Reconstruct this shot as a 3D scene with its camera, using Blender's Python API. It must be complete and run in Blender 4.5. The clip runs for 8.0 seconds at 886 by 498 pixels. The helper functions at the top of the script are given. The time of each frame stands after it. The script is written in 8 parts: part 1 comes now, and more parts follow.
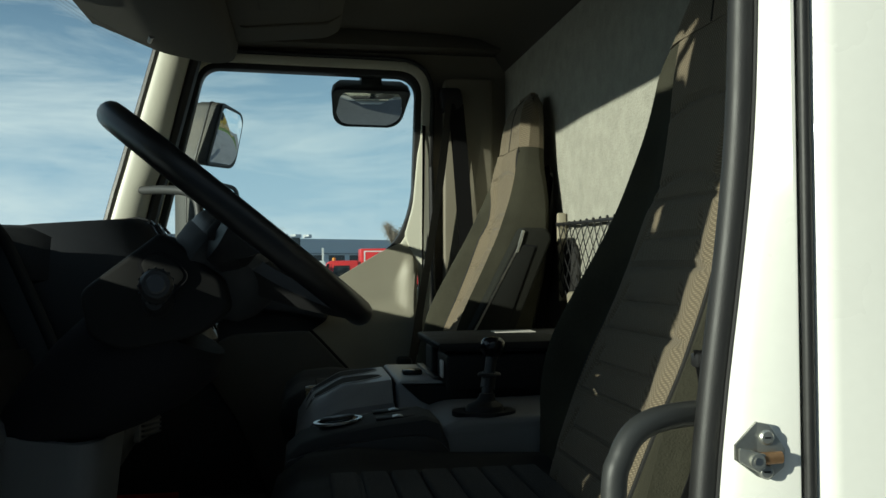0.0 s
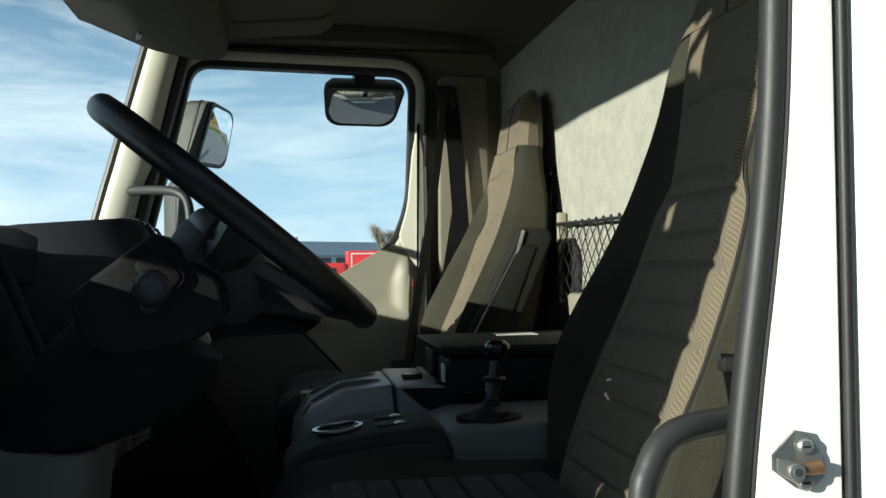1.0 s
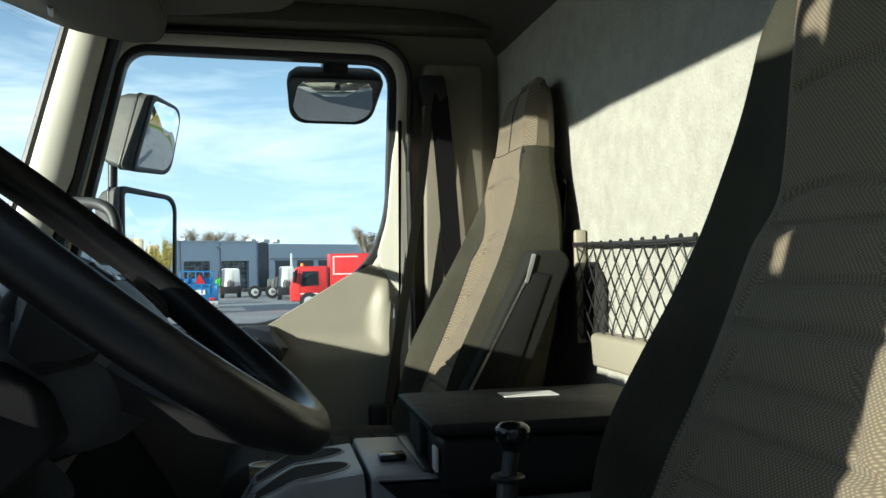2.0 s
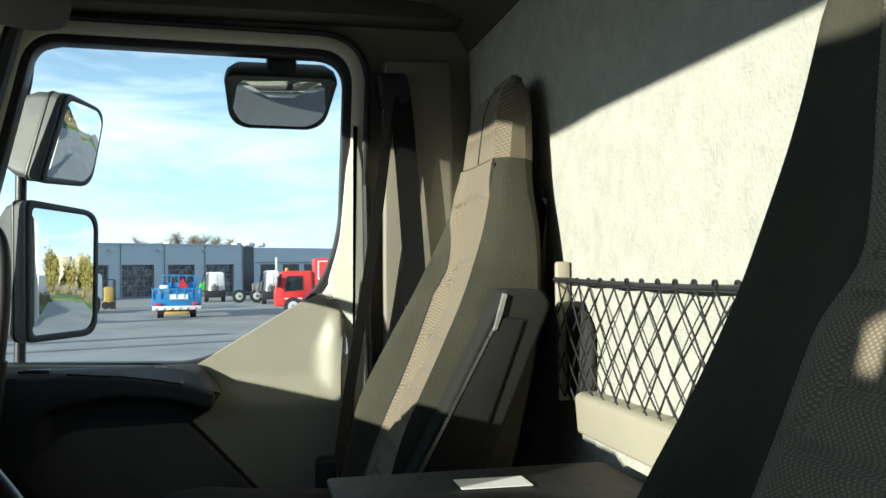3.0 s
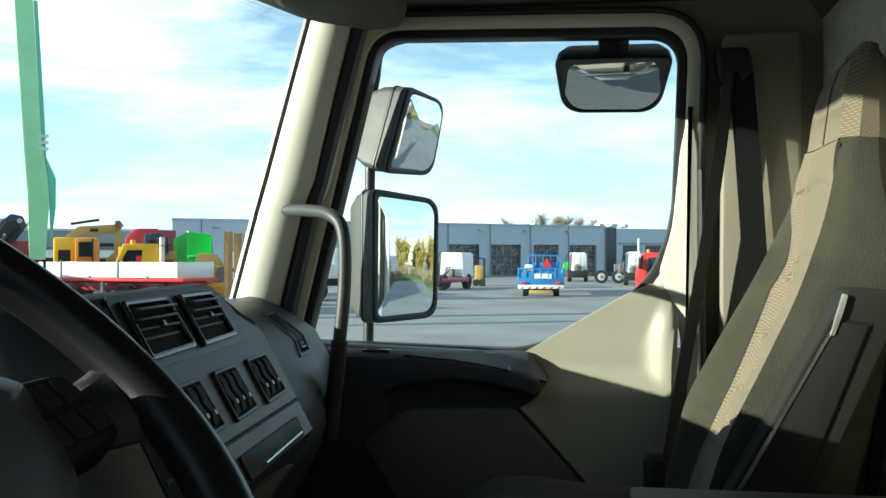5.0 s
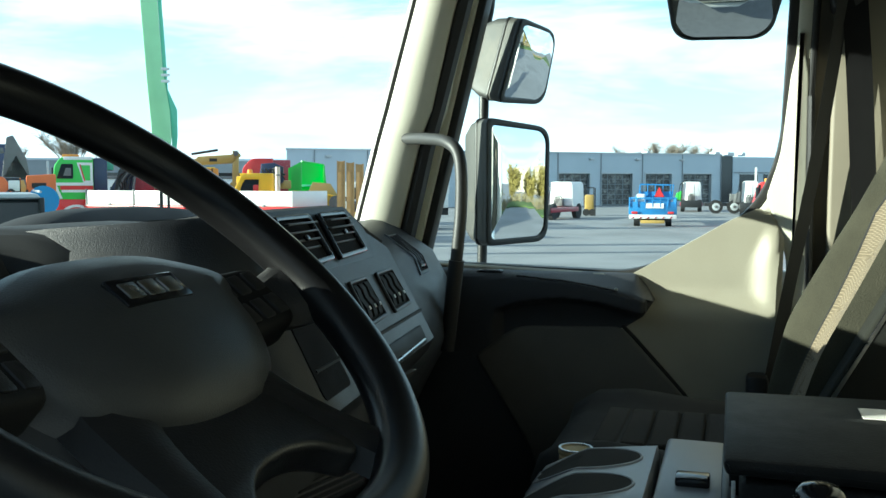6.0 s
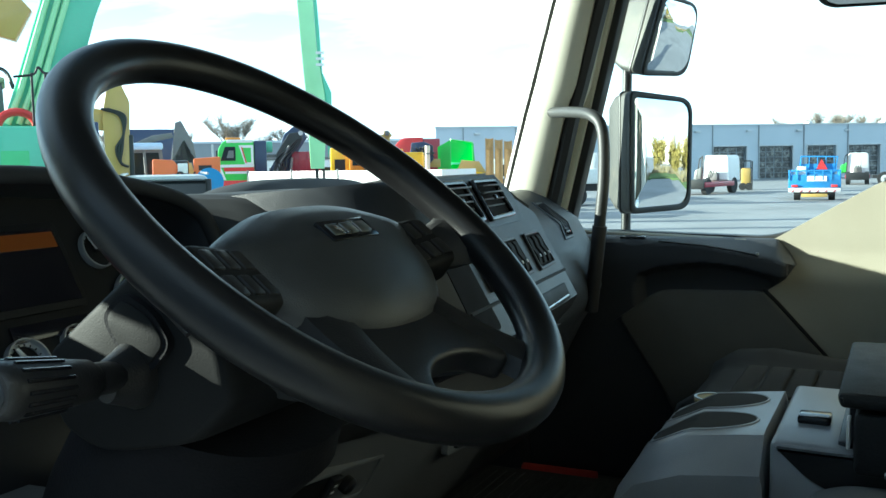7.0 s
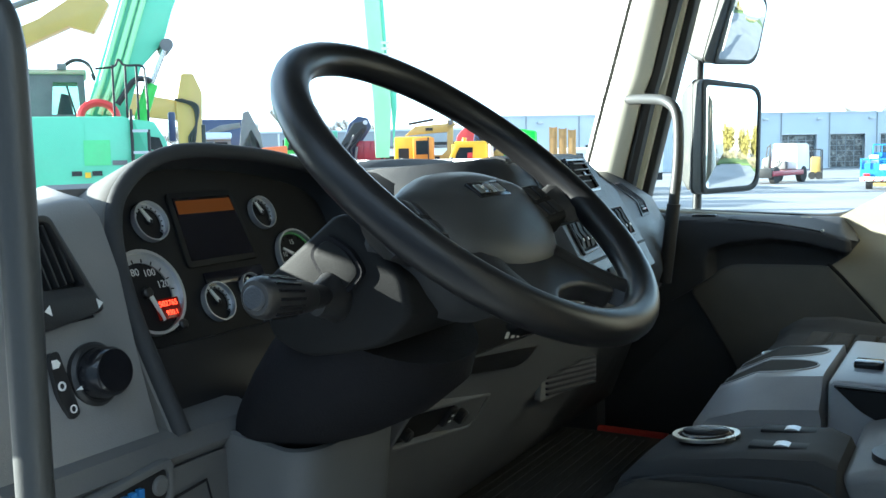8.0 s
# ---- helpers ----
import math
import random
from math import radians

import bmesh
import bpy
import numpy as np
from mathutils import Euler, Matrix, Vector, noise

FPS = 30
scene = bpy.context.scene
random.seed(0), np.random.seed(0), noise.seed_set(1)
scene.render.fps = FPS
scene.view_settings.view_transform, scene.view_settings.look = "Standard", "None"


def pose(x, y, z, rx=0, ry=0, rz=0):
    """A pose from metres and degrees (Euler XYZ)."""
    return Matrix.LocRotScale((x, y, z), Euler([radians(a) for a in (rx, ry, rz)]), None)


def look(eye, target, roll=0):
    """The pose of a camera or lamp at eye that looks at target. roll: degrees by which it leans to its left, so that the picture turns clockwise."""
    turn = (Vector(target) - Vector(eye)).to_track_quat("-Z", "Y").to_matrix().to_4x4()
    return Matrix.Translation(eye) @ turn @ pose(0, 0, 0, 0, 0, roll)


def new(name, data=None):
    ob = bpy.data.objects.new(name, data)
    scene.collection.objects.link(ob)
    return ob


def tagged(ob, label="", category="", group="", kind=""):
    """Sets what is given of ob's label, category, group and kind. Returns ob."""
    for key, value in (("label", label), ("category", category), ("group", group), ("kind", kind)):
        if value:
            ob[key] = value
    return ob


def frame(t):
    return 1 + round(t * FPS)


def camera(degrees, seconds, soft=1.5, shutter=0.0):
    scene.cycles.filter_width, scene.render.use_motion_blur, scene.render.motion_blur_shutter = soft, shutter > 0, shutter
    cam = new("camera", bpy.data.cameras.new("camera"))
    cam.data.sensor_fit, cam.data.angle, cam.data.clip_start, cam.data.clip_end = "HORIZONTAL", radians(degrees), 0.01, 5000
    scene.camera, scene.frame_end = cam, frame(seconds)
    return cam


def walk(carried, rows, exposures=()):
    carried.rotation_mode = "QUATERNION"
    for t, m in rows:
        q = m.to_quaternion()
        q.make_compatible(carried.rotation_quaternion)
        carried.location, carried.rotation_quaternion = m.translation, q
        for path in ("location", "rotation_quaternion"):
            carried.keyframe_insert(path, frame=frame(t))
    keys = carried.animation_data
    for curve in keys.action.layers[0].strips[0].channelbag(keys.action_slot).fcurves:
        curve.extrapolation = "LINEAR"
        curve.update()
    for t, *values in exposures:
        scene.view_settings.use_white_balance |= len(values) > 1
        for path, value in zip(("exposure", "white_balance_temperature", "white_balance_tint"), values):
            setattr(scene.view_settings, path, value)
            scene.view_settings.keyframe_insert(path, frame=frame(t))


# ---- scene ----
cam = camera(50.0, 8.0)
METRES, EYE, TILT, LEAN, TURN = 1.6, 1.85, 1.9, 0.0, 0.0
PATH = [
    (0, (-0.101, 0.096, 2.08), (0.2, 2.073, 2.111), -0.6),
    (0.5, (-0.118, 0.076, 2.089), (0.184, 2.052, 2.122), -0.7),
    (1, (-0.119, 0.154, 2.078), (0.21, 2.127, 2.113), -0.8),
    (1.5, (-0.071, 0.41, 2.084), (0.278, 2.379, 2.116), -1.3),
    (1.7, (-0.062, 0.495, 2.103), (0.29, 2.452, 2.138), -1.2),
    (2.8, (0.027, 0.895, 2.186), (0.42, 2.856, 2.227), -1.0),
    (3, (0.065, 0.939, 2.19), (0.457, 2.9, 2.236), -0.8),
    (3.5, (0.136, 1.02, 2.202), (0.433, 2.997, 2.251), -0.5),
    (4, (0.148, 1.049, 2.203), (0.153, 3.048, 2.255), -0.0),
    (4.5, (0.149, 1.03, 2.206), (-0.071, 3.017, 2.262), 0.1),
    (5, (0.137, 0.999, 2.206), (-0.222, 2.966, 2.217), 0.0),
    (5.2, (0.133, 0.97, 2.203), (-0.271, 2.928, 2.173), -0.0),
    (6.3, (0.174, 0.855, 2.193), (-0.493, 2.735, 2.041), -0.4),
    (6.5, (0.188, 0.83, 2.184), (-0.546, 2.684, 2.031), -0.8),
    (7, (0.21, 0.748, 2.186), (-0.66, 2.539, 2.004), -1.0),
    (7.5, (0.235, 0.632, 2.187), (-0.702, 2.388, 1.99), -1.1),
    (8, (0.249, 0.537, 2.173), (-0.735, 2.266, 1.971), -1.1),
]
EXPOSURES = [(0.0, -0.04, 6280, -7), (0.4, 0.34, 6300, -5), (0.9, 0.46, 6200, -2), (1.5, 0.68, 6150, 0), (3.0, 1.02, 6150, 0), (4.5, 1.08, 6250, -4), (5.2, 1.18, 6150, -7), (6.5, 1.60, 5900, -11), (7.5, 2.24, 5800, -7), (8.0, 2.62, 5800, -2)]
walk(cam, [(t, look(eye, target, roll)) for t, eye, target, roll in PATH], EXPOSURES)

# ---- light ----
SUN_FROM = Vector((-2.3, -1.0, 0.575)).normalized()      # towards the sun: ahead of the cab, on the driver's side
world = bpy.data.worlds.new("sky")
scene.world = world
world.use_nodes = True
wn = world.node_tree.nodes
wl = world.node_tree.links
sky = wn.new("ShaderNodeTexSky")
sky.sky_type = 'NISHITA'
sky.sun_disc = False
sky.sun_elevation = math.asin(SUN_FROM.z)
sky.sun_rotation = math.atan2(SUN_FROM.x, SUN_FROM.y)
sky.air_density, sky.dust_density, sky.ozone_density = 1.0, 0.2, 3.2
# thin cirrus, thickening to a pale haze at the horizon
wco = wn.new("ShaderNodeTexCoord")
wmap = wn.new("ShaderNodeMapping")
wmap.inputs["Scale"].default_value = (1.6, 2.0, 8.5)
wmap.inputs["Rotation"].default_value = (0.10, 0.05, 0.5)
wnoise = wn.new("ShaderNodeTexNoise")
wnoise.inputs["Scale"].default_value = 1.7
wnoise.inputs["Detail"].default_value = 8
wnoise.inputs["Roughness"].default_value = 0.6
wnoise.inputs["Distortion"].default_value = 0.4
wramp = wn.new("ShaderNodeMapRange")
wramp.inputs["From Min"].default_value, wramp.inputs["From Max"].default_value = 0.42, 0.66
wramp.inputs["To Max"].default_value = 0.75
wsep = wn.new("ShaderNodeSeparateXYZ")
whaze = wn.new("ShaderNodeMapRange")
whaze.interpolation_type = 'SMOOTHERSTEP'
whaze.inputs["From Min"].default_value, whaze.inputs["From Max"].default_value = -0.12, 0.43
whaze.inputs["To Min"].default_value, whaze.inputs["To Max"].default_value = 0.92, 0.0
wmix = wn.new("ShaderNodeMix")
wmix.data_type = 'RGBA'
wmix.inputs["B"].default_value = (5.5, 7.3, 9.7, 1)
wcloud = wn.new("ShaderNodeMix")
wcloud.data_type = 'RGBA'
wcloud.inputs["B"].default_value = (9.0, 9.5, 10.0, 1)
wl.new(wco.outputs["Generated"], wmap.inputs["Vector"])
wl.new(wmap.outputs["Vector"], wnoise.inputs["Vector"])
wl.new(wnoise.outputs["Fac"], wramp.inputs["Value"])
wl.new(wco.outputs["Generated"], wsep.inputs["Vector"])
wl.new(wsep.outputs["Z"], whaze.inputs["Value"])
wl.new(whaze.outputs["Result"], wmix.inputs["Factor"])
wl.new(sky.outputs["Color"], wmix.inputs["A"])
wl.new(wramp.outputs["Result"], wcloud.inputs["Factor"])
wl.new(wmix.outputs["Result"], wcloud.inputs["A"])
wl.new(wcloud.outputs["Result"], wn["Background"].inputs["Color"])
wn["Background"].inputs["Strength"].default_value = 0.086
sun = new("sun", bpy.data.lights.new("sun", 'SUN'))
sun.data.energy, sun.data.angle, sun.data.color = 5.0, radians(0.53), (1.0, 0.93, 0.82)
sun.matrix_world = look((0, 0, 30), Vector((0, 0, 30)) - SUN_FROM)


# ---- materials ----
def mat(name, col, rough=0.5, metal=0.0, var=0.12, scale=9.0, fine=260.0, bump=0.08, dirt=None, dirt_amount=0.0, coat=0.0, spec=0.5):
    m = bpy.data.materials.new(name)
    m.use_nodes = True
    n, l = m.node_tree.nodes, m.node_tree.links
    b = n["Principled BSDF"]
    b.inputs["Roughness"].default_value, b.inputs["Metallic"].default_value = rough, metal
    b.inputs["Coat Weight"].default_value = coat
    b.inputs["Specular IOR Level"].default_value = spec
    co = n.new("ShaderNodeTexCoord")
    big = n.new("ShaderNodeTexNoise")
    big.inputs["Scale"].default_value, big.inputs["Detail"].default_value = scale, 5
    small = n.new("ShaderNodeTexNoise")
    small.inputs["Scale"].default_value, small.inputs["Detail"].default_value = fine, 2
    l.new(co.outputs["Object"], big.inputs["Vector"])
    l.new(co.outputs["Object"], small.inputs["Vector"])
    add = n.new("ShaderNodeMath")
    add.operation = 'ADD'
    half = n.new("ShaderNodeMath")
    half.operation = 'MULTIPLY'
    half.inputs[1].default_value = 0.5
    l.new(small.outputs["Fac"], half.inputs[0])
    l.new(big.outputs["Fac"], add.inputs[0])
    l.new(half.outputs[0], add.inputs[1])
    ramp = n.new("ShaderNodeMapRange")
    ramp.inputs["From Min"].default_value, ramp.inputs["From Max"].default_value = 0.4, 1.1
    l.new(add.outputs[0], ramp.inputs["Value"])
    mix = n.new("ShaderNodeMix")
    mix.data_type = 'RGBA'
    mix.inputs["A"].default_value = (*[c * (1 - var) for c in col], 1)
    mix.inputs["B"].default_value = (*[min(1, c * (1 + var)) for c in col], 1)
    l.new(ramp.outputs["Result"], mix.inputs["Factor"])
    out = mix.outputs["Result"]
    if dirt:
        dn = n.new("ShaderNodeTexNoise")
        dn.inputs["Scale"].default_value, dn.inputs["Detail"].default_value, dn.inputs["Roughness"].default_value = scale * 0.45, 8, 0.66
        l.new(co.outputs["Object"], dn.inputs["Vector"])
        dr = n.new("ShaderNodeMapRange")
        dr.inputs["From Min"].default_value, dr.inputs["From Max"].default_value = 0.48, 0.75
        dr.inputs["To Max"].default_value = dirt_amount
        l.new(dn.outputs["Fac"], dr.inputs["Value"])
        dm = n.new("ShaderNodeMix")
        dm.data_type = 'RGBA'
        dm.inputs["B"].default_value = (*dirt, 1)
        l.new(out, dm.inputs["A"])
        l.new(dr.outputs["Result"], dm.inputs["Factor"])
        out = dm.outputs["Result"]
    l.new(out, b.inputs["Base Color"])
    rr = n.new("ShaderNodeMapRange")
    rr.inputs["To Min"].default_value, rr.inputs["To Max"].default_value = max(0.02, rough * 0.82), min(1, rough * 1.2)
    l.new(big.outputs["Fac"], rr.inputs["Value"])
    l.new(rr.outputs["Result"], b.inputs["Roughness"])
    if bump:
        bp = n.new("ShaderNodeBump")
        bp.inputs["Strength"].default_value, bp.inputs["Distance"].default_value = bump, 0.002
        l.new(small.outputs["Fac"], bp.inputs["Height"])
        l.new(bp.outputs["Normal"], b.inputs["Normal"])
    return m


def weave(name, col_a, col_b, scale, rough=0.95):
    """Seat cloth: a fine two-colour weave with worn patches."""
    m = mat(name, col_a, rough, var=0.1, scale=14, fine=500, bump=0.0, spec=0.15)
    n, l = m.node_tree.nodes, m.node_tree.links
    b = n["Principled BSDF"]
    old = b.inputs["Base Color"].links[0].from_socket
    co = n.new("ShaderNodeTexCoord")
    waves = []
    turn = n.new("ShaderNodeMapping")
    turn.inputs["Rotation"].default_value = (0.0, 0.0, 0.785)
    mp = n.new("ShaderNodeMapping")
    mp.inputs["Rotation"].default_value = (radians(45), 0.0, 0.0)
    l.new(co.outputs["Object"], turn.inputs["Vector"])
    l.new(turn.outputs["Vector"], mp.inputs["Vector"])
    for way in ('Y', 'Z'):
        w = n.new("ShaderNodeTexWave")
        w.bands_direction = way
        w.inputs["Scale"].default_value = scale
        w.inputs["Distortion"].default_value = 0.0
        l.new(mp.outputs["Vector"], w.inputs["Vector"])
        waves.append(w)
    mul = n.new("ShaderNodeMath")
    mul.operation = 'MULTIPLY'
    l.new(waves[0].outputs["Fac"], mul.inputs[0])
    l.new(waves[1].outputs["Fac"], mul.inputs[1])
    mx = n.new("ShaderNodeMix")
    mx.data_type = 'RGBA'
    mx.inputs["B"].default_value = (*col_b, 1)
    l.new(mul.outputs[0], mx.inputs["Factor"])
    l.new(old, mx.inputs["A"])
    l.new(mx.outputs["Result"], b.inputs["Base Color"])
    bp = n.new("ShaderNodeBump")
    bp.inputs["Strength"].default_value, bp.inputs["Distance"].default_value = 0.5, 0.002
    l.new(mul.outputs[0], bp.inputs["Height"])
    l.new(bp.outputs["Normal"], b.inputs["Normal"])
    b.inputs["Sheen Weight"].default_value = 0.12
    return m


def pane_mat(name, gloss, tint=(1, 1, 1)):
    m = bpy.data.materials.new(name)
    m.use_nodes = True
    n, l = m.node_tree.nodes, m.node_tree.links
    n.remove(n["Principled BSDF"])
    t = n.new("ShaderNodeBsdfTransparent")
    t.inputs["Color"].default_value = (*tint, 1)
    g = n.new("ShaderNodeBsdfGlossy")
    g.inputs["Roughness"].default_value = 0.02
    x = n.new("ShaderNodeMixShader")
    x.inputs["Fac"].default_value = gloss
    l.new(t.outputs[0], x.inputs[1])
    l.new(g.outputs[0], x.inputs[2])
    l.new(x.outputs[0], n["Material Output"].inputs["Surface"])
    return m


def glow_mat(name, col, power):
    m = bpy.data.materials.new(name)
    m.use_nodes = True
    b = m.node_tree.nodes["Principled BSDF"]
    b.inputs["Base Color"].default_value = (*[c * 0.2 for c in col], 1)
    b.inputs["Emission Color"].default_value = (*col, 1)
    b.inputs["Emission Strength"].default_value = power
    b.inputs["Roughness"].default_value = 0.25
    return m


WHITE_PAINT = mat("white body paint", (0.86, 0.855, 0.80), 0.28, var=0.03, scale=4, fine=90, bump=0.02, dirt=(0.55, 0.53, 0.46), dirt_amount=0.12, coat=0.4)
CREAM = mat("cream painted trim", (0.58, 0.57, 0.475), 0.38, var=0.04, scale=6, fine=220, bump=0.05, dirt=(0.45, 0.43, 0.34), dirt_amount=0.15)
BEIGE = mat("beige moulded plastic", (0.345, 0.326, 0.258), 0.55, var=0.06, scale=10, fine=500, bump=0.15, dirt=(0.29, 0.25, 0.18), dirt_amount=0.25)
FELT = mat("pale felt lining", (0.358, 0.350, 0.300), 0.95, var=0.17, scale=30, fine=210, bump=1.2, dirt=(0.29, 0.28, 0.235), dirt_amount=0.4, spec=0.1)
TAUPE = mat("taupe side trim", (0.205, 0.184, 0.138), 0.6, var=0.08, scale=10, fine=500, bump=0.15, dirt=(0.19, 0.16, 0.115), dirt_amount=0.3)
TANTRIM = mat("tan ledge plastic", (0.33, 0.30, 0.225), 0.55, var=0.06, scale=10, fine=500, bump=0.15)
HEADLINER = mat("grey headliner", (0.080, 0.075, 0.064), 0.92, var=0.08, scale=12, fine=420, bump=0.35, spec=0.1)
DARK = mat("dark grey dashboard plastic", (0.031, 0.034, 0.040), 0.44, var=0.12, scale=14, fine=700, bump=0.25)
GREY = mat("mid grey moulded plastic", (0.190, 0.190, 0.192), 0.52, var=0.08, scale=10, fine=700, bump=0.22, dirt=(0.22, 0.21, 0.19), dirt_amount=0.2)
CONSOLE = mat("grey console plastic", (0.31, 0.317, 0.33), 0.33, var=0.1, scale=12, fine=700, bump=0.2, dirt=(0.20, 0.195, 0.185), dirt_amount=0.2, spec=0.75)
COLUMN = mat("dark column plastic", (0.014, 0.0142, 0.0145), 0.62, var=0.15, scale=14, fine=700, bump=0.1, spec=0.12)
# dash grey again, with the cowl's dimmer light put into the colour
COWL = mat("dash grey dimmed for the cowl", (0.120, 0.118, 0.112), 0.6, var=0.1, scale=12, fine=700, bump=0.15, spec=0.3)
# darker copy of GREY; the shade round the knees is in its colour
SHADEGREY = mat("mid grey plastic darkened for shade", (0.100, 0.102, 0.104), 0.6, var=0.1, scale=12, fine=700, bump=0.15, dirt=(0.13, 0.125, 0.115), dirt_amount=0.25, spec=0.3)
TRAYGREY = mat("grey lower dash plastic", (0.130, 0.131, 0.135), 0.6, var=0.1, scale=12, fine=700, bump=0.1)
SOFTPAD = mat("soft dash padding", (0.036, 0.038, 0.041), 0.72, var=0.12, scale=14, fine=600, bump=0.05, spec=0.3)
CLOTHBLACK = mat("black gaiter cloth", (0.009, 0.009, 0.011), 0.85, var=0.2, scale=25, fine=400, bump=0.3, spec=0.2)
BLACK = mat("black plastic", (0.018, 0.018, 0.019), 0.42, var=0.15, scale=16, fine=600, bump=0.15)
SHINY = mat("shiny black plastic", (0.012, 0.012, 0.014), 0.16, var=0.1, scale=16, bump=0.03)
RUBBER = mat("black rubber seal", (0.018, 0.018, 0.018), 0.5, var=0.15, scale=20, fine=500, bump=0.1, dirt=(0.05, 0.047, 0.042), dirt_amount=0.25)
RIMSKIN = mat("worn black wheel rim", (0.010, 0.010, 0.011), 0.33, var=0.2, scale=9, fine=900, bump=0.07, dirt=(0.020, 0.019, 0.018), dirt_amount=0.4, spec=0.32)
OLIVE = mat("olive grey seat cloth", (0.044, 0.0425, 0.031), 0.96, var=0.32, scale=11, fine=420, bump=0.6, dirt=(0.064, 0.060, 0.041), dirt_amount=0.6, spec=0.1)
SEATDARK = mat("dark seat shell", (0.016, 0.0155, 0.0145), 0.8, var=0.12, scale=18, fine=500, bump=0.3)
ARMDARK = mat("dark armrest vinyl", (0.012, 0.0125, 0.011), 0.75, var=0.15, scale=18, fine=500, bump=0.2, spec=0.2)
ARMGREY = mat("dark olive armrest cloth", (0.018, 0.0185, 0.015), 0.9, var=0.12, scale=18, fine=500, bump=0.3, spec=0.2)
# paler copy of the belt webbing; its sheen is put into the colour
GREYWEB = mat("belt webbing with painted sheen", (0.032, 0.032, 0.032), 0.7, var=0.15, scale=30, fine=900, bump=0.35, spec=0.25)
CUPDARK = mat("dark cup oval", (0.035, 0.033, 0.030), 0.8, var=0.15, scale=20, fine=500, bump=0.1, spec=0.1)
WEAVE = weave("brown check seat cloth", (0.125, 0.102, 0.071), (0.285, 0.237, 0.163), 105)
HUB = mat("hub pad plastic", (0.042, 0.044, 0.046), 0.42, var=0.16, scale=20, fine=900, bump=0.2, spec=0.4)
WORN = mat("weathered grey mirror plastic", (0.055, 0.055, 0.052), 0.55, var=0.2, scale=12, fine=300, bump=0.15, dirt=(0.20, 0.165, 0.115), dirt_amount=0.5)
WEAVEDARK = weave("dark ribbed cushion cloth", (0.014, 0.0135, 0.012), (0.036, 0.032, 0.026), 95)
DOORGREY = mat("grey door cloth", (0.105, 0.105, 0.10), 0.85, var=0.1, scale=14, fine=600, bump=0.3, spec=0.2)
CHROME = mat("brushed steel", (0.62, 0.61, 0.58), 0.28, metal=1.0, var=0.08, scale=30, fine=300, bump=0.05)
SILVER = mat("silver painted ring", (0.55, 0.57, 0.6), 0.35, metal=0.6, var=0.06, bump=0.02)
BRASS = mat("rusty brass sleeve", (0.34, 0.2, 0.1), 0.45, metal=0.7, var=0.25, scale=60, bump=0.2)
ZINC = mat("zinc plated steel", (0.5, 0.5, 0.46), 0.38, metal=0.85, var=0.12, scale=40, fine=300, bump=0.1, dirt=(0.35, 0.3, 0.22), dirt_amount=0.35)
WEBBING = mat("black belt webbing", (0.012, 0.012, 0.0125), 0.9, var=0.12, scale=30, fine=900, bump=0.35, spec=0.1)
LEATHER = mat("black leatherette", (0.015, 0.015, 0.015), 0.6, spec=0.3, var=0.18, scale=40, fine=350, bump=0.45)
PAPER = mat("white paper", (0.74, 0.72, 0.68), 0.8, var=0.04, bump=0.05)
CARPET = mat("dark floor mat", (0.050, 0.051, 0.053), 0.9, var=0.25, scale=30, fine=300, bump=0.5, dirt=(0.09, 0.085, 0.075), dirt_amount=0.35)
REDTRIM = mat("red edging", (0.42, 0.03, 0.02), 0.6, var=0.1)
TAN = mat("tan cap", (0.42, 0.34, 0.18), 0.6, var=0.1)
DIAL = mat("black dial face", (0.013, 0.0135, 0.0145), 0.6, var=0.1, bump=0.0, spec=0.25)
PRINT = mat("white print", (0.75, 0.75, 0.74), 0.6, var=0.02, bump=0.0)
GREENBAND = mat("green dial band", (0.12, 0.36, 0.12), 0.5, var=0.05, bump=0.0)
BLUEPLUG = mat("blue connector", (0.03, 0.16, 0.42), 0.4, var=0.1)
LCD = mat("dark display glass", (0.012, 0.012, 0.018), 0.12, var=0.05, bump=0.0)
AMBER = glow_mat("amber display strip", (0.32, 0.09, 0.015), 0.035)
REDLCD = glow_mat("red display", (1.0, 0.05, 0.02), 0.9)
REDDIM = glow_mat("red backlight", (0.5, 0.02, 0.01), 0.018)
MIRROR = mat("mirror glass", (0.86, 0.88, 0.90), 0.015, metal=1.0, var=0.0, bump=0.0)
# base colour dimmed so the reflected ground looks shaded
DIMMIRROR = mat("dimmed mirror glass", (0.50, 0.51, 0.52), 0.03, metal=1.0, var=0.08, scale=30, bump=0.0, dirt=(0.40, 0.40, 0.39), dirt_amount=0.3)
GLASS = pane_mat("clear window glass", 0.012, (0.96, 0.98, 0.97))
TINT = pane_mat("tinted visor glass", 0.03, (0.36, 0.52, 0.60))


# ---- mesh tools ----
def put(name, bm, material, parent=None, label="", angle=38):
    bmesh.ops.recalc_face_normals(bm, faces=bm.faces)
    me = bpy.data.meshes.new(name)
    bm.to_mesh(me)
    bm.free()
    me.materials.append(material)
    if angle:
        me.polygons.foreach_set("use_smooth", [True] * len(me.polygons))
        me.set_sharp_from_angle(angle=radians(angle))
    ob = new(name, me)
    if parent is not None:
        ob.parent = parent
        if parent.type == 'EMPTY':
            ob.matrix_parent_inverse = parent.matrix_basis.inverted()
    if label:
        ob["label"] = label
    return ob


def part(name, bm, material, parent, label="", angle=38):
    return put(name, bm, material, parent, label, angle)


def thing(name, at, label, category, group="", kind=""):
    ob = new(name)
    ob.matrix_basis = Matrix.Translation(at)
    ob.empty_display_size = 0.1
    return tagged(ob, label, category, group, kind)


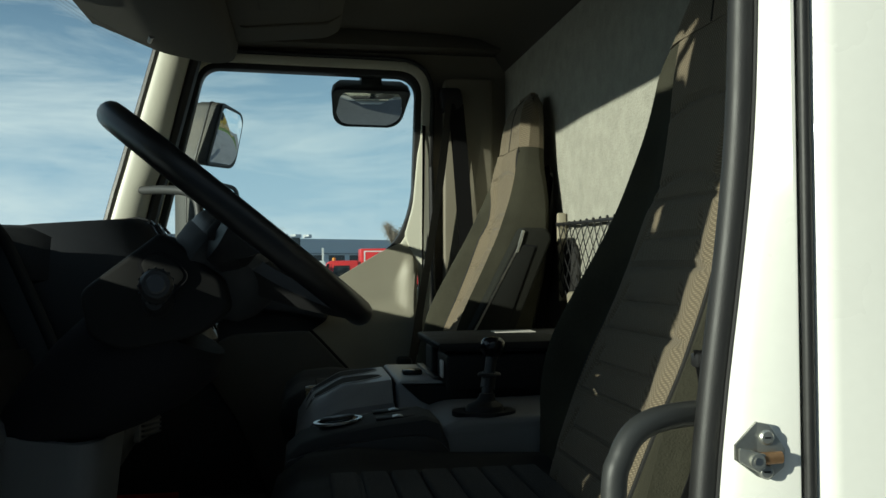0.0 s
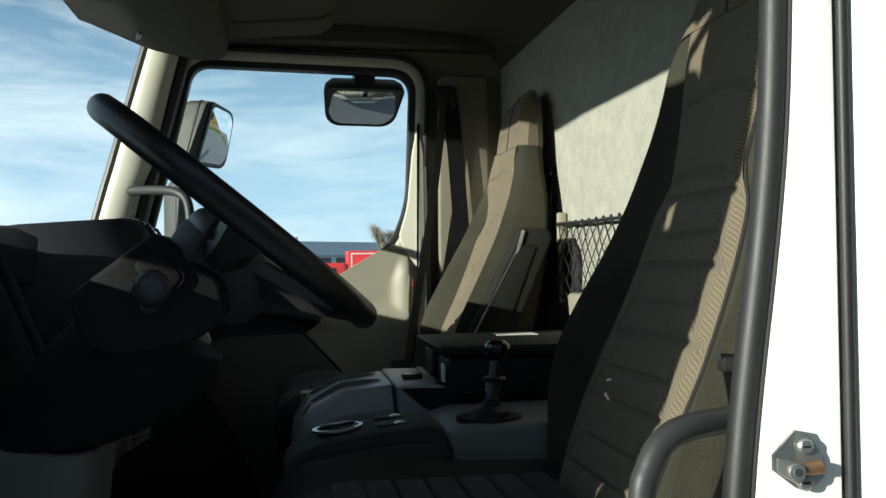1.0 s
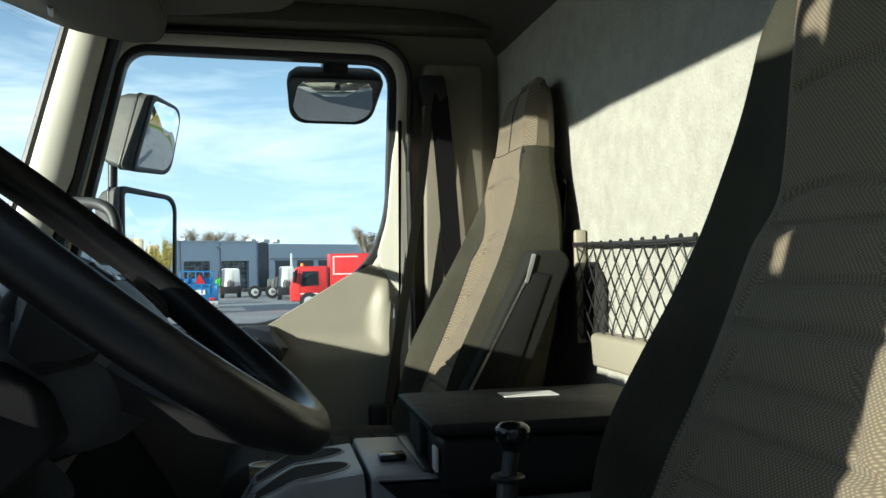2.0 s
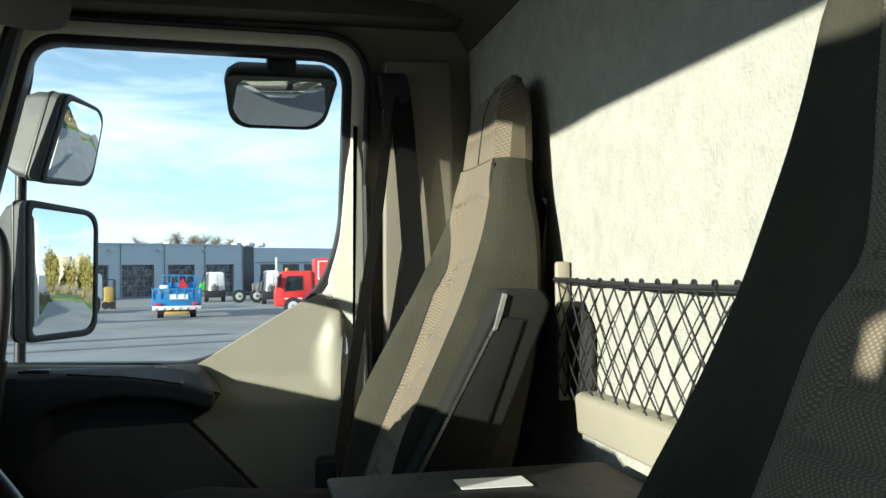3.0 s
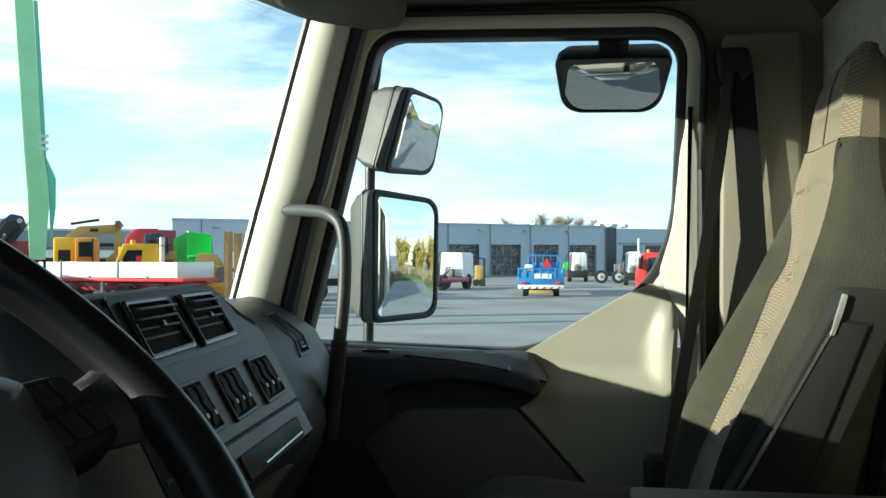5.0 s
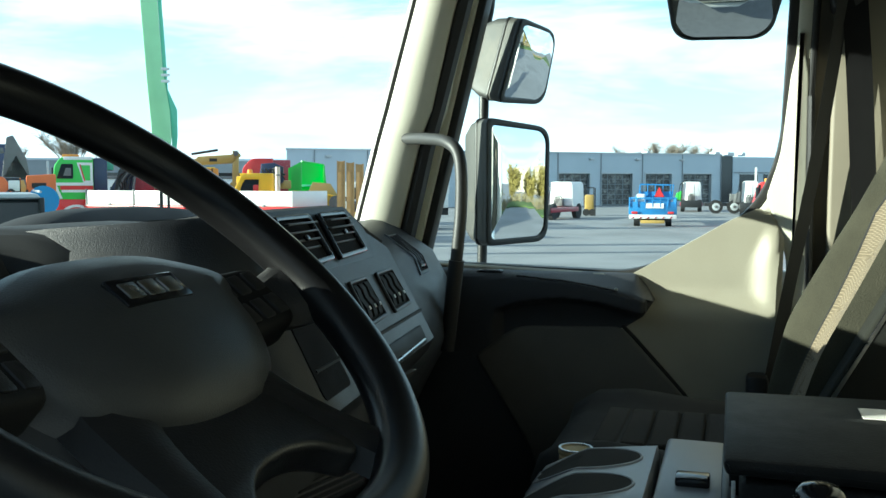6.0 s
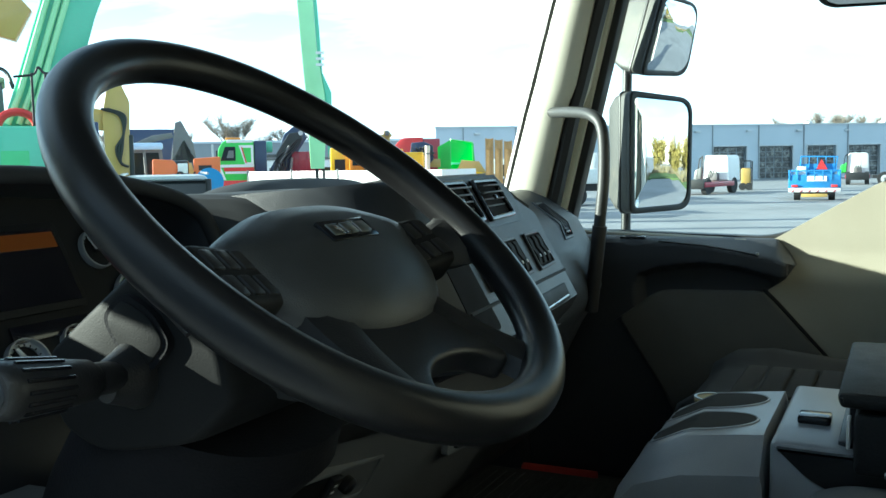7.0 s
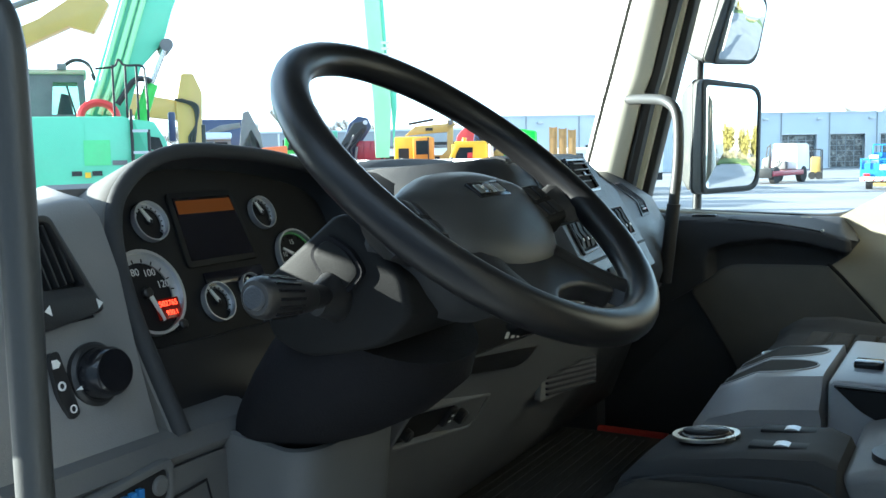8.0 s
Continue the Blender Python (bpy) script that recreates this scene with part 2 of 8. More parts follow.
def merge(bm, other, m=None):
    if m is not None:
        bmesh.ops.transform(other, matrix=m, verts=other.verts)
    me = bpy.data.meshes.new("tmp")
    other.to_mesh(me)
    other.free()
    bm.from_mesh(me)
    bpy.data.meshes.remove(me)
    return bm


def box(x0, x1, y0, y1, z0, z1, bev=0.0, seg=2, bm=None, m=None):
    b = bmesh.new()
    vs = [b.verts.new((x, y, z)) for z in (z0, z1) for y in (y0, y1) for x in (x0, x1)]
    for f in ((0, 2, 3, 1), (4, 5, 7, 6), (0, 1, 5, 4), (2, 6, 7, 3), (0, 4, 6, 2), (1, 3, 7, 5)):
        b.faces.new([vs[i] for i in f])
    if bev:
        bmesh.ops.bevel(b, geom=list(b.edges), offset=bev, segments=seg, affect='EDGES', profile=0.5)
    if m is not None:
        bmesh.ops.transform(b, matrix=m, verts=b.verts)
    return merge(bm, b) if bm is not None else b


def lift(axis, p, q, h):
    return {'x': (h, p, q), 'y': (p, h, q), 'z': (p, q, h)}[axis]


def prism(pts, axis, lo, hi, bev=0.0, seg=2, bm=None, m=None):
    """A flat outline (x,z for y; y,z for x; x,y for z) pulled from lo to hi along the axis."""
    b = bmesh.new()
    a = [b.verts.new(lift(axis, p, q, lo)) for p, q in pts]
    c = [b.verts.new(lift(axis, p, q, hi)) for p, q in pts]
    n = len(pts)
    for i in range(n):
        b.faces.new((a[i], a[(i + 1) % n], c[(i + 1) % n], c[i]))
    fa, fc = b.faces.new(a[::-1]), b.faces.new(c)
    if bev:
        bmesh.ops.recalc_face_normals(b, faces=b.faces)
        bmesh.ops.bevel(b, geom=list(fa.edges) + list(fc.edges), offset=bev, segments=seg, affect='EDGES', profile=0.5)
    if m is not None:
        bmesh.ops.transform(b, matrix=m, verts=b.verts)
    return merge(bm, b) if bm is not None else b


def frame_prism(outer, inner, axis, lo, hi, bev=0.0, bm=None, m=None):
    """A flat ring between two outlines of equal count, with thickness."""
    b = bmesh.new()
    n = len(outer)
    r = [[b.verts.new(lift(axis, p, q, h)) for p, q in o] for o, h in ((outer, lo), (outer, hi), (inner, hi), (inner, lo))]
    sharp = []
    for k in range(4):
        for i in range(n):
            b.faces.new((r[k][i], r[k][(i + 1) % n], r[(k + 1) % 4][(i + 1) % n], r[(k + 1) % 4][i]))
    if bev:
        for k in range(4):
            for i in range(n):
                sharp.append(b.edges.get((r[k][i], r[k][(i + 1) % n])))
        bmesh.ops.bevel(b, geom=sharp, offset=bev, segments=2, affect='EDGES', profile=0.5)
    if m is not None:
        bmesh.ops.transform(b, matrix=m, verts=b.verts)
    return merge(bm, b) if bm is not None else b


def loft(rings, cap=True, closed=True, bm=None, m=None):
    b = bmesh.new()
    vs = [[b.verts.new(p) for p in r] for r in rings]
    n = len(rings[0])
    for k in range(len(rings) - 1):
        for i in range(n if closed else n - 1):
            j = (i + 1) % n
            b.faces.new((vs[k][i], vs[k][j], vs[k + 1][j], vs[k + 1][i]))
    if cap and closed:
        b.faces.new(vs[0][::-1])
        b.faces.new(vs[-1])
    if m is not None:
        bmesh.ops.transform(b, matrix=m, verts=b.verts)
    return merge(bm, b) if bm is not None else b


def tube(path, r, seg=12, closed=False, bm=None, m=None):
    """A round bar along a path; r is one radius or one for each point."""
    pts = [Vector(p) for p in path]
    n = len(pts)
    rs = r if isinstance(r, (list, tuple)) else [r] * n
    tan = []
    for i in range(n):
        a = pts[(i - 1) % n] if closed or i > 0 else pts[0]
        c = pts[(i + 1) % n] if closed or i < n - 1 else pts[-1]
        tan.append((c - a).normalized())
    ref = tan[0].orthogonal().normalized()
    rings = []
    for i in range(n):
        ref = (ref - tan[i] * ref.dot(tan[i])).normalized()
        side = tan[i].cross(ref)
        rings.append([pts[i] + rs[i] * (math.cos(2 * math.pi * k / seg) * ref + math.sin(2 * math.pi * k / seg) * side) for k in range(seg)])
    if closed:
        b = loft(rings + [rings[0]], cap=False)
        bmesh.ops.remove_doubles(b, verts=b.verts, dist=1e-6)
    else:
        b = loft(rings)
    if m is not None:
        bmesh.ops.transform(b, matrix=m, verts=b.verts)
    return merge(bm, b) if bm is not None else b


def smooth_path(pts, n=8):
    """A Catmull-Rom line through the points."""
    p = [Vector(q) for q in pts]
    p = [2 * p[0] - p[1]] + p + [2 * p[-1] - p[-2]]
    out = []
    for i in range(1, len(p) - 2):
        for k in range(n):
            t = k / n
            out.append(0.5 * (2 * p[i] + (p[i + 1] - p[i - 1]) * t + (2 * p[i - 1] - 5 * p[i] + 4 * p[i + 1] - p[i + 2]) * t * t
                              + (3 * p[i] - p[i - 1] - 3 * p[i + 1] + p[i + 2]) * t ** 3))
    out.append(p[-2])
    return out


def rounded(pts, r, n=6):
    """An outline with its corners rounded; r is one radius or one for each corner."""
    out = []
    c = len(pts)
    for i in range(c):
        p, a, b = Vector(pts[i]), Vector(pts[i - 1]), Vector(pts[(i + 1) % c])
        rad = r[i] if isinstance(r, (list, tuple)) else r
        da, db = (a - p), (b - p)
        k = min(rad, da.length * 0.48, db.length * 0.48)
        if k < 1e-5:
            out += [tuple(p)] * (n + 1)
            continue
        s, e = p + da.normalized() * k, p + db.normalized() * k
        for j in range(n + 1):
            t = j / n
            out.append(tuple((1 - t) ** 2 * s + 2 * t * (1 - t) * p + t * t * e))
    return out


def disc(r, h, seg=32, bev=0.0, bm=None, m=None, r2=None):
    r2 = r if r2 is None else r2
    rings = [[(r * math.cos(2 * math.pi * k / seg), r * math.sin(2 * math.pi * k / seg), 0) for k in range(seg)]]
    if bev:
        rings.append([(r2 * math.cos(2 * math.pi * k / seg), r2 * math.sin(2 * math.pi * k / seg), h - bev) for k in range(seg)])
        rings.append([((r2 - bev) * math.cos(2 * math.pi * k / seg), (r2 - bev) * math.sin(2 * math.pi * k / seg), h) for k in range(seg)])
    else:
        rings.append([(r2 * math.cos(2 * math.pi * k / seg), r2 * math.sin(2 * math.pi * k / seg), h) for k in range(seg)])
    return loft(rings, bm=bm, m=m)


def ring(r_out, r_in, h, seg=40, m=None, bm=None):
    o = [(r_out * math.cos(2 * math.pi * k / seg), r_out * math.sin(2 * math.pi * k / seg)) for k in range(seg)]
    i = [(r_in * math.cos(2 * math.pi * k / seg), r_in * math.sin(2 * math.pi * k / seg)) for k in range(seg)]
    return frame_prism(o, i, 'z', 0, h, bm=bm, m=m)


def frame_of(origin, xdir, zdir):
    """A pose whose local z is zdir and whose local x lies along xdir."""
    z = Vector(zdir).normalized()
    x = Vector(xdir)
    x = (x - z * x.dot(z)).normalized()
    y = z.cross(x)
    m = Matrix((x, y, z)).transposed().to_4x4()
    m.translation = Vector(origin)
    return m


def lettering(name, words, size, m, material, parent, label=""):
    cu = bpy.data.curves.new(name, 'FONT')
    cu.body, cu.size, cu.align_x, cu.align_y, cu.extrude = words, size, 'CENTER', 'CENTER', size * 0.02
    cu.materials.append(material)
    ob = new(name, cu)
    ob.parent = parent
    if parent.type == 'EMPTY':
        ob.matrix_parent_inverse = parent.matrix_basis.inverted()
    ob.matrix_basis = m
    if label:
        ob["label"] = label
    return ob


# ---- the cab shell ----
FLOOR_Z, ROOF_Z, REAR_X = 1.40, 2.745, 0.555
tagged(put("floor", box(-1.0, 0.62, 0.93, 3.12, FLOOR_Z - 0.08, FLOOR_Z), CARPET), "dark ribbed cab floor covering", "floor", kind="structure")

# rear wall with its soft upper corner
rear = tagged(put("wall_rear", box(REAR_X, REAR_X + 0.06, 0.95, 3.10, FLOOR_Z, ROOF_Z + 0.05), FELT), "pale grey felt lined rear cab wall", "wall", kind="structure")
# ceiling: dished headliner with a rounded fall to the rear wall
prof = [(-0.62, 2.80), (-0.30, 2.80), (0.30, 2.785), (0.45, 2.77), (0.52, 2.74), (0.552, 2.69)]
prof_up = [(0.60, 2.69), (0.60, 2.86), (-0.62, 2.86)]
tagged(put("ceiling", prism(prof + prof_up, 'y', 0.96, 3.08), HEADLINER), "dark grey moulded cab headliner", "ceiling", kind="structure")
# side panel over the passenger door and behind it
HEAD = rounded([(-0.50, 2.86), (0.60, 2.86), (0.60, 1.40), (0.335, 1.40), (0.30, 2.10), (0.318, 2.70), (-0.40, 2.725), (-0.50, 2.725)], [0, 0, 0, 0, 0.05, 0.07, 0.03, 0], 5)
tagged(put("wall_side", prism(HEAD, 'y', 3.055, 3.115), TAUPE), "beige side trim behind the passenger door", "wall", kind="structure")
tagged(put("trim", prism([(-0.50, 2.750), (0.53, 2.736), (0.545, 2.776), (-0.50, 2.81)], 'y', 2.955, 3.06, 0.006), HEADLINER), "dark grey roof edge trim over the door", "trim", kind="structure")

# passenger door: frame, seals, glass, panels
WIN = [(-0.545, 2.012), (-0.046, 2.000), (0.20, 2.140), (0.252, 2.27), (0.268, 2.664), (-0.378, 2.682)]
win_r = [0.02, 0.06, 0.12, 0.12, 0.065, 0.05]
def grown(d):
    """The window's outline, moved outwards by about d."""
    o = []
    c = len(WIN)
    for i in range(c):
        p, a, b = Vector(WIN[i]), Vector(WIN[i - 1]), Vector(WIN[(i + 1) % c])
        n1 = (p - a).normalized()
        n2 = (b - p).normalized()
        n1, n2 = Vector((n1.y, -n1.x)), Vector((n2.y, -n2.x))
        k = (n1 + n2).normalized()
        o.append(tuple(p + k * d / max(0.4, k.dot(n1))))
    return rounded(o, [max(0.01, r + d) for r in win_r], 8)
door = thing("door_1", (-0.1, 3.06, FLOOR_Z), "cream framed passenger door with a large window", "door", kind="structure")
part("door_frame", frame_prism(grown(0.047), grown(0.018), 'y', 3.026, 3.10, 0.008), CREAM, door, "cream painted window frame")
part("window_seal", frame_prism(grown(0.0195), grown(-0.001), 'y', 3.036, 3.085, 0.004), RUBBER, door, "black rubber window seal")
part("door_seal", frame_prism(grown(0.058), grown(0.046), 'y', 3.022, 3.07, 0.005), RUBBER, door, "black rubber door seal")
pane = part("pane", prism(grown(0.004), 'y', 3.062, 3.066), GLASS, door, "clear side window glass")
pane.visible_shadow = False
# beige panel: a sunk field under the window, a ridge along its rear edge, and a swell below
def step_up(a, b, v):
    t = min(1.0, max(0.0, (v - a) / (b - a)))
    return t * t * (3 - 2 * t)
def broken(line, v):
    """Value at v on a line of (v, value) corners."""
    for (va, a), (vb, b) in zip(line, line[1:]):
        if v <= vb:
            return a + (b - a) * max(0.0, (v - va) / (vb - va))
    return line[-1][1]
field = []
for q in range(61):
    z = 1.42 + 0.724 * q / 60
    x0 = broken([(1.42, -0.06), (1.985, -0.076), (2.118, 0.150), (2.144, 0.205)], z)
    x1 = broken([(1.42, 0.20), (1.80, 0.256), (2.095, 0.262), (2.125, 0.252), (2.144, 0.226)], z)
    row = []
    for k in range(29):
        x = x0 + (x1 - x0) * k / 28
        ridge = step_up(0.192 + 0.02 * step_up(2.02, 2.09, z), 0.238, x) * step_up(2.108, 2.055, z)
        swell = step_up(1.975, 1.905, z)
        yy = 3.0165 - max(0.020 * ridge, 0.034 * swell)
        yy += 0.012 * step_up(x1 - 0.010, x1, x) + 0.012 * step_up(2.128, 2.144, z)
        row.append((x, yy, z))
    field.append(row + [(x1, 3.05, z), (x0, 3.05, z)])
part("door_panel", loft(field), BEIGE, door, "beige moulded door panel")
part("frame_leg", prism(rounded([(0.225, 2.17), (0.252, 2.26), (0.268, 2.42), (0.288, 2.52), (0.304, 2.42), (0.305, 1.45), (0.268, 1.45), (0.268, 2.04)], [0.01, 0.03, 0.01, 0.01, 0.01, 0, 0, 0.02], 4), 'y', 3.0195, 3.05, 0.006), CREAM, door, "cream painted rear frame")
part("leg_seal", tube([(0.309, 3.02, 2.38), (0.312, 3.018, 2.0), (0.312, 3.018, 1.45)], 0.008, 8), BLACK, door)
# lower door panel: dark backing, cloth inset with a slanting seam
part("dark_panel", prism(rounded([(-0.70, 1.40), (-0.70, 1.97), (-0.20, 1.97), (-0.12, 1.40)], 0.01), 'y', 2.99, 3.045, 0.006), DARK, door, "dark grey door panel under the pull")
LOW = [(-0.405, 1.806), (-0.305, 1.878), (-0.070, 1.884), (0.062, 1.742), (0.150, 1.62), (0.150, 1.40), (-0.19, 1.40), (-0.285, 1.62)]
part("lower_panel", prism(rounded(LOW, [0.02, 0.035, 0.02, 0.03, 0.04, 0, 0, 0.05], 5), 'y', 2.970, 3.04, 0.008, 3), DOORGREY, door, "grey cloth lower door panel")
part("panel_seam", tube([(-0.070, 2.979, 1.888), (-0.040, 2.980, 1.858), (0.010, 2.980, 1.803), (0.064, 2.980, 1.743), (0.152, 2.980, 1.622), (0.154, 2.980, 1.42)], 0.0045, 8), DIAL, door, "dark slanting panel joint")
part("belt_rail", prism(rounded([(-0.60, 1.90), (-0.60, 2.016), (-0.10, 1.998), (-0.03, 1.985), (-0.02, 1.90)], 0.012), 'y', 3.0, 3.05, 0.008), BEIGE, door)
# armrest and pull: dark housing with a sloping top, a beaked end and a lens-shaped finger scoop
pull_rows = []
for k in range(97):
    x = -0.66 + 0.657 * (1 - (1 - k / 96) ** 1.5)
    top = broken([(-0.66, 2.006), (-0.045, 1.999), (-0.022, 1.975), (-0.003, 1.946)], x)
    low = broken([(-0.66, 1.76), (-0.45, 1.775), (-0.405, 1.803), (-0.305, 1.876), (-0.066, 1.882), (-0.022, 1.914), (-0.003, 1.944)], x)
    crest = min(top - 0.001, broken([(-0.66, 2.000), (-0.32, 1.994), (-0.20, 1.986), (-0.075, 1.966), (-0.003, 1.945)], x))
    arch_z = broken([(-0.36, 1.880), (-0.345, 1.918), (-0.298, 1.934), (-0.20, 1.948), (-0.12, 1.940), (-0.05, 1.922), (-0.02, 1.90)], x)
    row = []
    for j in range(31):
        z = low + (top - low) * j / 30
        yy = 2.940 + 0.014 * step_up(crest - 0.03, low, z)
        if z > crest:
            yy = 2.940 + 0.065 * (z - crest) / max(0.024, top - crest)
        yy += 0.006 * step_up(crest - 0.006, crest, z)
        if -0.36 < x < -0.02:
            yy += 0.026 * step_up(arch_z + 0.003, arch_z - 0.012, z) * step_up(-0.36, -0.335, x) * step_up(-0.025, -0.06, x)
        yy += 0.012 * step_up(-0.030, -0.003, x)
        row.append((x, yy, z))
    pull_rows.append(row + [(x, 3.03, top), (x, 3.03, low)])
pull = part("pull_handle", loft(pull_rows), DARK, door, "dark grey armrest with a scooped pull handle")
part("switch", box(-0.395, -0.335, 2.955, 2.975, 1.996, 2.004, 0.002), SHINY, pull)
# thin shiny bead added to draw the highlight along the crest
part("edge_glint", tube([(-0.30, 2.943, 1.994), (-0.20, 2.942, 1.987), (-0.13, 2.942, 1.977), (-0.078, 2.943, 1.967)], 0.0022, 8), SHINY, pull)
part("screw_cap", disc(0.004, 0.003, 12, 0.001, m=frame_of((-0.080, 2.944, 1.970), (1, 0, 0), (0, -1, 0.3))), ZINC, pull)

tagged(put("trim", prism([(-0.98, FLOOR_Z), (-0.64, FLOOR_Z), (-0.64, 1.97), (-0.72, 2.04), (-0.92, 2.0)], 'y', 2.93, 3.09, 0.01), DARK), "dark kick panel under the dashboard end", "trim", kind="structure")

# A pillars
def pillar(y, side):
    """Cream windscreen pillar; side is +1 at the passenger's side."""
    rings = []
    for z, x0, w in ((2.03, -0.685, 0.105), (2.10, -0.668, 0.105), (2.30, -0.612, 0.10), (2.36, -0.594, 0.108), (2.55, -0.541, 0.10), (2.70, -0.498, 0.096), (2.80, -0.468, 0.10)):
        a = [(x0, 0.050), (x0 + 0.012, 0.008), (x0 + 0.035, -0.004), (x0 + w * 0.75, 0.0), (x0 + w, 0.018), (x0 + w, 0.14), (x0 + 0.01, 0.14)]
        rings.append([(px, y + side * py, z) for px, py in a])
    ob = tagged(put("trim", loft(rings), CREAM), "cream painted windscreen pillar", "pillar", kind="structure")
    edge = [(x0 - 0.004, y + side * 0.035, z) for z, x0 in ((2.03, -0.685), (2.30, -0.612), (2.36, -0.594), (2.70, -0.498), (2.80, -0.468))]
    part("windscreen_seal", tube(edge, 0.012, 8), BLACK, ob, "black rubber windscreen seal")
    back = [(x0 + w + 0.012, y + side * 0.045, z) for z, x0, w in ((1.95, -0.70, 0.105), (2.30, -0.612, 0.10), (2.36, -0.594, 0.10), (2.70, -0.498, 0.096), (2.78, -0.475, 0.096))]
    part("door_seal", tube(back, 0.02, 8), RUBBER, ob, "black rubber door seal")
    return ob
pillar(2.885, 1)
pillar(1.005, -1)

# windscreen: a curved pane with a dotted dark band at its top
def screen_x(y, z):
    k = (z - 2.03) / 0.67
    return -0.70 + 0.187 * k - 0.16 * (1 - ((y - 1.945) / 0.94) ** 2)
rows_z = [1.98 + i * 0.09 for i in range(10)]
glass_rows = [[(screen_x(1.0 + 1.89 * j / 24, z), 1.0 + 1.89 * j / 24, z) for j in range(25)] for z in rows_z]
wind = thing("window_1", (-0.85, 1.945, 2.0), "wide curved clear windscreen", "windscreen", kind="structure")
pane = part("pane", loft(glass_rows, closed=False), GLASS, wind)
pane.visible_shadow = False
band = [[(screen_x(1.0 + 1.89 * j / 24, z) + 0.006, 1.0 + 1.89 * j / 24, z) for j in range(25)] for z in (2.735, 2.86)]
part("frit_band", loft(band, closed=False), BLACK, wind, "black band along the windscreen's top")
# outside sun visor: a tinted sheet leaning out over the windscreen
visor = thing("sun_visor", (-0.72, 1.945, 2.84), "tinted translucent sun visor outside above the windscreen", "sun visor")
sheet = []
for j in range(25):
    y = 0.98 + 1.93 * j / 24
    a, e = screen_x(y, 2.75), 2.748 + 0.075 * (abs(y - 1.945) / 0.96) ** 2.5
    sheet.append([(a - 0.095, y, e), (a - 0.089, y, e), (a - 0.052, y, 2.90), (a - 0.058, y, 2.90)])
vis = part("tinted_sheet", loft(sheet), TINT, visor, "blue-grey tinted sheet")
vis.visible_shadow = False
part("visor_rim", tube([((p[0][0] + p[1][0]) / 2, p[0][1], p[0][2] - 0.004) for p in sheet], 0.007, 8), BLACK, visor, "black rim along the visor's edge")
for y in (1.2, 1.945, 2.69):
    part("bracket", box(screen_x(y, 2.86) - 0.07, screen_x(y, 2.86) + 0.06, y - 0.012, y + 0.012, 2.872, 2.892, 0.004), BLACK, visor)
dots = bmesh.new()
for j in range(90):
    y = 1.96 + 0.83 * j / 89
    for k in range(4):
        r = 0.0026 - 0.0006 * k
        z = 2.701 - 0.0075 * k
        merge(dots, disc(r, 0.0006, 6, m=frame_of((screen_x(y + 0.002 * (k % 2), z) + 0.004, y + 0.0045 * (k % 2), z), (0, 1, 0), (1, 0, 0.28))))
part("frit_dots", dots, BLACK, wind).update_tag()
# scuttle and nose close the cab in front
tagged(put("wall_front", prism([(-1.02, FLOOR_Z - 0.08), (-0.95, FLOOR_Z - 0.08), (-0.86, 1.98), (-0.93, 1.99)], 'y', 0.98, 2.92), DARK), "dark inner front bulkhead", "wall", kind="structure")

# driver's side: door opening with the jamb, its seals and outer skin
JAMB = [(1.20, 0.262), (1.60, 0.263), (1.75, 0.266), (1.864, 0.274), (1.94, 0.282), (2.00, 0.290), (2.06, 0.299), (2.14, 0.309), (2.20, 0.315), (2.26, 0.318), (2.34, 0.321), (2.60, 0.325), (2.87, 0.327)]
rings = []
for k in range(51):
    z = 1.20 + 1.67 * k / 50
    x = sum(broken(JAMB, z + dz) for dz in (-0.04, -0.02, 0.0, 0.02, 0.04)) / 5 + 0.007
    rings.append([(x, 0.927, z), (x + 0.005, 0.9195, z), (x + 0.016, 0.913, z), (0.3445, 0.9018, z), (0.3475, 0.9015, z), (0.3495, 0.904, z), (0.3495, 0.93, z), (0.60, 0.93, z), (0.60, 1.0, z), (x + 0.045, 1.0, z), (x + 0.04, 0.965, z), (x + 0.004, 0.957, z)])
jamb = tagged(put("wall_pillar", loft(rings), WHITE_PAINT), "white painted door jamb behind the driver's seat", "pillar", kind="structure")
seal = [(ring_[0][0] - 0.007, 0.945, ring_[0][2]) for ring_ in rings[2:-2]]
part("jamb_seal", tube(seal, 0.0145, 12), RUBBER, jamb, "thick black rubber door seal")
part("seal_ridge", tube([(x + 0.010, y - 0.012, z) for x, y, z in seal], 0.006, 8), RUBBER, jamb)
part("outer_skin", prism(rounded([(0.3605, 0.898), (0.372, 0.886), (0.43, 0.876), (0.62, 0.86), (0.62, 0.925), (0.3605, 0.925)], [0.003, 0.008, 0.02, 0, 0, 0], 4), 'z', 1.0, 2.9, 0.004), WHITE_PAINT, jamb, "white outer cab skin")
part("outer_seal", tube([(0.355, 0.8985, z) for z in (1.2, 1.6, 2.0, 2.4, 2.9)], 0.0056, 10), RUBBER, jamb, "thin black rubber edge seal")
tagged(put("wall_sill", prism([(-0.62, 1.30), (0.36, 1.30), (0.36, 1.42), (-0.62, 1.42)], 'y', 0.90, 1.0, 0.012), WHITE_PAINT), "white painted door sill", "sill", kind="structure")
tagged(put("wall_roof_rail", prism([(0.93, 2.72), (1.0, 2.70), (1.02, 2.80), (0.93, 2.88)], 'x', -0.62, 0.60, 0.01), WHITE_PAINT), "white roof rail over the driver's door opening", "rail", kind="structure")
tagged(put("wall_roof", box(-0.72, 0.64, 0.90, 3.14, 2.865, 2.90, 0.01), WHITE_PAINT), "white cab roof", "roof", kind="structure")
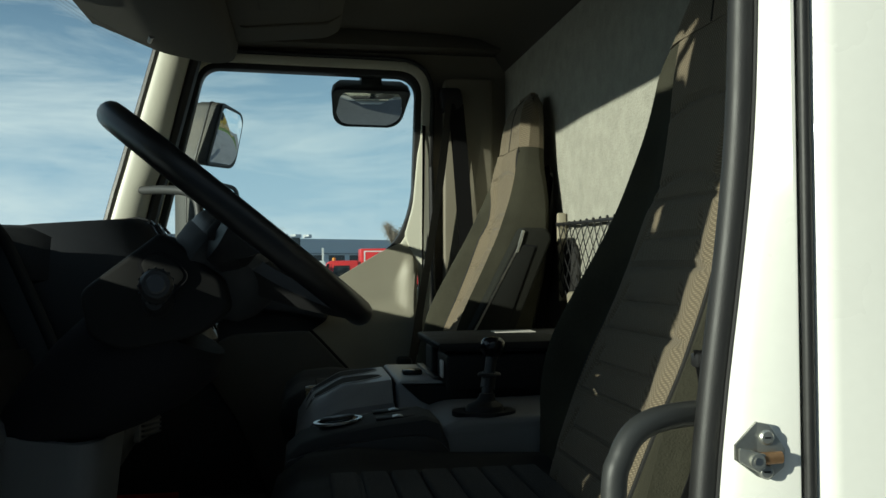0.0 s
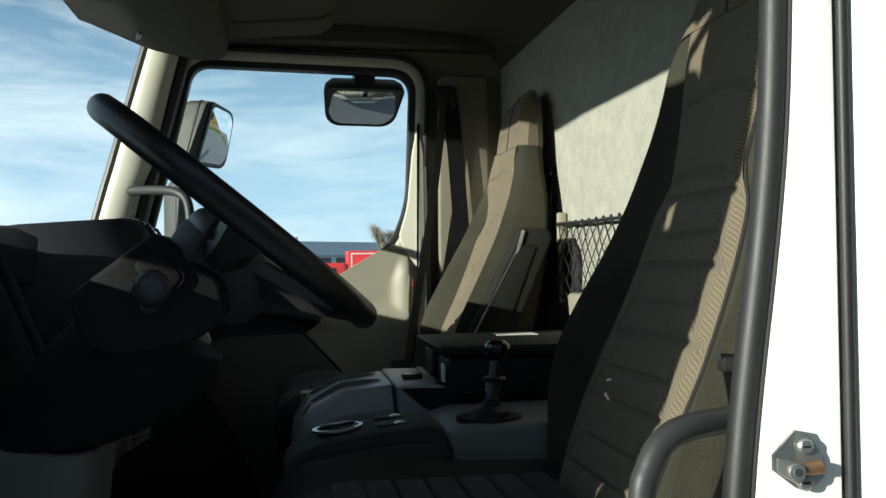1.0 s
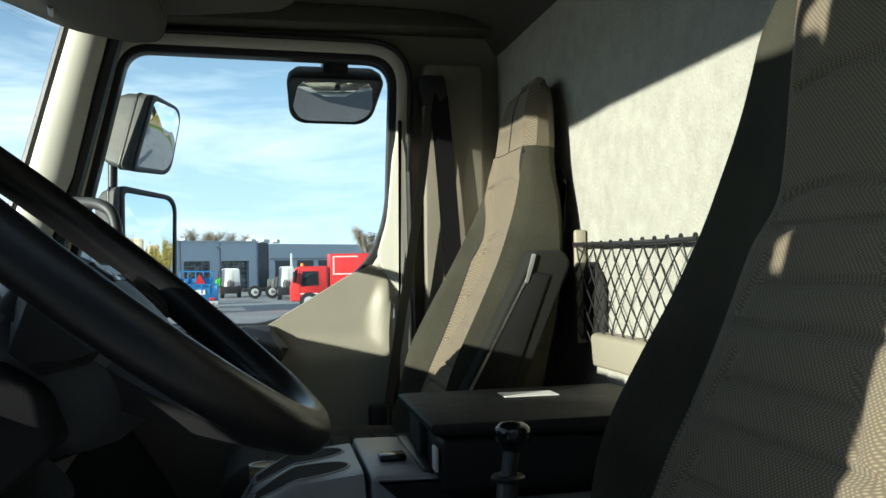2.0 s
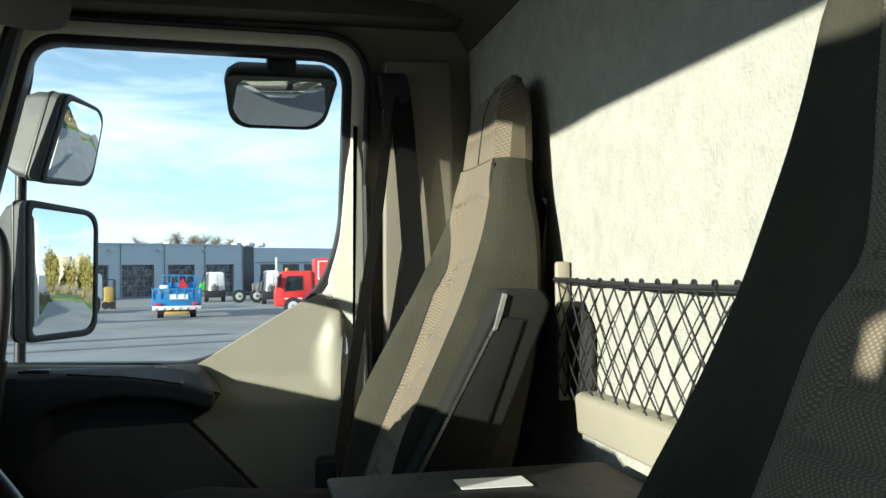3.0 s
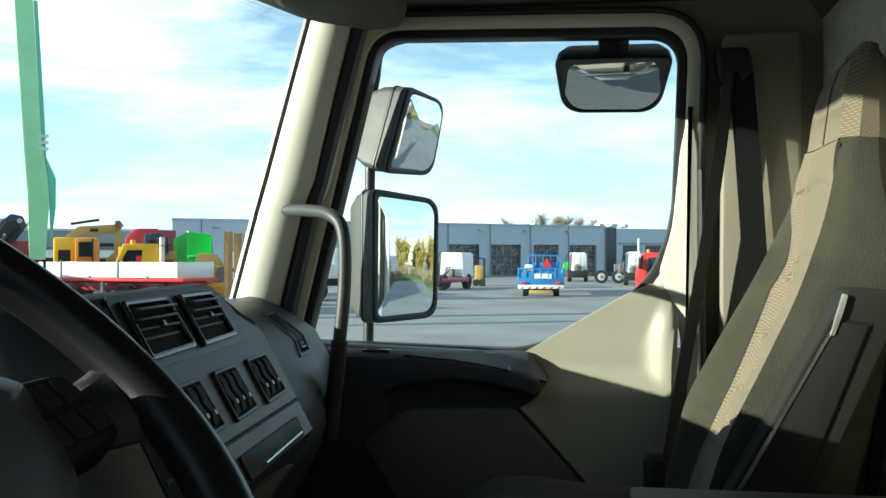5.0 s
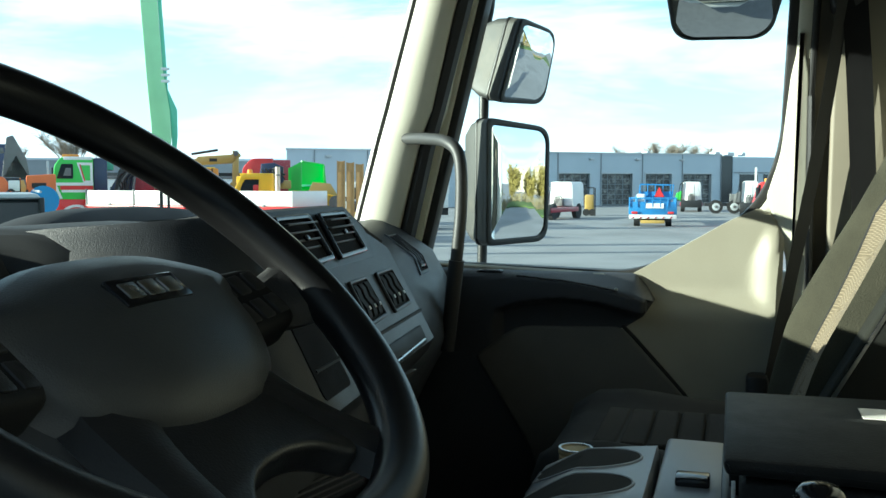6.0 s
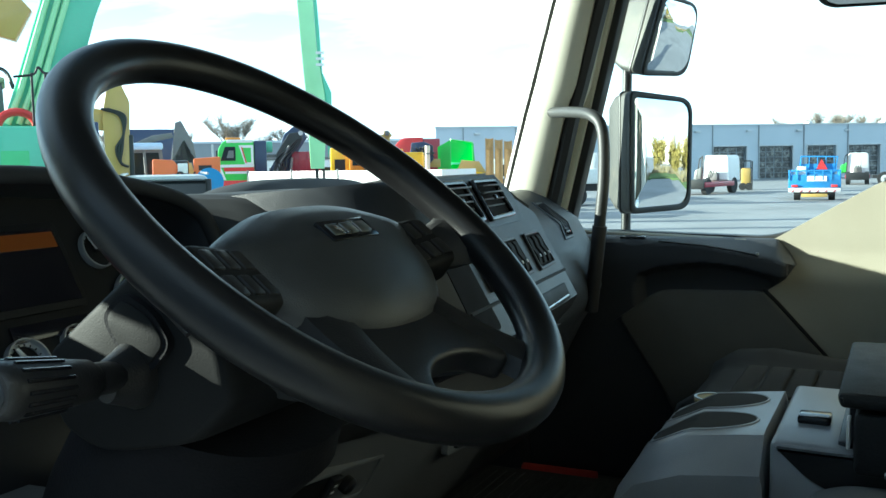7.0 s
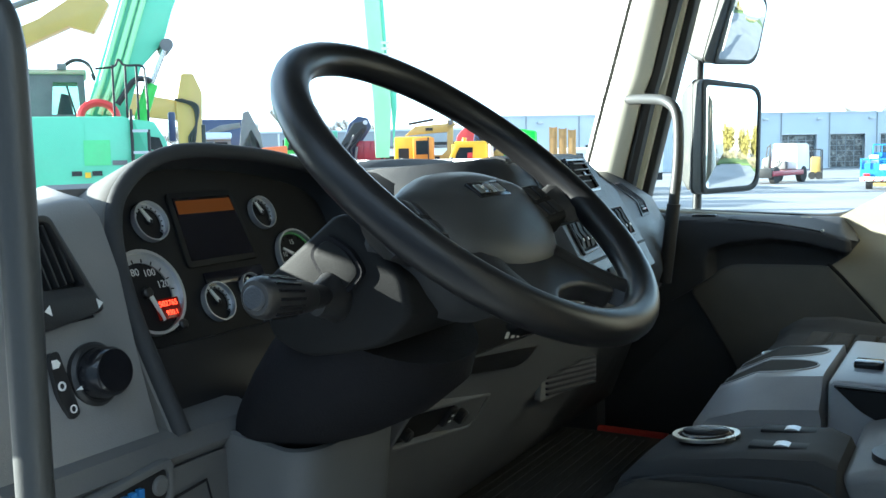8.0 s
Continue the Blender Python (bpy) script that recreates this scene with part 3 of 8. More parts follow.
tagged(put("wall_side_outer", prism([(-0.80, 1.0), (0.64, 1.0), (0.64, 2.0), (0.30, 2.0), (0.20, 2.02), (-0.046, 1.985), (-0.56, 1.995), (-0.72, 2.0)], 'y', 3.105, 3.15, 0.01), WHITE_PAINT), "white outer skin of the passenger door", "wall", kind="structure")

# the driver's outside mirrors: out of view, placed and sized to shade the seat
for z0, z1, y0, y1, label in ((2.245, 2.440, 0.862, 1.085, "unseen black main mirror outside the driver's pillar, placed to shade the seat"), (2.480, 2.685, 0.862, 1.082, "unseen black wide-angle mirror above the driver's main mirror, placed to shade the seat")):
    dm = thing("driver_mirror", (-0.86, (y0 + y1) / 2, z0), label, "mirror", group="driver side mirrors")
    part("housing", prism(rounded([(y0, z0), (y1, z0), (y1, z1), (y0, z1)], 0.035), 'x', -0.93, -0.812, 0.022, 3), BLACK, dm, "black mirror housing")
    part("mirror_glass", prism(rounded([(y0 + 0.012, z0 + 0.012), (y1 - 0.012, z0 + 0.012), (y1 - 0.012, z1 - 0.012), (y0 + 0.012, z1 - 0.012)], 0.028), 'x', -0.812, -0.809, 0.001), MIRROR, dm)
# filler between the housings, added to block a strip of sun
part("gap_block", box(-0.90, -0.84, 0.915, 1.085, 2.438, 2.482, 0.004), BLACK, dm)
part("mirror_arm", tube(smooth_path([(-0.56, 0.872, 2.74), (-0.72, 0.865, 2.745), (-0.86, 0.88, 2.73), (-0.87, 0.90, 2.66), (-0.87, 0.90, 2.10), (-0.80, 0.87, 2.03), (-0.66, 0.872, 2.03)], 6), 0.0125, 10), BLACK, dm)

# inner trim of the post behind the passenger's door
tagged(put("trim", prism(rounded([(0.346, 1.70), (0.346, 2.18), (0.352, 2.66), (0.505, 2.66), (0.505, 1.70)], [0.01, 0.02, 0.02, 0.01, 0.01], 3), 'y', 3.014, 3.058, 0.008, 3), TAUPE), "taupe plastic door post trim behind the belts", "trim", kind="structure")


# ---- seats ----
LEVELS = [  # passenger's backrest: height, front of the middle, front of the bolsters, back, half width
    (1.70, 0.235, 0.200, 0.42, 0.215), (1.74, 0.255, 0.212, 0.43, 0.235), (1.85, 0.290, 0.235, 0.46, 0.243), (1.95, 0.338, 0.260, 0.485, 0.240),
    (2.05, 0.388, 0.312, 0.512, 0.228), (2.15, 0.430, 0.366, 0.528, 0.204), (2.25, 0.452, 0.412, 0.536, 0.170),
    (2.33, 0.452, 0.442, 0.530, 0.136), (2.40, 0.462, 0.457, 0.534, 0.121), (2.46, 0.470, 0.467, 0.536, 0.110), (2.495, 0.484, 0.482, 0.535, 0.092), (2.515, 0.505, 0.505, 0.528, 0.062)]


LEVELS_DRIVER = [
    (1.70, 0.260, 0.270, 0.44, 0.215), (1.74, 0.280, 0.275, 0.45, 0.235), (1.80, 0.300, 0.280, 0.46, 0.240), (1.885, 0.335, 0.280, 0.48, 0.243), (1.96, 0.370, 0.297, 0.50, 0.240),
    (2.04, 0.403, 0.343, 0.52, 0.242), (2.10, 0.425, 0.380, 0.53, 0.240), (2.17, 0.447, 0.416, 0.54, 0.238), (2.28, 0.472, 0.460, 0.543, 0.236), (2.33, 0.480, 0.474, 0.543, 0.232), (2.40, 0.488, 0.486, 0.543, 0.218),
    (2.46, 0.495, 0.512, 0.543, 0.170), (2.495, 0.505, 0.518, 0.54, 0.130), (2.515, 0.515, 0.524, 0.535, 0.080)]
PANEL_DRIVER = [(1.70, 0.60), (1.80, 0.68), (1.95, 0.70), (2.05, 0.655), (2.12, 0.625), (2.155, 0.595), (2.178, 0.50), (2.20, 0.45), (2.25, 0.48), (2.30, 0.52), (2.42, 0.58)]


def level_at(z, table):
    for a, b in zip(table, table[1:]):
        if z <= b[0]:
            t = max(0, (z - a[0]) / (b[0] - a[0]))
            return [p + (q - p) * t for p, q in zip(a, b)]
    return table[-1]


def level(z, table):
    """Row of the table at height z, its corners rounded off."""
    w = 0.014 * min(1, max(0, (2.49 - z) / 0.06))
    rows_ = [level_at(z + k * w, table) for k in (-2, -1, 0, 1, 2)]
    return [sum(c) / 5 for c in zip(*rows_)]


def step(a, b, v):
    t = min(1, max(0, (v - a) / (b - a)))
    return t * t * (3 - 2 * t)


def front_x(z, f, flat, table):
    """Front of the backrest at height z, at the fraction f of its half width; flat below 1 wears the near bolster down."""
    _, xc, xb, back, hw = level(z, table)
    a = abs(f)
    if f < 0 and flat < 1:
        x = xc + (xb - xc) * flat * step(0.70, 0.95, a)
    else:
        x = xc + (xb - xc) * (step(0.46, 0.80, a) if table is LEVELS else step(0.66, 0.90, a))
    return x + (back - x) * 0.30 * step(0.88 if f > 0 or flat == 1 else 0.93, 1.0, a)


PANEL = [(1.70, 0.57), (1.98, 0.575), (2.10, 0.61), (2.155, 0.63), (2.178, 0.60), (2.20, 0.59), (2.25, 0.64), (2.30, 0.75), (2.372, 0.95)]


def panel_half(z, outline):
    """Share of the half width that the check cloth takes: broad below, waisted at the shoulder, full at the head."""
    return sum(broken(outline, z + d) for d in (-0.012, -0.006, 0.0, 0.006, 0.012)) / 5


def seat(y, label, arm_side=0, shift=0.0, flat=1.0, table=LEVELS, outline=PANEL, head_z=2.372):
    top = thing("truck_seat", (0.15, y, FLOOR_Z), label, "seat", group="cab seats")
    rings = []
    zs = [1.70 + (head_z + 0.001 - 1.70) * i / 60 for i in range(61)]
    for z in zs:
        _, xc, xb, back, hw = level(z, table)
        r = [(front_x(z, -1 + 2 * i / 56, flat, table), y + hw * (-1 + 2 * i / 56), z) for i in range(57)]
        r += [(back - 0.03 * abs(1 - 2 * i / 8) ** 4, y + hw * (1 - 2 * i / 8) * 0.97, z) for i in range(9)]
        rings.append(r)
    back = part("backrest", loft(rings), OLIVE, top, "olive grey cloth backrest")
    # head part in checked cloth, a little proud of the backrest
    rings = []
    for z in [head_z, head_z + 0.002] + [v for v in (2.385, 2.40, 2.42, 2.435, 2.45, 2.465, 2.48, 2.495, 2.508, 2.517, 2.522) if v > head_z + 0.008]:
        _, xc, xb, bk, hw = level(z, table)
        k = 1.004 if z > head_z + 0.001 else 0.985
        r = [(front_x(z, -1 + 2 * i / 16, flat, table) - (0.001 + 0.004 * step(1.0, 0.86, abs(-1 + i / 8)) * max(step(0.9, 0.7, abs(-1 + i / 8)), step(head_z - 0.01, head_z + 0.06, z)) if k > 1 else -0.004), y + k * hw * (-1 + 2 * i / 16), z) for i in range(17)]
        r += [(bk + 0.001 - 0.03 * abs(1 - 2 * i / 8) ** 4, y + hw * 0.975 * (1 - 2 * i / 8), z) for i in range(9)]
        rings.append(r)
    head = part("head_part", loft(rings), WEAVE, top, "brown check cloth head part")
    part("head_seam", tube([(front_x(z, 0, flat, table) - 0.0055, y, z) for z in (head_z + 0.003, 2.43, 2.46, 2.485, 2.50, 2.512)], 0.0016, 6), SEATDARK, head)
    # quilted middle panel
    nz, ny = 150, 64
    rows = []
    for i in range(nz + 1):
        z = 1.725 + (head_z - 1.725) * i / nz
        half = panel_half(z, outline)
        row = []
        for j in range(ny + 1):
            f = shift + half * (-1 + 2 * j / ny)
            hw = level(z, table)[4]
            # grooves: nested trapezoid cells
            cell = ((z - 1.688) / 0.0945) % 1.0
            s = abs(f - shift) / half
            if z < 2.18:
                edge = 0.80 - 0.22 * cell
                line = min(abs(cell - 0.08) * 0.0945, abs(cell - 0.52) * 0.0945 + 0.05 * step(edge - 0.05, edge + 0.05, s))
                slant = abs(s - edge) * half * hw + 0.02 * step(0.80, 0.97, cell) + 0.02 * step(0.22, 0.08, cell)
            else:
                line = min(abs(z - 2.205 + 0.02 * s * s), abs(z - 2.315 + 0.02 * s * s))
                slant = 1.0
            d = 0.0045 + (0.0005 + 0.0075 * step(0.0, 0.0085, line) * (0.5 + 0.5 * step(0.0, 0.010, slant)) * (1 - 0.85 * step(head_z - 0.06, head_z, z))) * step(0.99, 0.84, s)
            row.append((front_x(z, f, flat, table) - d, y + f * hw, z))
        rows.append(row)
    part("seat_panel", loft(rows, closed=False), WEAVE, top, "quilted brown check cloth panel")
    # piping between panel and bolster
    for s in (-1, 1):
        line = []
        for i in range(27):
            z = 1.735 + (head_z - 1.742) * i / 26
            f = shift + s * (panel_half(z, outline) + 0.005)
            line.append((front_x(z, f, flat, table) - 0.001, y + f * level(z, table)[4], z))
        part("piping", tube(line, 0.003, 6), SEATDARK, back)
    part("back_shell", prism([(0.40, 1.62), (0.47, 1.62), (0.545, 2.1), (0.548, 2.31), (0.536, 2.33), (0.50, 2.05)], 'y', y - 0.105, y + 0.105, 0.012), SEATDARK, top, "dark plastic back shell")
    # cushion
    rings = []
    for i in range(21):
        s = -1 + 2 * i / 20
        a = abs(s)
        h = 1.775 + 0.022 * step(0.45, 0.8, a) - 0.05 * step(0.86, 1.0, a)
        fr = -0.15 + 0.05 * step(0.7, 1.0, a)
        yy = y + 0.255 * s
        rings.append([(0.30, yy, 1.62), (0.30, yy, h - 0.02), (0.10, yy, h - 0.012), (fr + 0.12, yy, h), (fr + 0.05, yy, h - 0.006), (fr + 0.015, yy, h - 0.03), (fr, yy, h - 0.075), (fr + 0.02, yy, 1.64), (fr + 0.05, yy, 1.62)])
    cush = part("cushion", loft(rings), SEATDARK, top, "dark grey cloth seat cushion")
    for i in range(7):
        x = -0.06 + 0.045 * i
        part("cushion_rib", box(x, x + 0.042, y - 0.125, y + 0.125, 1.764, 1.777, 0.006, 3), WEAVEDARK, cush)
    part("seat_base", box(-0.04, 0.40, y - 0.20, y + 0.20, FLOOR_Z, 1.635, 0.02), BLACK, top, "black seat base")
    part("slide_rail", box(-0.10, 0.42, y - 0.225, y - 0.205, FLOOR_Z, 1.45, 0.004), ZINC, top)
    part("slide_rail", box(-0.10, 0.42, y + 0.205, y + 0.225, FLOOR_Z, 1.45, 0.004), ZINC, top)
    if arm_side:
        a0, a1 = y + arm_side * 0.232, y + arm_side * 0.292
        lo, hi = min(a0, a1), max(a0, a1)
        out = rounded([(0.419, 2.163), (0.476, 2.162), (0.490, 2.140), (0.358, 1.83), (0.341, 1.80), (0.225, 1.80), (0.243, 1.83)], [0.008, 0.012, 0.012, 0.02, 0.02, 0.02, 0.02], 4)
        arm = part("armrest", prism(out, 'y', lo, hi, 0.006, 3), ARMGREY, top, "dark olive folding armrest, turned up")
        face = lo if arm_side < 0 else hi
        part("inset_gap", prism(rounded([(0.406, 2.126), (0.452, 2.120), (0.340, 1.826), (0.247, 1.826)], 0.004, 3), 'y', face - 0.0012, face + 0.004), CLOTHBLACK, arm)
        part("arm_inset", prism(rounded([(0.410, 2.122), (0.448, 2.117), (0.338, 1.83), (0.252, 1.83)], 0.004, 3), 'y', face - 0.003, face + 0.004, 0.0012), ARMDARK, arm, "dark vinyl armrest inset")
        part("arm_strip", prism([(0.402, 2.112), (0.4065, 2.113), (0.253, 1.83), (0.247, 1.83)], 'y', face - 0.004, face + 0.006), CHROME, arm, "bright metal edge strip")
        part("arm_clip", prism(rounded([(0.4165, 2.157), (0.4225, 2.155), (0.4155, 2.130), (0.406, 2.104), (0.400, 2.103), (0.407, 2.128)], 0.002), 'y', face - 0.005, face + 0.006, 0.0012), ZINC, arm, "bare metal hinge clip")
    return top


seat(2.555, "high-backed olive and check cloth passenger seat, armrest up", -1, flat=0.78)
seat(1.375, "high-backed brown check cloth driver's seat with grey bolsters", shift=0.0, flat=0.35, table=LEVELS_DRIVER, outline=PANEL_DRIVER, head_z=2.42)

# ---- steering wheel and column ----
WT = radians(39.4)
WC = Vector((-0.1765, 1.348, 2.1437))
WM = Matrix(((math.cos(WT), 0, math.sin(WT)), (0, 1, 0), (-math.sin(WT), 0, math.cos(WT)))).to_4x4()
WM.translation = WC
wheel = thing("steering_wheel", WC, "four-spoke black plastic steering wheel with a worn rim", "steering wheel")
RW, rw = 0.1985, 0.0172
part("rim", tube([(RW * math.cos(2 * math.pi * k / 72), RW * math.sin(2 * math.pi * k / 72), 0) for k in range(72)], rw, 16, True, m=WM), RIMSKIN, wheel, "worn black moulded rim")
# hub pad: domed shield, wide at the top
def pad_ring(scale, h, k=1.0):
    pts = []
    for i in range(56):
        a = 2 * math.pi * i / 56
        c, s = math.cos(a), math.sin(a)
        u = (0.074 if c > 0 else 0.068) * abs(c) ** 0.8 * (1 if c > 0 else -1)
        wv = 0.112 - (0.026 * max(0, c) ** 1.6) + 0.026 * math.exp(-((c + 0.42) / 0.30) ** 2)
        pts.append((0.026 + u * scale, 0.016 + wv * (abs(s) ** 0.72) * (1 if s > 0 else -1) * scale, h))
    return pts
pad = part("hub_pad", loft([pad_ring(0.86, -0.090), pad_ring(0.97, -0.060), pad_ring(1.0, -0.042), pad_ring(0.995, -0.030), pad_ring(0.96, -0.022), pad_ring(0.86, -0.014), pad_ring(0.62, -0.006), pad_ring(0.30, -0.001), pad_ring(0.05, 0.0)], m=WM), HUB, wheel, "dark grey domed hub pad")
badge = part("badge", box(-0.011, 0.011, -0.033, 0.033, -0.010, 0.0005, 0.0015, m=WM @ pose(0.010, 0.016, 0.0, 0, -2, 0)), SHINY, pad, "small black maker's badge")
for k in (-1, 0, 1):
    part("badge_bar", box(-0.006, 0.006, 0.019 * k - 0.0075, 0.019 * k + 0.0075, 0.0, 0.0015, 0.0006, m=WM @ pose(0.010, 0.016, 0.0, 0, -2, 0)), CHROME, badge)
# hub bowl behind the pad and the web that closes the bottom spokes above a small arch
part("hub_back", loft([pad_ring(0.97, -0.034), pad_ring(1.03, -0.046), pad_ring(1.02, -0.066), pad_ring(0.95, -0.088), pad_ring(0.80, -0.106), pad_ring(0.55, -0.116), pad_ring(0.30, -0.118)], m=WM), SOFTPAD, wheel, "dark rounded hub back")
arch = [(0.060, -0.078), (0.150, -0.078), (0.163, -0.058), (0.150, -0.048), (0.140, -0.034), (0.135, -0.014), (0.135, 0.014), (0.140, 0.034), (0.150, 0.048), (0.163, 0.058), (0.150, 0.078), (0.060, 0.078)]
part("spoke_web", prism([(a - 0.10, b) for a, b in rounded(arch, [0, 0.01, 0.008, 0.012, 0.014, 0.014, 0.014, 0.014, 0.012, 0.008, 0.01, 0], 4)], 'z', -0.022, 0.0, 0.005, 3, m=WM @ pose(0.10, 0.003, -0.0185, 0, -11, 0)), BLACK, wheel, "black web between the lower spokes")
for s in (-1, 1):
    # broad side spokes run out to the rim and carry the switch pods
    sp = []
    for q in range(9):
        f = q / 8
        v = s * (0.070 + 0.126 * f)
        lo_u, hi_u = -0.008 + 0.022 * f - 0.012 * f ** 3, 0.064 - 0.030 * math.sin(math.pi * min(1, f * 1.05)) * 0.9 + 0.004 * f
        dz = -0.044 + 0.048 * f ** 2.4
        sp.append([(lo_u, v, dz - 0.004), (lo_u + 0.010, v, dz + 0.006), (hi_u - 0.010, v, dz + 0.006), (hi_u, v, dz - 0.004), (hi_u - 0.012, v, dz - 0.022), (lo_u + 0.012, v, dz - 0.022)])
    part("spoke", loft(sp, m=WM), BLACK, wheel)
    tilt = WM @ pose(0.024, 0.006 + s * 0.126, -0.013, s * 8, 0, 0) @ pose(0, 0, -0.004)
    pod = part("switch_pod", prism(rounded([(-0.032, -0.033), (0.028, -0.033), (0.029, 0.031), (-0.027, 0.031)], 0.016), 'z', -0.026, 0.004, 0.007, 3, m=tilt), COLUMN, wheel, "black switch pod with small buttons")
    for i in range(2):
        for j in range(3):
            u, v = -0.0125 + 0.024 * i, 0.0175 * (j - 1)
            part("button", box(u - 0.0095, u + 0.0095, v - 0.0066, v + 0.0066, 0.0005, 0.0058, 0.0024, 2, m=tilt), BLACK, pod)
    # bottom spokes: broad at the hub, drawn in towards the rim
    sp = []
    for q in range(13):
        f = q / 12
        u, v = 0.066 + 0.118 * f, 0.006 * (1 - f) + s * (0.060 + 0.030 * f)
        w = 0.030 - 0.012 * math.sin(0.5 * math.pi * min(1, f * 1.25)) + 0.008 * max(0, f - 0.8) * 5
        h = -0.026 + 0.028 * f ** 1.5
        sp.append([(u + 0.45 * w, v - s * w, h - 0.014), (u + 0.30 * w, v - 0.78 * s * w, h + 0.001), (u + 0.1 * w, v - 0.3 * s * w, h + 0.006), (u - 0.1 * w, v + 0.4 * s * w, h + 0.006), (u - 0.25 * w, v + 0.85 * s * w, h + 0.001), (u - 0.35 * w, v + s * w, h - 0.014), (u, v, h - 0.040 + 0.022 * f)])
    part("spoke", loft(sp, m=WM), BLACK, wheel)

col = thing("steering_column", (-0.40, 1.348, FLOOR_Z), "dark grey steering column shroud with stalk and key knob", "steering column")
# shroud: broad boxy cover, split along its side
SIDE = [(-0.262, 2.120), (-0.236, 2.104), (-0.186, 2.064), (-0.180, 2.030), (-0.212, 2.000), (-0.255, 1.990), (-0.305, 1.982), (-0.342, 2.000), (-0.352, 2.052)]
def side_at(k, yy):
    out = rounded(SIDE, [0.006, 0.008, 0.008, 0.008, 0.015, 0.02, 0.02, 0.012, 0.012], 4)
    return [(-0.285 + (a + 0.285) * k, yy, 2.035 + (c - 2.035) * k) for a, c in out]
part("shroud", loft([side_at(0.90, 1.2345), side_at(0.955, 1.2365), side_at(0.985, 1.241), side_at(1.0, 1.250), side_at(1.0, 1.446), side_at(0.985, 1.455), side_at(0.92, 1.460)]), COLUMN, col, "dark grey shroud halves")
boot = []
for f, cx, cz, hx, hy in ((0, -0.272, 2.006, 0.084, 0.108), (0.1, -0.286, 1.980, 0.090, 0.111), (0.3, -0.322, 1.948, 0.088, 0.110), (0.5, -0.366, 1.915, 0.076, 0.100), (0.7, -0.412, 1.885, 0.058, 0.078), (0.85, -0.435, 1.855, 0.052, 0.070), (1, -0.46, 1.80, 0.05, 0.066)):
    ring_ = []
    for k in range(40):
        a = 2 * math.pi * k / 40
        g = 1 + 0.018 * math.sin(3 * a + 9 * f)
        ring_.append((cx + hx * g * math.cos(a) * 0.9, 1.352 + 0.015 * f + hy * g * math.sin(a), cz - 0.45 * hx * math.cos(a)))
    boot.append(ring_)
part("boot", loft(boot), CLOTHBLACK, col, "black soft column gaiter")
BM = frame_of((-0.255, 1.2315, 2.077), (0.78, 0, -0.62), (0, -1, 0))
part("tilt_button", loft([[(a * k, b * k, h) for a, b in rounded([(-0.026, -0.012), (-0.004, -0.020), (0.024, -0.014), (0.026, 0.010), (0.004, 0.016), (-0.022, 0.010)], 0.008, 4)] for k, h in ((1.0, -0.004), (1.0, 0.002), (0.94, 0.005), (0.80, 0.006))], m=BM), COLUMN, col, "dark grey tilt release button")
part("button_gap", prism(rounded([(-0.029, -0.014), (-0.005, -0.023), (0.027, -0.017), (0.029, 0.012), (0.005, 0.019), (-0.025, 0.013)], 0.009, 4), 'z', -0.004, 0.0035, m=BM), CLOTHBLACK, col)
# stalk
s0, s1 = Vector((-0.262, 1.230, 2.045)), Vector((-0.246, 1.106, 2.062))
stalk = part("stalk", tube([s0 + (0.03 * (s0 - s1).normalized()), s0, s0.lerp(s1, 0.35)], [0.012, 0.011, 0.011], 14), BLACK, col, "black indicator stalk")
d = (s1 - s0).normalized()
part("stalk_root", loft([[(-0.262 + r * math.cos(2 * math.pi * k / 20), yy, 2.045 + 1.3 * r * math.sin(2 * math.pi * k / 20)) for k in range(20)] for yy, r in ((1.240, 0.019), (1.230, 0.019), (1.222, 0.016), (1.205, 0.011))]), BLACK, stalk, "black rubber root")
part("stalk_grip", loft([[s0.lerp(s1, t) + r * (math.cos(2 * math.pi * k / 24) * Vector((1, 0, 0)) + math.sin(2 * math.pi * k / 24) * Vector((0, 0, 1))) for k in range(24)]
                         for t, r in ((0.30, 0.010), (0.36, 0.0135), (0.62, 0.0165), (0.9, 0.0180), (0.97, 0.0170), (1.0, 0.014))]), BLACK, stalk)
for k in range(16):
    a = 2 * math.pi * k / 16
    off = Vector((math.cos(a), 0, math.sin(a)))
    part("grip_rib", tube([s0.lerp(s1, 0.58) + 0.0162 * off, s0.lerp(s1, 0.9) + 0.018 * off], 0.0014, 6), SHINY, stalk)
part("stalk_cap", disc(0.0105, 0.004, 22, 0.002, m=frame_of(s1 - d * 0.001, (1, 0, 0), d)), DARK, stalk, "grey push button end cap")

# ---- dashboard ----
dash = thing("dashboard", (-0.6, 1.945, FLOOR_Z), "dark grey moulded truck dashboard with vents and switches", "dashboard")


def face_x(y, z):
    """Front of the middle dash panel."""
    return -0.345 - 0.10 * (y - 2.256) - 0.55 * (z - 2.06)


def centre(y):
    d = 0.055 * step(2.17, 2.315, y)
    return [(-0.90, 2.02), (-0.72, 2.09), (-0.56, 2.130 - 0.6 * d), (-0.47, 2.150 - d), (face_x(y, 2.155) - 0.022, 2.163 - d), (face_x(y, 2.155 - d), 2.152 - d), (face_x(y, 2.09), 2.09), (face_x(y, 2.0), 2.0),
            (face_x(y, 1.955), 1.955), (face_x(y, 1.955) - 0.01, 1.935), (-0.33, 1.905), (-0.40, 1.80), (-0.46, 1.70), (-0.60, 1.52), (-0.80, 1.42), (-0.92, 1.42)]


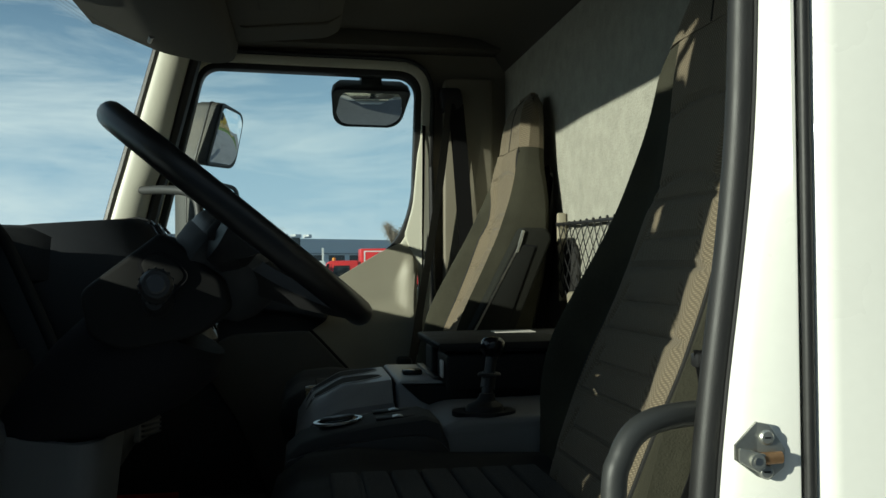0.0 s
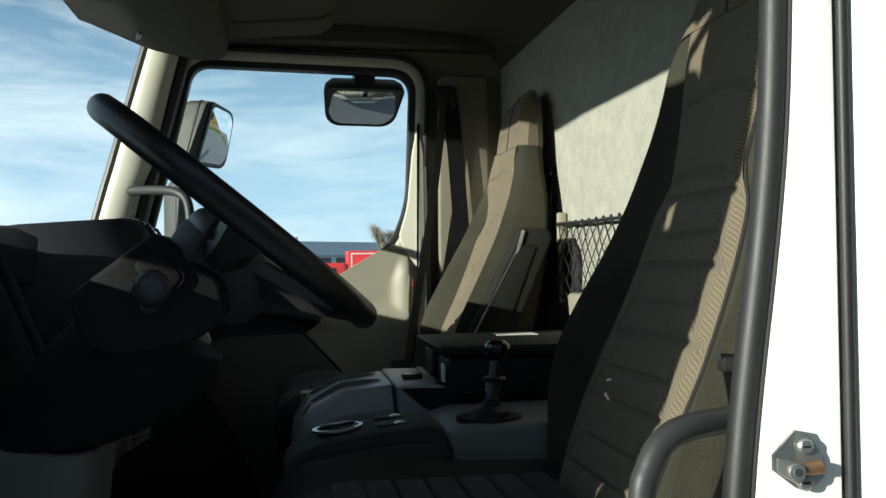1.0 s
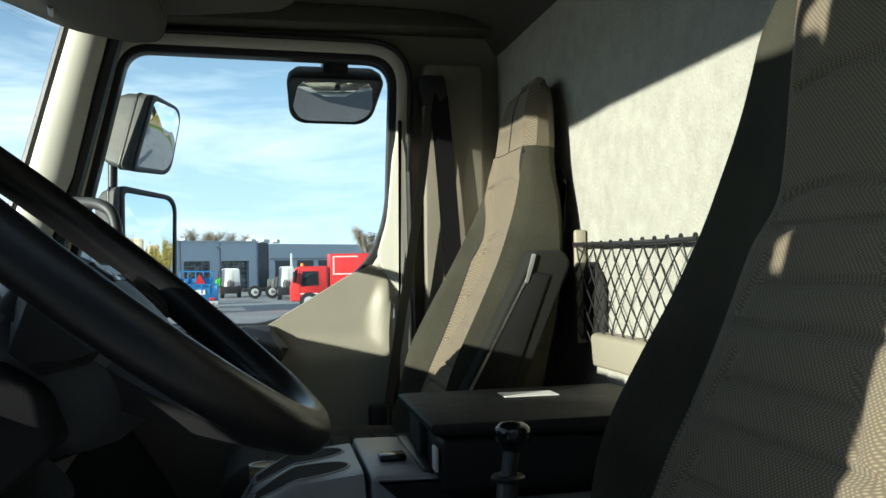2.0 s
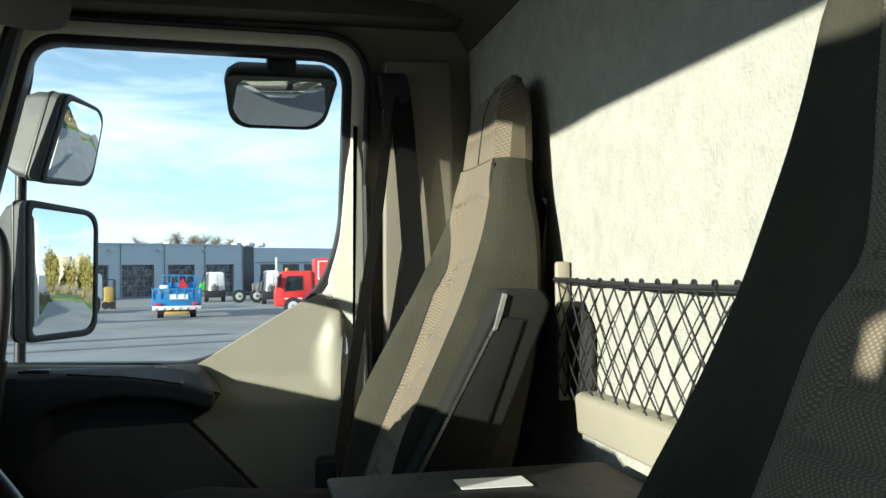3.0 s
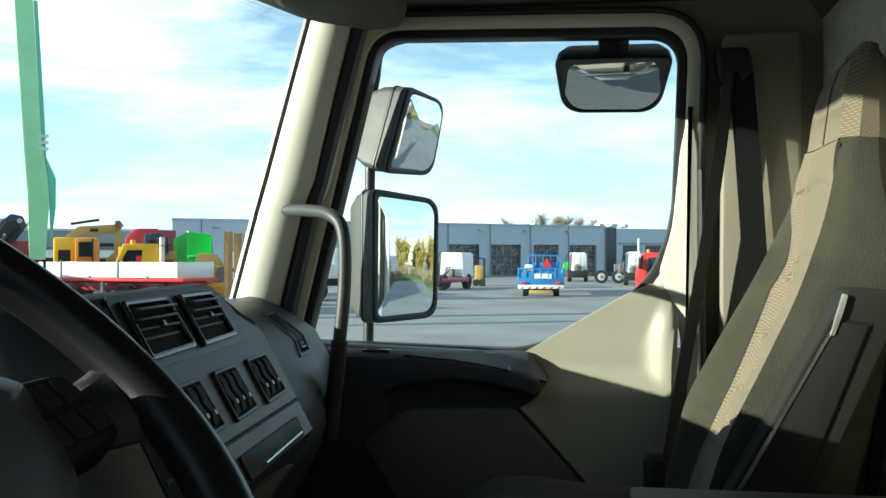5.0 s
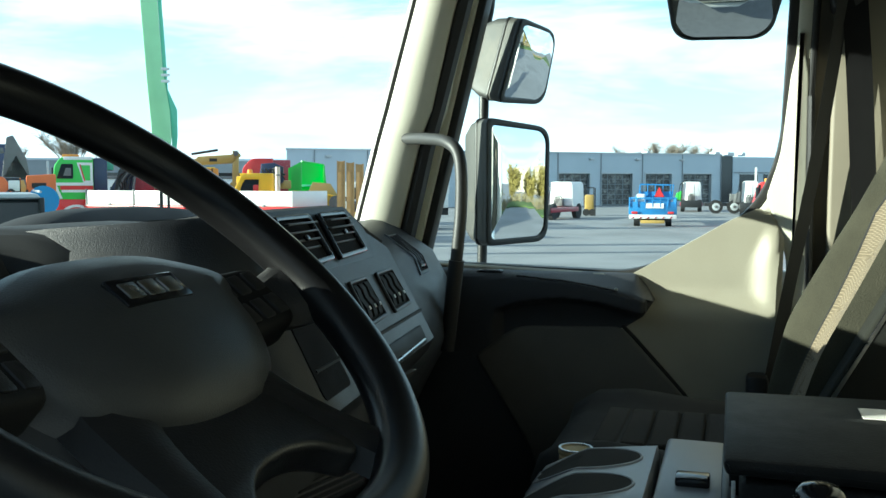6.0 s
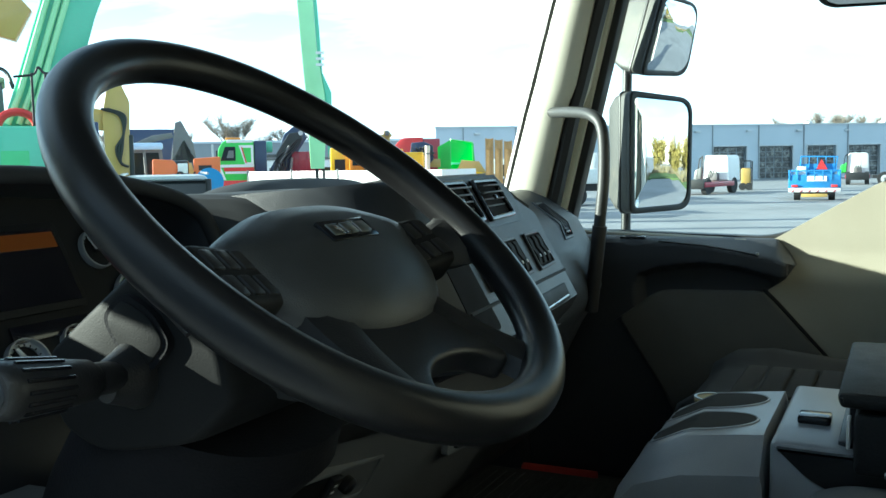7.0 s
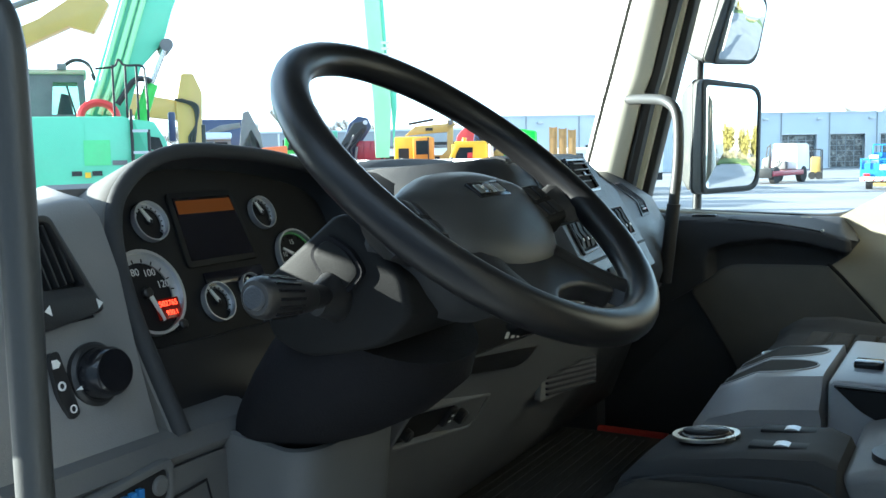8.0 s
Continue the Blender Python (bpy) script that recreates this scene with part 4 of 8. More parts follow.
def driver(y):
    return [(-0.90, 2.02), (-0.78, 2.10), (-0.70, 2.135), (-0.655, 2.145), (-0.64, 2.14), (-0.635, 2.12), (-0.60, 2.06), (-0.56, 1.98),
            (-0.525, 1.93), (-0.50, 1.90), (-0.47, 1.872), (-0.455, 1.80), (-0.47, 1.70), (-0.60, 1.52), (-0.80, 1.42), (-0.92, 1.42)]


def outer_left(y):
    f = 0.034 * ((1.205 - y) / 0.185) ** 1.4
    return [(-0.90, 2.0), (-0.74, 2.085 - f), (-0.62, 2.128 - f), (-0.580, 2.137 - f), (-0.552, 2.132 - f), (-0.534, 2.115 - f), (-0.51, 2.06), (-0.49, 1.98),
            (-0.475, 1.93), (-0.465, 1.90), (-0.455, 1.872), (-0.445, 1.80), (-0.46, 1.70), (-0.60, 1.52), (-0.80, 1.42), (-0.92, 1.42)]


def passenger(y):
    k = (y - 2.36) / 0.55
    s = -0.055 * k * k
    return [(-0.90, 1.98), (-0.76, 2.06), (-0.66 + s, 2.105), (-0.57 + s, 2.118), (-0.545 + s, 2.115), (-0.512 + s, 2.10), (-0.432 + s, 2.05), (-0.392 + s, 1.98),
            (-0.375 + s, 1.92), (-0.372 + s, 1.89), (-0.382 + s, 1.86), (-0.42 + s, 1.80), (-0.47 + s, 1.70), (-0.60, 1.52), (-0.80, 1.42), (-0.92, 1.42)]


def section(kind, y):
    return [(x, y, z) for x, z in kind(y)]


rings = [section(outer_left, y) for y in (1.02, 1.04, 1.07, 1.10, 1.13, 1.16, 1.185, 1.205)] + [section(driver, y) for y in (1.235, 1.35, 1.50, 1.62, 1.66)]
part("left_body", loft(rings), GREY, dash, "grey left part of the dashboard")
rings = [[(x - 0.16 * (1 if x > -0.7 else 0), y_, z - 0.012) for x, y_, z in section(centre, 1.705)], [(x - 0.075 * (1 if x > -0.7 else 0), y_, z - 0.006) for x, y_, z in section(centre, 1.725)], [(x - 0.024 * (1 if x > -0.7 else 0), y_, z - 0.002) for x, y_, z in section(centre, 1.750)]] + [section(centre, y) for y in (1.785, 1.84, 1.95, 2.10, 2.25, 2.31)]
part("middle_body", loft(rings), DARK, dash, "dark grey centre panel")
rings = [section(passenger, y) for y in (2.315, 2.36, 2.46, 2.56, 2.66, 2.76, 2.84, 2.90, 2.925)]
part("right_body", loft(rings), DARK, dash, "dark grey passenger side panel")
# raised soft pad over the middle, and the low rim beyond it
rows = []
for j in range(33):
    y = 1.500 + 0.560 * j / 32
    e = min(1, (y - 1.36) / 0.30, (2.075 - y) / 0.16)
    h = 2.085 + 0.066 * math.sin(math.pi * 0.5 * max(0, e)) ** 0.8
    b = 0.165 * step(1.73, 1.65, y)
    rows.append([(-0.74, y, 2.05), (-0.70, y, h - 0.014), (-0.66 - 0.15 * b, y, h - 0.003), (-0.60 - 0.4 * b, y, h), (-0.54 - 0.7 * b, y, h - 0.001), (-0.49 - 0.9 * b, y, h - 0.006), (-0.455 - b, y, h - 0.022), (-0.46 - b, y, 2.06), (-0.6 - 0.5 * b, y, 2.03)])
part("top_pad", loft(rows), SOFTPAD, dash, "soft dark grey top pad")
rows = []
for j in range(41):
    y = 1.60 + 0.95 * j / 40
    h = 2.105 + 0.057 * math.exp(-((y - 2.14) / 0.26) ** 4)
    rows.append([(-0.86, y, 2.04), (-0.80, y, h - 0.005), (-0.77, y, h), (-0.72, y, h - 0.002), (-0.69, y, h - 0.02), (-0.7, y, 2.02)])
part("front_ridge", loft(rows), SOFTPAD, dash, "black ridge along the windscreen")

rows = []
for j in range(13):
    y = 1.790 + 0.516 * j / 12
    e = step(1.78, 1.92, y)
    d = 0.055 * step(2.17, 2.315, y)
    rows.append([(-0.74, y, 2.04), (-0.72, y, 2.096), (-0.56, y, 2.136 + 0.010 * e - 0.6 * d), (-0.47, y, 2.152 + 0.006 * e - d), (face_x(y, 2.155) - 0.022, y, 2.1665 - d), (face_x(y, 2.155 - d) - 0.006, y, 2.162 - d), (face_x(y, 2.155 - d) - 0.012, y, 2.13 - d)])
part("vent_hood", loft(rows), SOFTPAD, dash, "soft dark grey hood over the vents")

# instrument binnacle: arched hood round the dials
CN = Vector((1, 0, 0.42)).normalized()          # the dials face up and back
CO = Vector((-0.566, 1.42, 2.045))
CM = frame_of(CO, (0, 1, 0), CN)                # local x to the passenger, local y up the face
ARCH = [(-0.188, -0.185), (-0.198, -0.04), (-0.180, 0.055), (-0.125, 0.105), (-0.05, 0.125), (0.06, 0.120), (0.15, 0.105), (0.215, 0.080), (0.235, 0.03), (0.235, -0.165)]
arch = [(p.x, p.y) for p in smooth_path([(a, b, 0) for a, b in ARCH], 5)]
bin_ = thing("instrument_panel", CO, "black arched instrument panel with silver-rimmed dials", "instrument panel")
def arch_at(k, h, lift_y=0.0):
    return [(a * k, b * (k if b > 0 else 1) + lift_y * max(0, b), h) for a, b in arch]
hood = [arch_at(0.985, -0.012), arch_at(0.985, 0.01), arch_at(1.0, 0.030), arch_at(1.02, 0.042), arch_at(1.05, 0.046)]
cowl = [arch_at(1.05, 0.046), arch_at(1.085, 0.040), arch_at(1.10, 0.02), arch_at(1.11, -0.05)]
part("hood", loft(hood, closed=False, m=CM), DARK, bin_, "dark grey hood")
part("cowl", loft(cowl, closed=False, m=CM), COWL, bin_, "grey outer cowl of the hood")
part("hood_lip", tube([Vector(p) for p in arch_at(1.028, 0.044)], 0.0095, 10, m=CM), SOFTPAD, bin_, "soft black rolled edge")
face = part("dial_plate", prism(arch, 'z', -0.02, 0.0, m=CM), DIAL, bin_, "matt black dial plate")
# the skirt below the dials
part("skirt", prism(rounded([(-0.190, -0.088), (0.060, -0.088), (0.232, -0.100), (0.232, -0.190), (-0.185, -0.190)], 0.006), 'z', -0.01, 0.010, 0.004, m=CM @ pose(0, 0, 0.0, 0, 0, 0)), BLACK, bin_)


def dial(cx, cy, r, needle, nums=(), green=False):
    m = CM @ pose(cx, cy, 0.001)
    rim = part("dial_ring", ring(r, r * 0.93, 0.008, 44, m=m), SILVER, bin_, "silver dial rim")
    arc = []
    a0, a1 = radians(-40), radians(200)
    outer = [(r * 0.93 * math.cos(a0 + (a1 - a0) * k / 24), r * 0.93 * math.sin(a0 + (a1 - a0) * k / 24)) for k in range(25)]
    depth = 0.86 if green else 0.72
    inner = [(r * depth * math.cos(a0 + (a1 - a0) * k / 24), r * depth * math.sin(a0 + (a1 - a0) * k / 24)) for k in range(25)]
    part("scale_band", prism(outer + inner[::-1], 'z', 0.0, 0.002, m=m), GREENBAND if green else SILVER, rim)
    n = radians(needle)
    part("needle", prism([(-0.0028, 0), (0.0028, 0), (0.0016, r * 0.72), (-0.0016, r * 0.72)], 'z', 0.004, 0.006, m=m @ pose(0, 0, 0, 0, 0, needle)), PRINT, rim, "white needle")
    part("needle_hub", disc(r * 0.13, 0.007, 16, 0.002, m=m), BLACK, rim)
    for word, a, k in nums:
        lettering("numeral", word, r * 0.24, m @ pose(k * r * math.cos(radians(a)), k * r * math.sin(radians(a)), 0.003), PRINT, rim)
    for k in range(13):
        a = a0 + (a1 - a0) * k / 12
        c, s = math.cos(a), math.sin(a)
        part("tick", prism([(-0.0006, r * 0.72), (0.0006, r * 0.72), (0.0006, r * 0.80), (-0.0006, r * 0.80)], 'z', 0.002, 0.003, m=m @ pose(0, 0, 0, 0, 0, math.degrees(a) - 90)), DIAL, rim)
    return m


mS = dial(-0.138, -0.024, 0.050, -165, (("60", 150, 0.52), ("80", 108, 0.52), ("100", 62, 0.50), ("120", 15, 0.54)))
disp = part("trip_display", box(0.004, 0.039, -0.034, -0.010, 0.002, 0.005, 0.001, m=mS), REDDIM, bin_, "small red lit trip display")
lettering("trip_digits", "502765", 0.0092, mS @ pose(0.0215, -0.0165, 0.0056), REDLCD, disp)
lettering("trip_digits", "930.1", 0.0080, mS @ pose(0.0235, -0.0275, 0.0056), REDLCD, disp)
part("warning_mark", disc(0.004, 0.001, 14, m=mS @ pose(-0.022, 0.004, 0.002)), REDTRIM, bin_, "small red warning mark")
dial(-0.100, 0.058, 0.0245, 28)
dial(0.095, 0.056, 0.0225, 28)
dial(-0.038, -0.050, 0.0245, 28)
dial(0.026, -0.040, 0.018, 20)
dial(0.135, -0.012, 0.040, 60, (("15", 95, 0.55), ("10", 165, 0.60), ("20", 25, 0.60)), True)
scr = part("screen_bezel", prism(rounded([(-0.066, -0.004), (0.060, -0.004), (0.050, 0.092), (-0.062, 0.092)], 0.008), 'z', 0.0, 0.0045, 0.002, m=CM), DIAL, bin_)
part("screen", prism([(-0.058, 0.004), (0.052, 0.004), (0.043, 0.084), (-0.055, 0.084)], 'z', 0.003, 0.0052, m=CM), LCD, scr, "dark display screen")
part("screen_strip", prism([(-0.053, 0.063), (0.043, 0.063), (0.041, 0.080), (-0.052, 0.080)], 'z', 0.005, 0.0060, m=CM), AMBER, scr, "dim amber message line")
part("warning_slot", box(-0.045, 0.060, -0.030, -0.012, 0.0, 0.004, 0.002, m=CM), LCD, bin_)
part("reset_button", disc(0.006, 0.012, 14, 0.002, m=mS @ pose(0.030, -0.044, 0)), BLACK, bin_)

# left vent and lamp switch
VM = frame_of((-0.507, 1.118, 2.072), (0, 1, 0), (1, 0.12, 0.33))
lv = part("left_vent", frame_prism(rounded([(-0.030, 0.050), (0.012, 0.050), (0.050, -0.048), (-0.030, -0.060)], 0.008), rounded([(-0.024, 0.043), (0.008, 0.043), (0.032, -0.022), (-0.024, -0.022)], 0.006), 'z', -0.004, 0.010, 0.002, m=VM), BLACK, dash, "black air vent with slats")
part("vent_back", prism([(-0.028, 0.046), (0.010, 0.046), (0.045, -0.052), (-0.028, -0.055)], 'z', -0.008, -0.003, m=VM), DIAL, lv)
for k in range(5):
    part("slat", box(-0.021 + 0.010 * k, -0.0185 + 0.010 * k, -0.020, 0.040, -0.003, 0.006, 0.0008, m=VM @ pose(0, 0, 0, 0, 0, 9)), BLACK, lv)
part("vent_wheel", tube([(0.0, -0.042, 0.002), (0.022, -0.042, 0.002)], 0.008, 14, m=VM), SHINY, lv)
for k, s in ((-0.018, 1), (0.040, -1)):
    part("arrow_mark", prism([(k, -0.046), (k, -0.036), (k - 0.007 * s, -0.041)], 'z', 0.010, 0.0108, m=VM), PRINT, lv)
LM = frame_of((-0.486, 1.139, 1.968), (0, 1, 0), (1, 0.10, 0.22))
ls = part("lamp_switch", disc(0.031, 0.010, 32, 0.003, m=LM @ pose(0.010, 0.0, -0.004)), BLACK, dash, "black rotary lamp switch")
part("switch_grip", loft([[(0.010 + r * math.cos(2 * math.pi * k / 28), r * math.sin(2 * math.pi * k / 28) * 0.93, h) for k in range(28)] for r, h in ((0.027, 0.005), (0.025, 0.024), (0.022, 0.028))], m=LM), SHINY, ls)
part("pointer", prism([(-0.020, -0.010), (-0.006, -0.012), (-0.010, -0.004)], 'z', 0.005, 0.0075, m=LM), PRINT, ls)
sym = part("symbol_strip", prism(rounded([(-0.042, 0.028), (-0.030, 0.030), (-0.018, -0.032), (-0.030, -0.036), (-0.040, -0.01)], 0.005), 'z', -0.002, 0.003, m=LM), BLACK, dash)
part("symbol", ring(0.004, 0.0028, 0.001, 16, m=LM @ pose(-0.026, -0.026, 0.003)), PRINT, sym)
part("symbol", ring(0.0045, 0.0028, 0.001, 16, m=LM @ pose(-0.034, -0.003, 0.003)), PRINT, sym)
part("symbol", prism([(-0.040, 0.014), (-0.034, 0.014), (-0.031, 0.018), (-0.034, 0.022), (-0.040, 0.022)], 'z', 0.003, 0.004, m=LM), PRINT, sym)

# lower driver's side panels
part("knee_ledge", loft([[(-0.60, y, 1.90), (-0.475, y, 1.903), (-0.452, y, 1.893), (-0.444, y, 1.875), (-0.455, y, 1.862), (-0.60, y, 1.85)] for y in (1.02, 1.10, 1.20, 1.30, 1.335)]), SHADEGREY, dash, "grey padded ledge")
low = part("lower_panel", prism([(-0.62, 1.42), (-0.48, 1.55), (-0.448, 1.80), (-0.45, 1.862), (-0.62, 1.862)], 'y', 1.02, 1.325, 0.006), SHADEGREY, dash)
fuse = part("fuse_recess", prism(rounded([(1.085, 1.828), (1.188, 1.840), (1.188, 1.872), (1.085, 1.860)], 0.008), 'x', -0.452, -0.438, 0.002), DIAL, low, "open dark fuse recess")
part("recess_rim", frame_prism(rounded([(1.078, 1.820), (1.196, 1.834), (1.196, 1.880), (1.078, 1.868)], 0.012), rounded([(1.085, 1.828), (1.188, 1.840), (1.188, 1.872), (1.085, 1.860)], 0.008), 'x', -0.452, -0.435, 0.002), SHADEGREY, low)
for k in range(7):
    for r in range(2):
        part("plug", box(-0.439, -0.432, 1.093 + 0.009 * k, 1.100 + 0.009 * k, 1.832 + 0.001 * k + 0.013 * r, 1.843 + 0.001 * k + 0.013 * r, 0.001), BLUEPLUG, fuse, "blue connector plug")
part("screw_boss", disc(0.010, 0.006, 18, 0.002, m=frame_of((-0.440, 1.178, 1.856), (0, 1, 0), (1, 0, 0))), SHADEGREY, low)
part("panel_gap", tube([(-0.446, 1.03, 1.815), (-0.446, 1.25, 1.838), (-0.448, 1.262, 1.80), (-0.452, 1.262, 1.74)], 0.0016, 6), DIAL, low)
# grey collar that holds the column gaiter: a deep open bowl standing off the dash
plan = rounded([(-0.60, 1.288), (-0.340, 1.283), (-0.332, 1.455), (-0.60, 1.475)], [0, 0.040, 0.040, 0], 8)
inner = rounded([(-0.60, 1.300), (-0.352, 1.295), (-0.344, 1.443), (-0.60, 1.463)], [0, 0.032, 0.032, 0], 8)
def rim_z(x):
    return 1.870 + 0.030 * step(-0.36, -0.50, x)
def lower(x, drop):
    return x - 0.10 * drop
rings = []
for (ax_, ay), (bx, by) in zip(plan, inner):
    zt = rim_z(ax_)
    rings.append([(bx, by, zt - 0.10), (bx, by, zt - 0.006), (0.6 * bx + 0.4 * ax_, 0.6 * by + 0.4 * ay, zt), (0.1 * bx + 0.9 * ax_, 0.1 * by + 0.9 * ay, zt - 0.002), (ax_, ay, zt - 0.010), (lower(ax_, 0.10), ay, zt - 0.10), (lower(ax_, 0.30), ay, zt - 0.22), (lower(ax_, 0.30) - 0.02, by, zt - 0.22)])
part("column_collar", loft(rings), SHADEGREY, dash, "grey collar round the column gaiter")
# tray right of the column and slatted grille
fascia_rows = []
for y in (1.475, 1.50, 1.56, 1.64, 1.75, 1.862, 1.95, 2.10, 2.25, 2.312):
    f = step(1.9, 1.5, y)
    fascia_rows.append([(-0.322 - 0.016 * f, y, 1.902), (-0.335 - 0.016 * f, y, 1.886), (-0.392 - 0.010 * f, y, 1.80 + 0.03 * f), (-0.414 - 0.008 * f, y, 1.765 + 0.015 * f), (-0.446, y, 1.715), (-0.52, y, 1.60), (-0.60, y, 1.52), (-0.60, y, 1.66), (-0.43, y, 1.84), (-0.37, y, 1.90)])
part("lower_fascia", loft(fascia_rows), TRAYGREY, dash, "grey lower fascia")
RM_ = frame_of((-0.405, 1.665, 1.803), (0, 1, -0.198), (0.86, 0, -0.50))
tray = part("lower_tray", frame_prism(rounded([(-0.142, -0.034), (0.142, -0.034), (0.142, 0.034), (-0.142, 0.034)], 0.014), rounded([(-0.130, -0.026), (0.130, -0.026), (0.130, 0.026), (-0.130, 0.026)], 0.010), 'z', -0.02, 0.010, 0.004, m=RM_), TRAYGREY, dash, "grey framed tray")
part("tray_recess", prism(rounded([(-0.132, -0.028), (0.132, -0.028), (0.132, 0.028), (-0.132, 0.028)], 0.010), 'z', -0.02, 0.001, m=RM_), DIAL, tray, "dark recess with small controls")
part("tray_knob", disc(0.012, 0.016, 20, 0.003, m=RM_ @ pose(0.062, 0.0, 0.0)), BLACK, tray)
part("tray_knob", disc(0.009, 0.012, 20, 0.003, m=RM_ @ pose(-0.095, -0.012, 0.0)), BLACK, tray)
part("tray_switch", box(0.012, 0.040, -0.014, 0.016, 0.0, 0.008, 0.002, m=RM_), BLACK, tray)
for k in range(2):
    part("switch_mark", box(0.022, 0.030, -0.006 + 0.010 * k, -0.003 + 0.010 * k, 0.0082, 0.0088, m=RM_), PRINT, tray)
CS = frame_of((-0.335, 1.74, 1.915), (0, 1, -0.17), (0.95, 0, -0.30))
strip = part("control_strip", prism(rounded([(-0.20, -0.058), (0.100, -0.056), (0.150, -0.020), (0.155, 0.024), (-0.20, 0.030)], [0.01, 0.03, 0.02, 0.01, 0.01], 5), 'z', -0.03, 0.004, 0.003, m=CS), BLACK, dash, "black control strip under the wheel")
for k in range(4):
    part("control_mark", box(-0.01 + 0.022 * k, 0.002 + 0.022 * k, -0.006, 0.004 + 0.002 * (k % 2), 0.0042, 0.0048, m=CS), PRINT, strip)
part("key_tag", box(-0.324, -0.320, 1.514, 1.524, 1.900, 1.945, 0.001), ZINC, col, "small bright metal key tag")
gr = part("foot_grille", prism(rounded([(2.03, 1.735), (2.05, 1.800), (2.31, 1.765), (2.31, 1.715)], 0.008), 'x', -0.424, -0.412, 0.002, m=pose(0.0, 0, 0)), GREY, dash, "grey slatted foot grille")
for k in range(6):
    zz = 1.742 + 0.010 * k
    part("slat", box(-0.413, -0.406, 2.055, 2.295, zz, zz + 0.0045, 0.001, m=Matrix.Translation((0, 2.05, zz)) @ pose(0, 0, 0, -7, 0, 0) @ Matrix.Translation((0, -2.05, -zz))), DARK, gr)


def on_face(y, z):
    """Pose on the middle panel: x across to the passenger, y up the face, z out of it."""
    return frame_of((face_x(y, z), y, z), (-0.10, 1, 0), (1, 0.10, 0.55))


# air vents
for y0, y1 in ((1.885, 2.020), (2.045, 2.175)):
    m = on_face((y0 + y1) / 2, 2.127)
    w = (y1 - y0) / 2
    v = part("air_vent", frame_prism(rounded([(-w, -0.036), (w, -0.034), (w - 0.012, 0.034), (-w, 0.034)], 0.006), rounded([(-w + 0.007, -0.029), (w - 0.008, -0.027), (w - 0.019, 0.027), (-w + 0.007, 0.027)], 0.005), 'z', -0.002, 0.008, 0.0025, m=m), SHINY, dash, "black air vent with five slats")
    part("vent_back", prism([(-w + 0.003, -0.03), (w - 0.004, -0.03), (w - 0.014, 0.03), (-w + 0.003, 0.03)], 'z', 0.0, 0.0015, m=m), CLOTHBLACK, v)
    for k in range(5):
        yy = -0.020 + 0.0105 * k
        part("slat", box(-w + 0.008, w - 0.012 - 0.002 * k, yy - 0.001, yy + 0.0015, 0.001, 0.0075, 0.0006, m=m @ pose(0, 0, 0, 25, 0, 0)), BLACK, v)
    part("slider", box(-0.006, 0.006, -0.003, 0.004, 0.006, 0.011, 0.0015, m=m), SHINY, v)
cap = part("vent_surround", prism(rounded([(1.865, -0.044), (2.215, -0.044), (2.235, 0.0), (2.19, 0.042), (1.865, 0.042)], 0.01), 'z', -0.006, 0.0008, m=on_face(2.05, 2.127) @ Matrix.Translation((-2.05, 0, 0))), BLACK, dash)
# rocker switch groups
for y0, y1 in ((1.905, 1.995), (2.035, 2.125), (2.168, 2.268)):
    m = on_face((y0 + y1) / 2, 2.04)
    w = (y1 - y0) / 2
    g = part("switch_block", frame_prism(rounded([(-w, -0.034), (w, -0.032), (w - 0.008, 0.032), (-w + 0.002, 0.032)], 0.006), rounded([(-w + 0.005, -0.029), (w - 0.005, -0.027), (w - 0.012, 0.027), (-w + 0.006, 0.027)], 0.004), 'z', -0.002, 0.005, 0.0015, m=m), BLACK, dash, "black rocker switch group")
    part("switch_well", prism([(-w + 0.003, -0.03), (w - 0.003, -0.03), (w - 0.01, 0.03), (-w + 0.004, 0.03)], 'z', 0.0, 0.0012, m=m), CLOTHBLACK, g)
    for k in range(3):
        x = -w + 0.016 + 0.026 * k * (w / 0.045)
        part("rocker", loft([[(x + dx, yy, h) for dx, h in ((-0.009, 0.0), (-0.008, hh), (0.008, hh), (0.009, 0.0))] for yy, hh in ((-0.024, 0.004), (-0.010, 0.0075), (0.004, 0.0045), (0.016, 0.006), (0.024, 0.004))], m=m), COLUMN, g)
        part("rocker_mark", box(x - 0.003, x + 0.003, -0.014, -0.009, 0.0088, 0.0094, m=m), PRINT, g)
# flat plate added to darken the face; its black stands for a hollow's shade
part("black_plate", prism(rounded([(-0.052, -0.075), (0.040, -0.075), (0.040, 0.050), (-0.040, 0.050)], 0.010), 'z', -0.01, 0.0015, m=on_face(1.838, 2.035)), CLOTHBLACK, dash, "flat black plate in place of a dark hollow beside the switches")
# seam, shelf and lower slot of the middle panel
part("panel_seam", tube([(face_x(y, 1.998) + 0.001, y, 1.998) for y in (1.80, 1.95, 2.1, 2.31)], 0.0025, 6), DIAL, dash)
m = on_face(2.15, 1.965)
sl = part("lower_slot", prism(rounded([(-0.16, -0.012), (0.10, -0.010), (0.11, 0.018), (-0.16, 0.018)], 0.006), 'z', -0.002, 0.004, 0.0015, m=m), DIAL, dash, "dark radio slot with a metal lip")
part("slot_lip", tube([(-0.10, -0.006, 0.006), (0.085, -0.004, 0.006)], 0.0018, 6, m=m), CHROME, sl)
